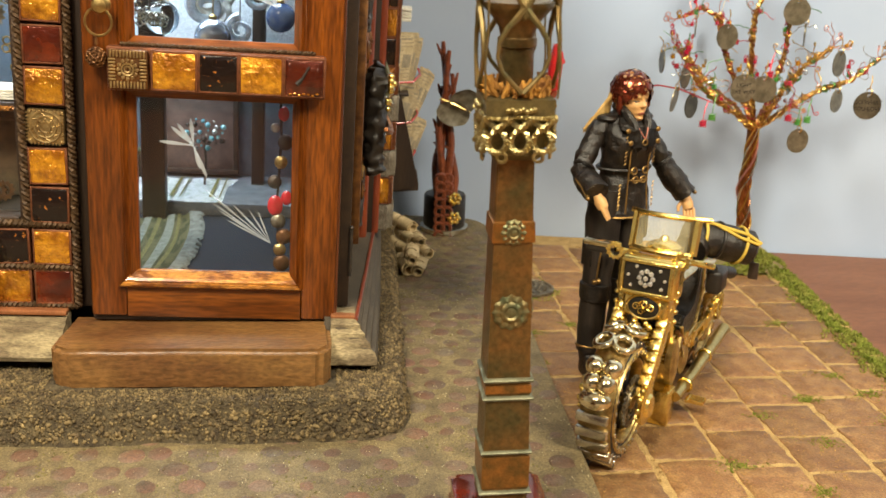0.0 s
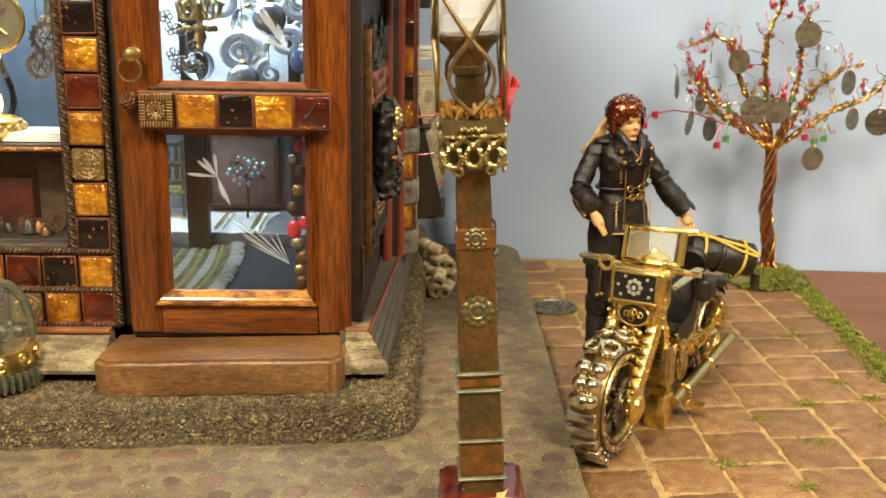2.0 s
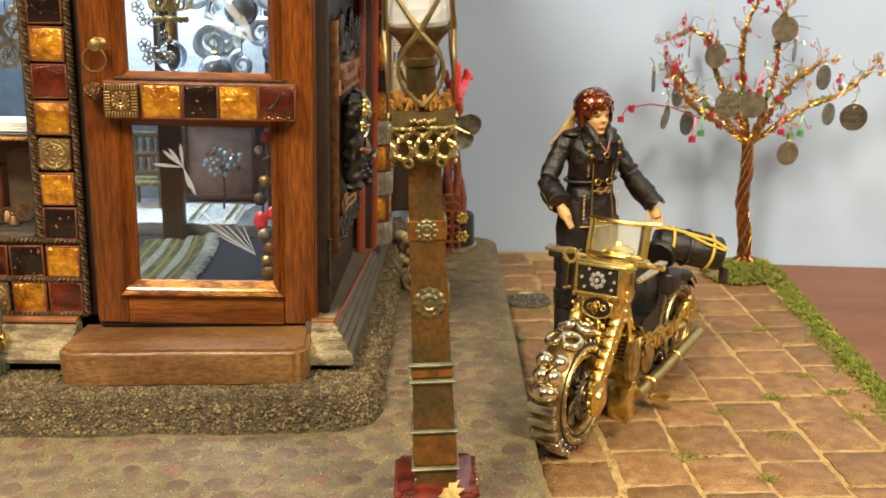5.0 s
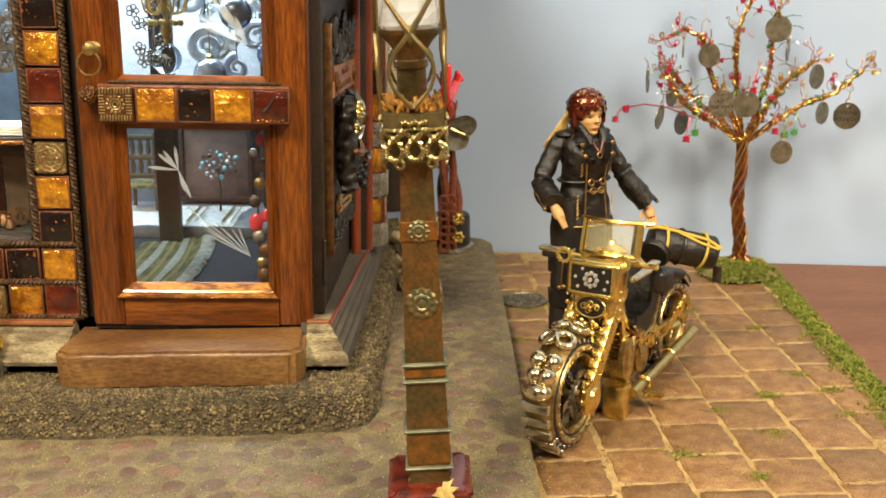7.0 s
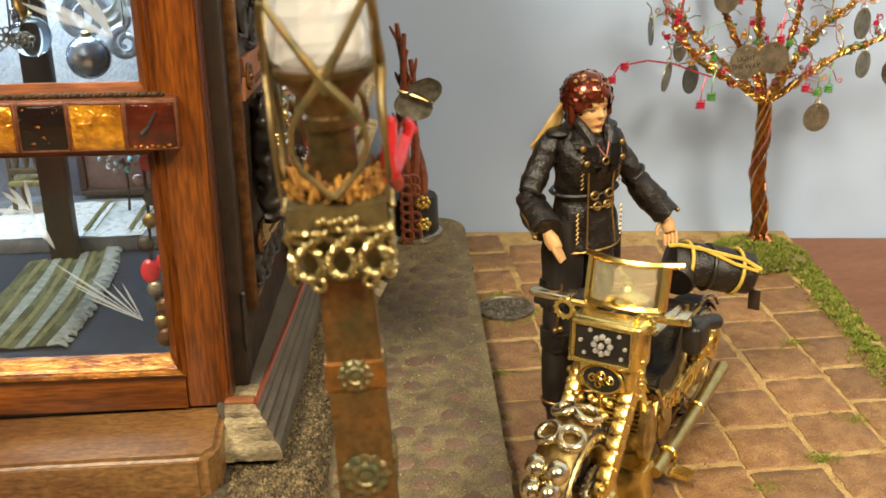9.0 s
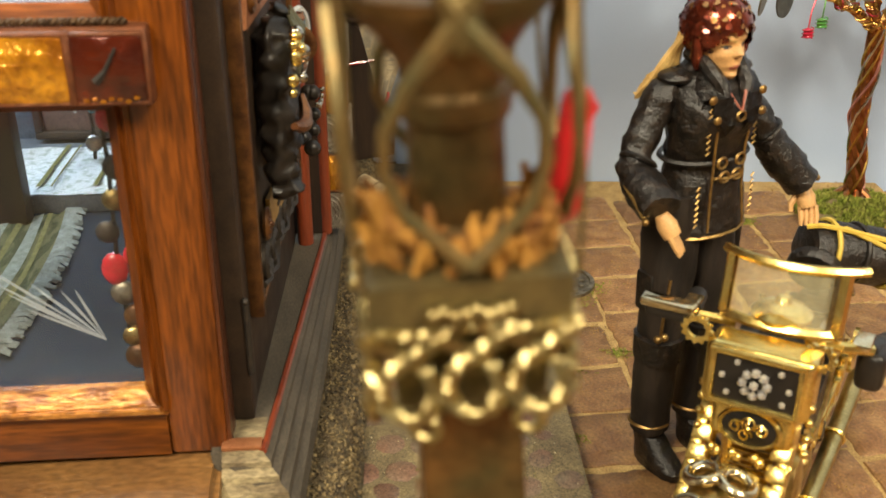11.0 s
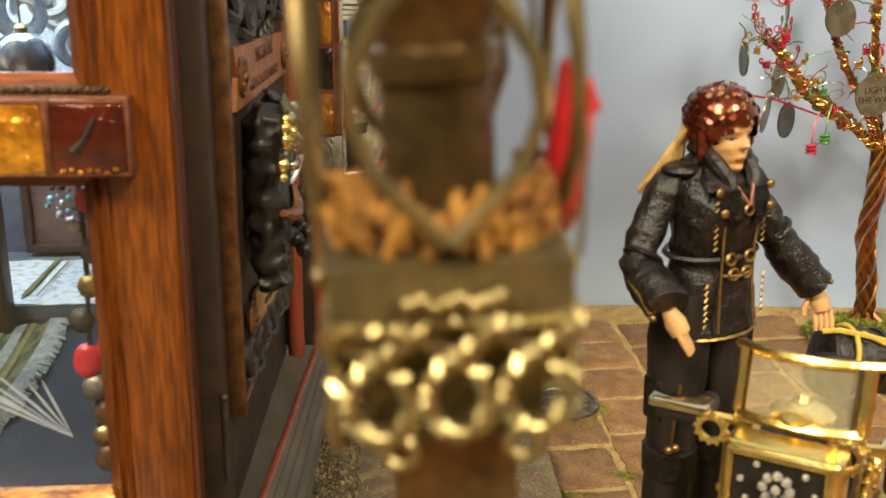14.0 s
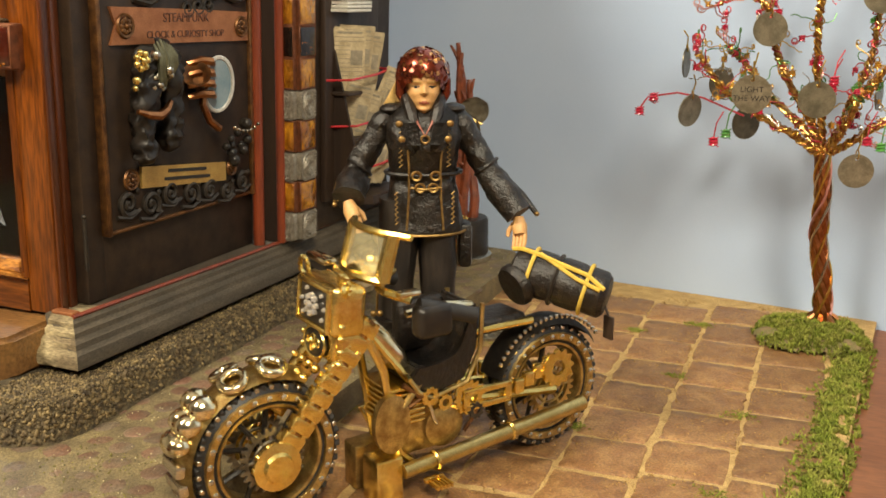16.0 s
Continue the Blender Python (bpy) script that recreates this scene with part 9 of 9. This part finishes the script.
part("dial", bm, mat("murky_olive_dial", (0.20, 0.17, 0.095), (0.11, 0.10, 0.07), 0.3, metal=0.3, scale=120, fine=1500, bump=0.3), ck, "olive disc coloured like the murk inside the ring")
for t in (0.6, 2.3):
    bm = B()
    tube(bm, [(-0.181, 0.473, 0.2145), (-0.181 + 0.011 * math.sin(t), 0.473, 0.2145 + 0.011 * math.cos(t))], 0.0006, 5)
    part("pointer", bm, GOLD, ck)
bm = B()
tube(bm, [(-0.181, 0.475, 0.231), (-0.181, 0.475, TOP - 0.002)], 0.0004, 4)
part("wire", bm, OLDGOLD, ck)
for x, z, r in ((-0.158, 0.205, 0.010), (-0.150, 0.222, 0.008), (-0.163, 0.190, 0.008)):
    c = thing("hanging_cog", pose(x, 0.49, z), "pierced brass cogwheel hanging in the window", "cogwheel", "hanging cogs", tilt=HM)
    bm = B()
    gear(bm, (0, 0, 0), r, r * 0.6, 0.0010, 16)
    torus(bm, (0, 0, 0.0005), r * 0.4, 0.0006, (0, 0, 1), 16, 5)
    for k in range(6):
        tube(bm, [(0, 0, 0.0005), (r * 0.7 * math.cos(k * 1.047), r * 0.7 * math.sin(k * 1.047), 0.0005)], 0.0006, 4)
    bmesh.ops.transform(bm, matrix=pose(x, 0.49, z, 90, 0, 10), verts=bm.verts)
    tube(bm, [(x, 0.49, z + r * 0.8), (x, 0.49, TOP - 0.002)], 0.0003, 4)
    part("wheel", bm, PEWTER, c)
bp = thing("blue_medallion", pose(-0.150, 0.54, 0.16), "blue glass plate with medallion on a stand", "plate", tilt=HM)
bm = B()
lathe(bm, [(0.0005, 0.0), (0.012, 0.001), (0.0185, 0.004), (0.0190, 0.005), (0.012, 0.0025), (0.0005, 0.0015)], (0, 0, 0), 30)
bmesh.ops.transform(bm, matrix=pose(-0.150, 0.545, 0.1975, 96, 0, 0), verts=bm.verts)
part("plate", bm, BLUEGLAZE, bp)
bm = B()
tube(bm, [(-0.150, 0.552, 0.0525), (-0.150, 0.552, 0.185)], 0.0015, 6)
part("stand", bm, OLDGOLD, bp)
md = thing("oval_plaque", pose(-0.147, 0.52, 0.17), "oval pewter plaque standing on the window shelf", "plaque", tilt=HM)
bm = B()
N = 24
tube(bm, [(-0.146 + 0.0075 * math.cos(2 * math.pi * k / N), 0.508, 0.1665 + 0.0115 * math.sin(2 * math.pi * k / N)) for k in range(N + 1)], 0.0012, 6)
part("rim", bm, SILVER, md)
bm = B()
ring_strip(bm, [[(-0.146 + 0.0072 * math.cos(2 * math.pi * k / N), y, 0.1665 + 0.0112 * math.sin(2 * math.pi * k / N)) for k in range(N)] for y in (0.5076, 0.5088)])
part("plate", bm, INWALL, md)
# under the shelf: boxes and clutter, coloured darker to stand in for gloom
for c, s, m_, nm, lb in (((-0.182, 0.492, 0.131), (0.022, 0.016, 0.030), mat("dark_red_lacquer", (0.075, 0.010, 0.006), (0.035, 0.006, 0.004), 0.35, scale=150, fine=1500, bump=0.3), "red_box", "small red lacquer box"), ((-0.160, 0.494, 0.127), (0.018, 0.012, 0.038), mat("dimmed_brown_card", (0.11, 0.075, 0.036), (0.05, 0.036, 0.02), 0.7, scale=140, fine=1500, bump=0.4), "brown_box", "brown card box in a dimmed colour"), ((-0.206, 0.490, 0.124), (0.022, 0.016, 0.026), OLDGOLD, "brass_box", "dull brass box")):
    bm = B()
    box(bm, (c[0], c[1], 0.0985 + s[2] / 2), s, 0.001)
    solid(nm, bm, m_, lb + " standing under the window shelf", "box", at=HM)
bm = B()
box(bm, (-0.215, 0.490, 0.0955), (0.160, 0.052, 0.005), 0.001)
solid("window_board", bm, IRON, "dark board inside the shop window", "shelf", at=HM)
for k in range(16):
    x, y = rnd.uniform(-0.196, -0.148), rnd.uniform(0.467, 0.480)
    r = rnd.uniform(0.0035, 0.0065)
    bm = B()
    if k % 3 == 0:
        gear(bm, (0, 0, 0), r, r * 0.5, 0.0016, 12)
        bmesh.ops.transform(bm, matrix=pose(x, y, 0.0985 + r, 80, 0, rnd.uniform(-30, 30)), verts=bm.verts)
        solid("small_cog", bm, BRONZE, "small brass cog among the window clutter", "cogwheel", group="window clutter", at=HM)
    else:
        lathe(bm, [(r * 0.5, 0), (r * 0.8, r * 0.3), (r * 0.6, r * 1.1), (r * 0.3, r * 1.5), (r * 0.4, r * 1.8)], (x, y, 0.098), 12)
        solid("small_jar", bm, (IRON, BRONZE, BLACK)[k % 3], "tiny dark metal jar among the window clutter", "jar", group="window clutter", at=HM)
# backing coloured near black to stand in for the gloom under the shelf
bm = B()
for c, s in (((-0.215, 0.516, 0.122), (0.145, 0.003, 0.050)),):
    box(bm, c, s, 0.0005)
solid("window_back", bm, mat("gloom_dark_wood", (0.016, 0.010, 0.006), (0.030, 0.017, 0.009), 0.5, scale=120, fine=1200, bump=0.5), "backing under the window shelf, coloured dark for the gloom", "panel", at=HM)

# ---- pavers, cobbles, gravel grains, moss ----
rg = random.Random(21)


def paver_mesh(seed):
    r = random.Random(seed)
    bm = B()
    n = 8
    out = []
    for side in range(4):
        for k in range(n):
            f = -1 + 2 * k / n
            x, y = ((f, -1), (1, f), (-f, 1), (-1, -f))[side]
            cut = 0.982 if abs(abs(x) - abs(y)) < 0.01 else 1.0
            out.append((x * cut * (0.0165 + 0.0014 * noise.noise((x * 2.7, y * 2.7, seed))) + r.uniform(-0.0003, 0.0003), y * cut * (0.0165 + 0.0014 * noise.noise((x * 2.7, y * 2.7, seed + 40))) + r.uniform(-0.0003, 0.0003)))
    rings = [[Vector((x, y, -0.002)) for x, y in out], [Vector((x, y, -0.0006)) for x, y in out], [Vector((x * 0.972, y * 0.972, 0.0000 + r.uniform(-0.0001, 0.0001))) for x, y in out], [Vector((x * 0.5, y * 0.5, 0.0003 + r.uniform(-0.0003, 0.0003))) for x, y in out]]
    ring_strip(bm, rings)
    return mesh_of(bm, "paver", PAVER, 50)


pavers = [paver_mesh(k) for k in range(10)]
COLS = [0.1425, 0.1785, 0.2140, 0.2490, 0.2845, 0.3195, 0.3550]
for c, x in enumerate(COLS):
    off = (0.002, 0.012, 0.004, 0.0327, 0.0063, 0.0148, 0.004)[c]
    for k in range(22):
        y = 0.035 + off + 0.0355 * k + rg.uniform(-0.0008, 0.0008)
        xx = x + rg.uniform(-0.0008, 0.0008) + 0.004 * (y - 0.45)
        if y + 0.016 > 0.797 - 0.1745 * xx - 0.004 or xx + 0.013 > edge_x(y) or math.hypot(xx - 0.1475, y - 0.628) < 0.012:
            continue
        left = (xx - 0.016) - (0.110 + 0.033 * y)
        sx = 1.0
        if left < 0.0:
            sx = 1 + left / 0.034
            xx -= left / 2
        piece("paver", pavers[rg.randrange(10)], patio, pose(xx, y, 0, rg.uniform(-0.8, 0.8), rg.uniform(-0.8, 0.8), rg.uniform(-1.5, 1.5) + 90 * rg.randrange(4)) @ Matrix.Diagonal((sx if sx < 1 else 1, 1, 1, 1)))


def cobble_mesh(seed):
    r = random.Random(seed)
    bm = B()
    n = 10
    out = [(0.0072 * (1 + r.uniform(-0.10, 0.08)) * math.cos(6.283 * k / n), 0.0066 * (1 + r.uniform(-0.10, 0.08)) * math.sin(6.283 * k / n)) for k in range(n)]
    ring_strip(bm, [[Vector((x, y, -0.001)) for x, y in out], [Vector((x * 0.97, y * 0.97, 0.0001)) for x, y in out], [Vector((x * 0.78, y * 0.78, 0.0007)) for x, y in out], [Vector((x * 0.3, y * 0.3, 0.0009)) for x, y in out]])
    return bm


stones = [mesh_of(cobble_mesh(k), "cobble", COBBLE, 60) for k in range(8)]
far = []
near = 0
for j in range(46):
    y = 0.15 + 0.0140 * j
    for i in range(36):
        x = -0.40 + 0.0152 * i + (0.0076 if j % 2 else 0)
        if x > 0.106 + 0.033 * (y - 0.1) or y > 0.752 or (x > 0.105 and y > 0.742):
            continue
        if (x < 0.036 and y > 0.392):
            continue
        m = pose(x + rg.uniform(-0.0022, 0.0022), y + rg.uniform(-0.0020, 0.0020), PAVE_Z + rg.uniform(-0.0009, -0.0004), rg.uniform(-3, 3), rg.uniform(-3, 3), rg.uniform(0, 360))
        if x > -0.10 and 0.27 < y and near < 298 and (y < 0.39 or x > 0.045):
            near += 1
            piece("cobble", stones[rg.randrange(8)], pavement, m)
        else:
            far.append(m)
vs, fs = [], []
proto = [(np.array([v.co[:] for v in me.vertices]), [tuple(p.vertices) for p in me.polygons]) for me in stones]
for m in far:
    co, polys = proto[rg.randrange(8)]
    base_i = len(vs)
    a = np.array(m)
    vs.extend((co @ a[:3, :3].T + a[:3, 3]).tolist())
    fs.extend([tuple(q_ + base_i for q_ in p) for p in polys])
me = bpy.data.meshes.new("cobbles")
me.from_pydata(vs, [], fs)
me.polygons.foreach_set("use_smooth", [True] * len(me.polygons))
me.materials.append(mat("grey_cobble_rest", (0.135, 0.103, 0.068), (0.150, 0.078, 0.048), 0.40, scale=60, fine=1100, bump=1.0, depth=0.0008, vary=0.2, mix=(0.36, 0.66), grain=0.5, island=True))
ob = new("cobbles", me)
ob.parent = pavement
tagged(ob, "outer worn cobbles", kind="stuff")

# loose grains on the bank and glitter grit on the pavement
def grains(name, places, material, label, category):
    vs, fs = [], []
    octa = np.array([(1, 0, 0), (0, 1, 0), (-1, 0, 0), (0, -1, 0), (0, 0, 1), (0, 0, -1)], float)
    tri = [(0, 1, 4), (1, 2, 4), (2, 3, 4), (3, 0, 4), (1, 0, 5), (2, 1, 5), (3, 2, 5), (0, 3, 5)]
    for x, y, z, s in places:
        k = len(vs)
        e = Euler((rg.uniform(0, 6.28), rg.uniform(0, 6.28), rg.uniform(0, 6.28))).to_matrix()
        co = (octa * np.array((s * rg.uniform(0.7, 1.4), s * rg.uniform(0.6, 1.1), s * rg.uniform(0.5, 0.9)))) @ np.array(e).T + np.array((x, y, z))
        vs.extend(co.tolist())
        fs.extend([(a + k, b + k, c + k) for a, b, c in tri])
    me = bpy.data.meshes.new(name)
    me.from_pydata(vs, [], fs)
    me.polygons.foreach_set("use_smooth", [True] * len(me.polygons))
    me.materials.append(material)
    return tagged(new(name, me), label, category, kind="stuff")


spots = []
while len(spots) < 36000:
    if rg.random() < 0.68:
        x, y = rg.uniform(-0.26, 0.060), rg.uniform(0.372, 0.430)
    else:
        x, y = rg.uniform(0.028, 0.064), rg.uniform(0.41, 0.78)
    h = bank_height(x, y)
    if h < 0.0150:
        continue
    if -0.123 < x < 0.010 and y > 0.402:
        continue
    slope = h < 0.0275
    spots.append((x, y, h + rg.uniform(-0.0004, 0.0006), rg.choice((0.0006, 0.0009, 0.0012, 0.0015) if slope else (0.0003, 0.0005, 0.0007, 0.0009)) * rg.uniform(0.8, 1.2)))
grains("gravel_grains", spots, GRAIN, "loose grey brown gravel grains on the bank", "gravel")
GRIT = mat("pale_glitter_grit", (0.62, 0.54, 0.34), (0.40, 0.36, 0.22), 0.3, metal=0.3, scale=300, fine=2000, bump=0.2, vary=0.3, island=True)
spots = []
for _ in range(4200):
    x, y = rg.uniform(-0.22, 0.125), rg.uniform(0.22, 0.76)
    if (x < 0.05 and y > 0.385):
        continue
    spots.append((x, y, PAVE_Z + 0.0007, rg.uniform(0.0002, 0.00045)))
grains("pavement_grit", spots, GRIT, "pale glittering grit scattered on the pavement", "grit")
MOSSGRIT = mat("olive_moss_grit", (0.20, 0.175, 0.05), (0.11, 0.10, 0.03), 0.9, scale=300, fine=2000, bump=0.3, vary=0.4, island=True)
spots = []
for _ in range(16000):
    x, y = rg.uniform(-0.22, 0.125), rg.uniform(0.20, 0.77)
    if (x < 0.05 and y > 0.388) or noise.noise((x * 30, y * 30, 1)) < 0.05:
        continue
    spots.append((x, y, PAVE_Z + 0.0001, rg.uniform(0.0003, 0.0007)))
grains("pavement_moss", spots, MOSSGRIT, "olive moss crumbs between the cobbles", "moss")


CRUMB = mat("sandy_grout_crumb", (0.40, 0.25, 0.085), (0.26, 0.155, 0.055), 0.9, scale=300, fine=2000, bump=0.3, vary=0.3, island=True)
spots = []
while len(spots) < 9000:
    x, y = rg.uniform(0.125, 0.35), rg.uniform(0.20, 0.74)
    if x > edge_x(y) - 0.004 or noise.noise((x * 55, y * 55, 7)) < 0.0:
        continue
    spots.append((x, y, 0.0001, rg.uniform(0.00025, 0.0006)))
grains("grout_crumbs", spots, CRUMB, "sandy crumbs strewn over the pavers", "grit")


def tufts(name, places, label, tall):
    """Short bent blades and crumbs of moss."""
    vs, fs = [], []
    for x, y, z, s in places:
        for _ in range(9):
            k = len(vs)
            t = rg.uniform(0, 6.283)
            h = tall * s * rg.uniform(0.35, 1.15)
            lx, ly = math.cos(t), math.sin(t)
            x, y = x + rg.uniform(-0.0005, 0.0005), y + rg.uniform(-0.0005, 0.0005)
            b = rg.uniform(0.2, 0.9) * h
            w = 0.00026 * s + 0.00012
            vs += [(x - ly * w, y + lx * w, z), (x + ly * w, y - lx * w, z), (x + lx * b * 0.4 + ly * w * 0.9, y + ly * b * 0.4 - lx * w * 0.9, z + h * 0.6), (x + lx * b * 0.4 - ly * w * 0.9, y + ly * b * 0.4 + lx * w * 0.9, z + h * 0.6), (x + lx * b, y + ly * b, z + h)]
            fs += [(k, k + 1, k + 2, k + 3), (k + 3, k + 2, k + 4)]
    me = bpy.data.meshes.new(name)
    me.from_pydata(vs, [], fs)
    me.materials.append(MOSS)
    return tagged(new(name, me), label, "moss", kind="stuff")


def mound_z(x, y):
    d = math.hypot((x - 0.329) / 0.034, (y - 0.688) / 0.032) + 0.14 * noise.noise((x * 60, y * 60, 2))
    return 0.0085 * max(0, 1 - d * d) ** 0.5 if d < 1 else None


bm = B()
n = 44
gridv = {}
for j in range(n + 1):
    for i in range(n + 1):
        x, y = 0.290 + 0.080 * i / n, 0.650 + 0.078 * j / n
        h = mound_z(x, y)
        if h is not None:
            gridv[i, j] = bm.verts.new((x, y, h + 0.0004 * noise.noise((x * 500, y * 500, 0))))
for (i, j) in list(gridv):
    q4 = [gridv.get(c) for c in ((i, j), (i + 1, j), (i + 1, j + 1), (i, j + 1))]
    if all(q4):
        bm.faces.new(q4)
MOUND = mat("mossy_earth", (0.13, 0.13, 0.035), (0.20, 0.14, 0.07), 0.9, scale=180, fine=1500, bump=1.0, depth=0.001)
mound = solid("moss_mound", bm, MOUND, "low mossy mound round the foot of the wire tree", "moss", "stuff", smooth=180)
places = []
for _ in range(4200):
    x, y = rg.uniform(0.290, 0.370), rg.uniform(0.650, 0.728)
    h = mound_z(x, y)
    if h is not None and math.hypot(x - 0.334, y - 0.702) > 0.006 and noise.noise((x * 70, y * 70, 6)) > -0.25:
        places.append((x, y, h - 0.0002, rg.uniform(0.5, 1.0)))
for _ in range(9000):
    y = rg.uniform(0.12, 0.69)
    w = 0.0105 + 0.004 * noise.noise((y * 40, 0, 0))
    x = edge_x(y) - 0.008 + rg.gauss(0, 0.5) * w
    if x > edge_x(y) + 0.004 or noise.noise((x * 120, y * 120, 3)) < -0.3:
        continue
    places.append((x, y, -0.001 if x < edge_x(y) else -0.004, rg.uniform(0.5, 1.1)))
TUFTS = [(0.134, 0.618, 0.012), (0.150, 0.612, 0.012), (0.163, 0.622, 0.010), (0.150, 0.645, 0.012), (0.136, 0.640, 0.009), (0.199, 0.376, 0.010), (0.236, 0.428, 0.008), (0.268, 0.447, 0.008), (0.297, 0.476, 0.009), (0.252, 0.397, 0.010), (0.310, 0.452, 0.010), (0.228, 0.520, 0.007), (0.262, 0.600, 0.007), (0.265, 0.690, 0.008), (0.300, 0.560, 0.008), (0.160, 0.560, 0.007), (0.132, 0.545, 0.010), (0.148, 0.608, 0.011), (0.145, 0.650, 0.009), (0.232, 0.665, 0.006), (0.230, 0.352, 0.009), (0.300, 0.420, 0.009), (0.128, 0.50, 0.007)]
for cx, cy, r in TUFTS:
    for _ in range(110):
        x, y = cx + rg.gauss(0, r * 0.55), cy + rg.gauss(0, r * 0.30)
        places.append((x, y, -0.0002, rg.uniform(0.12, 0.36)))
tufts("moss", places, "bright green moss along the patio edge and in the joints", 0.0032)
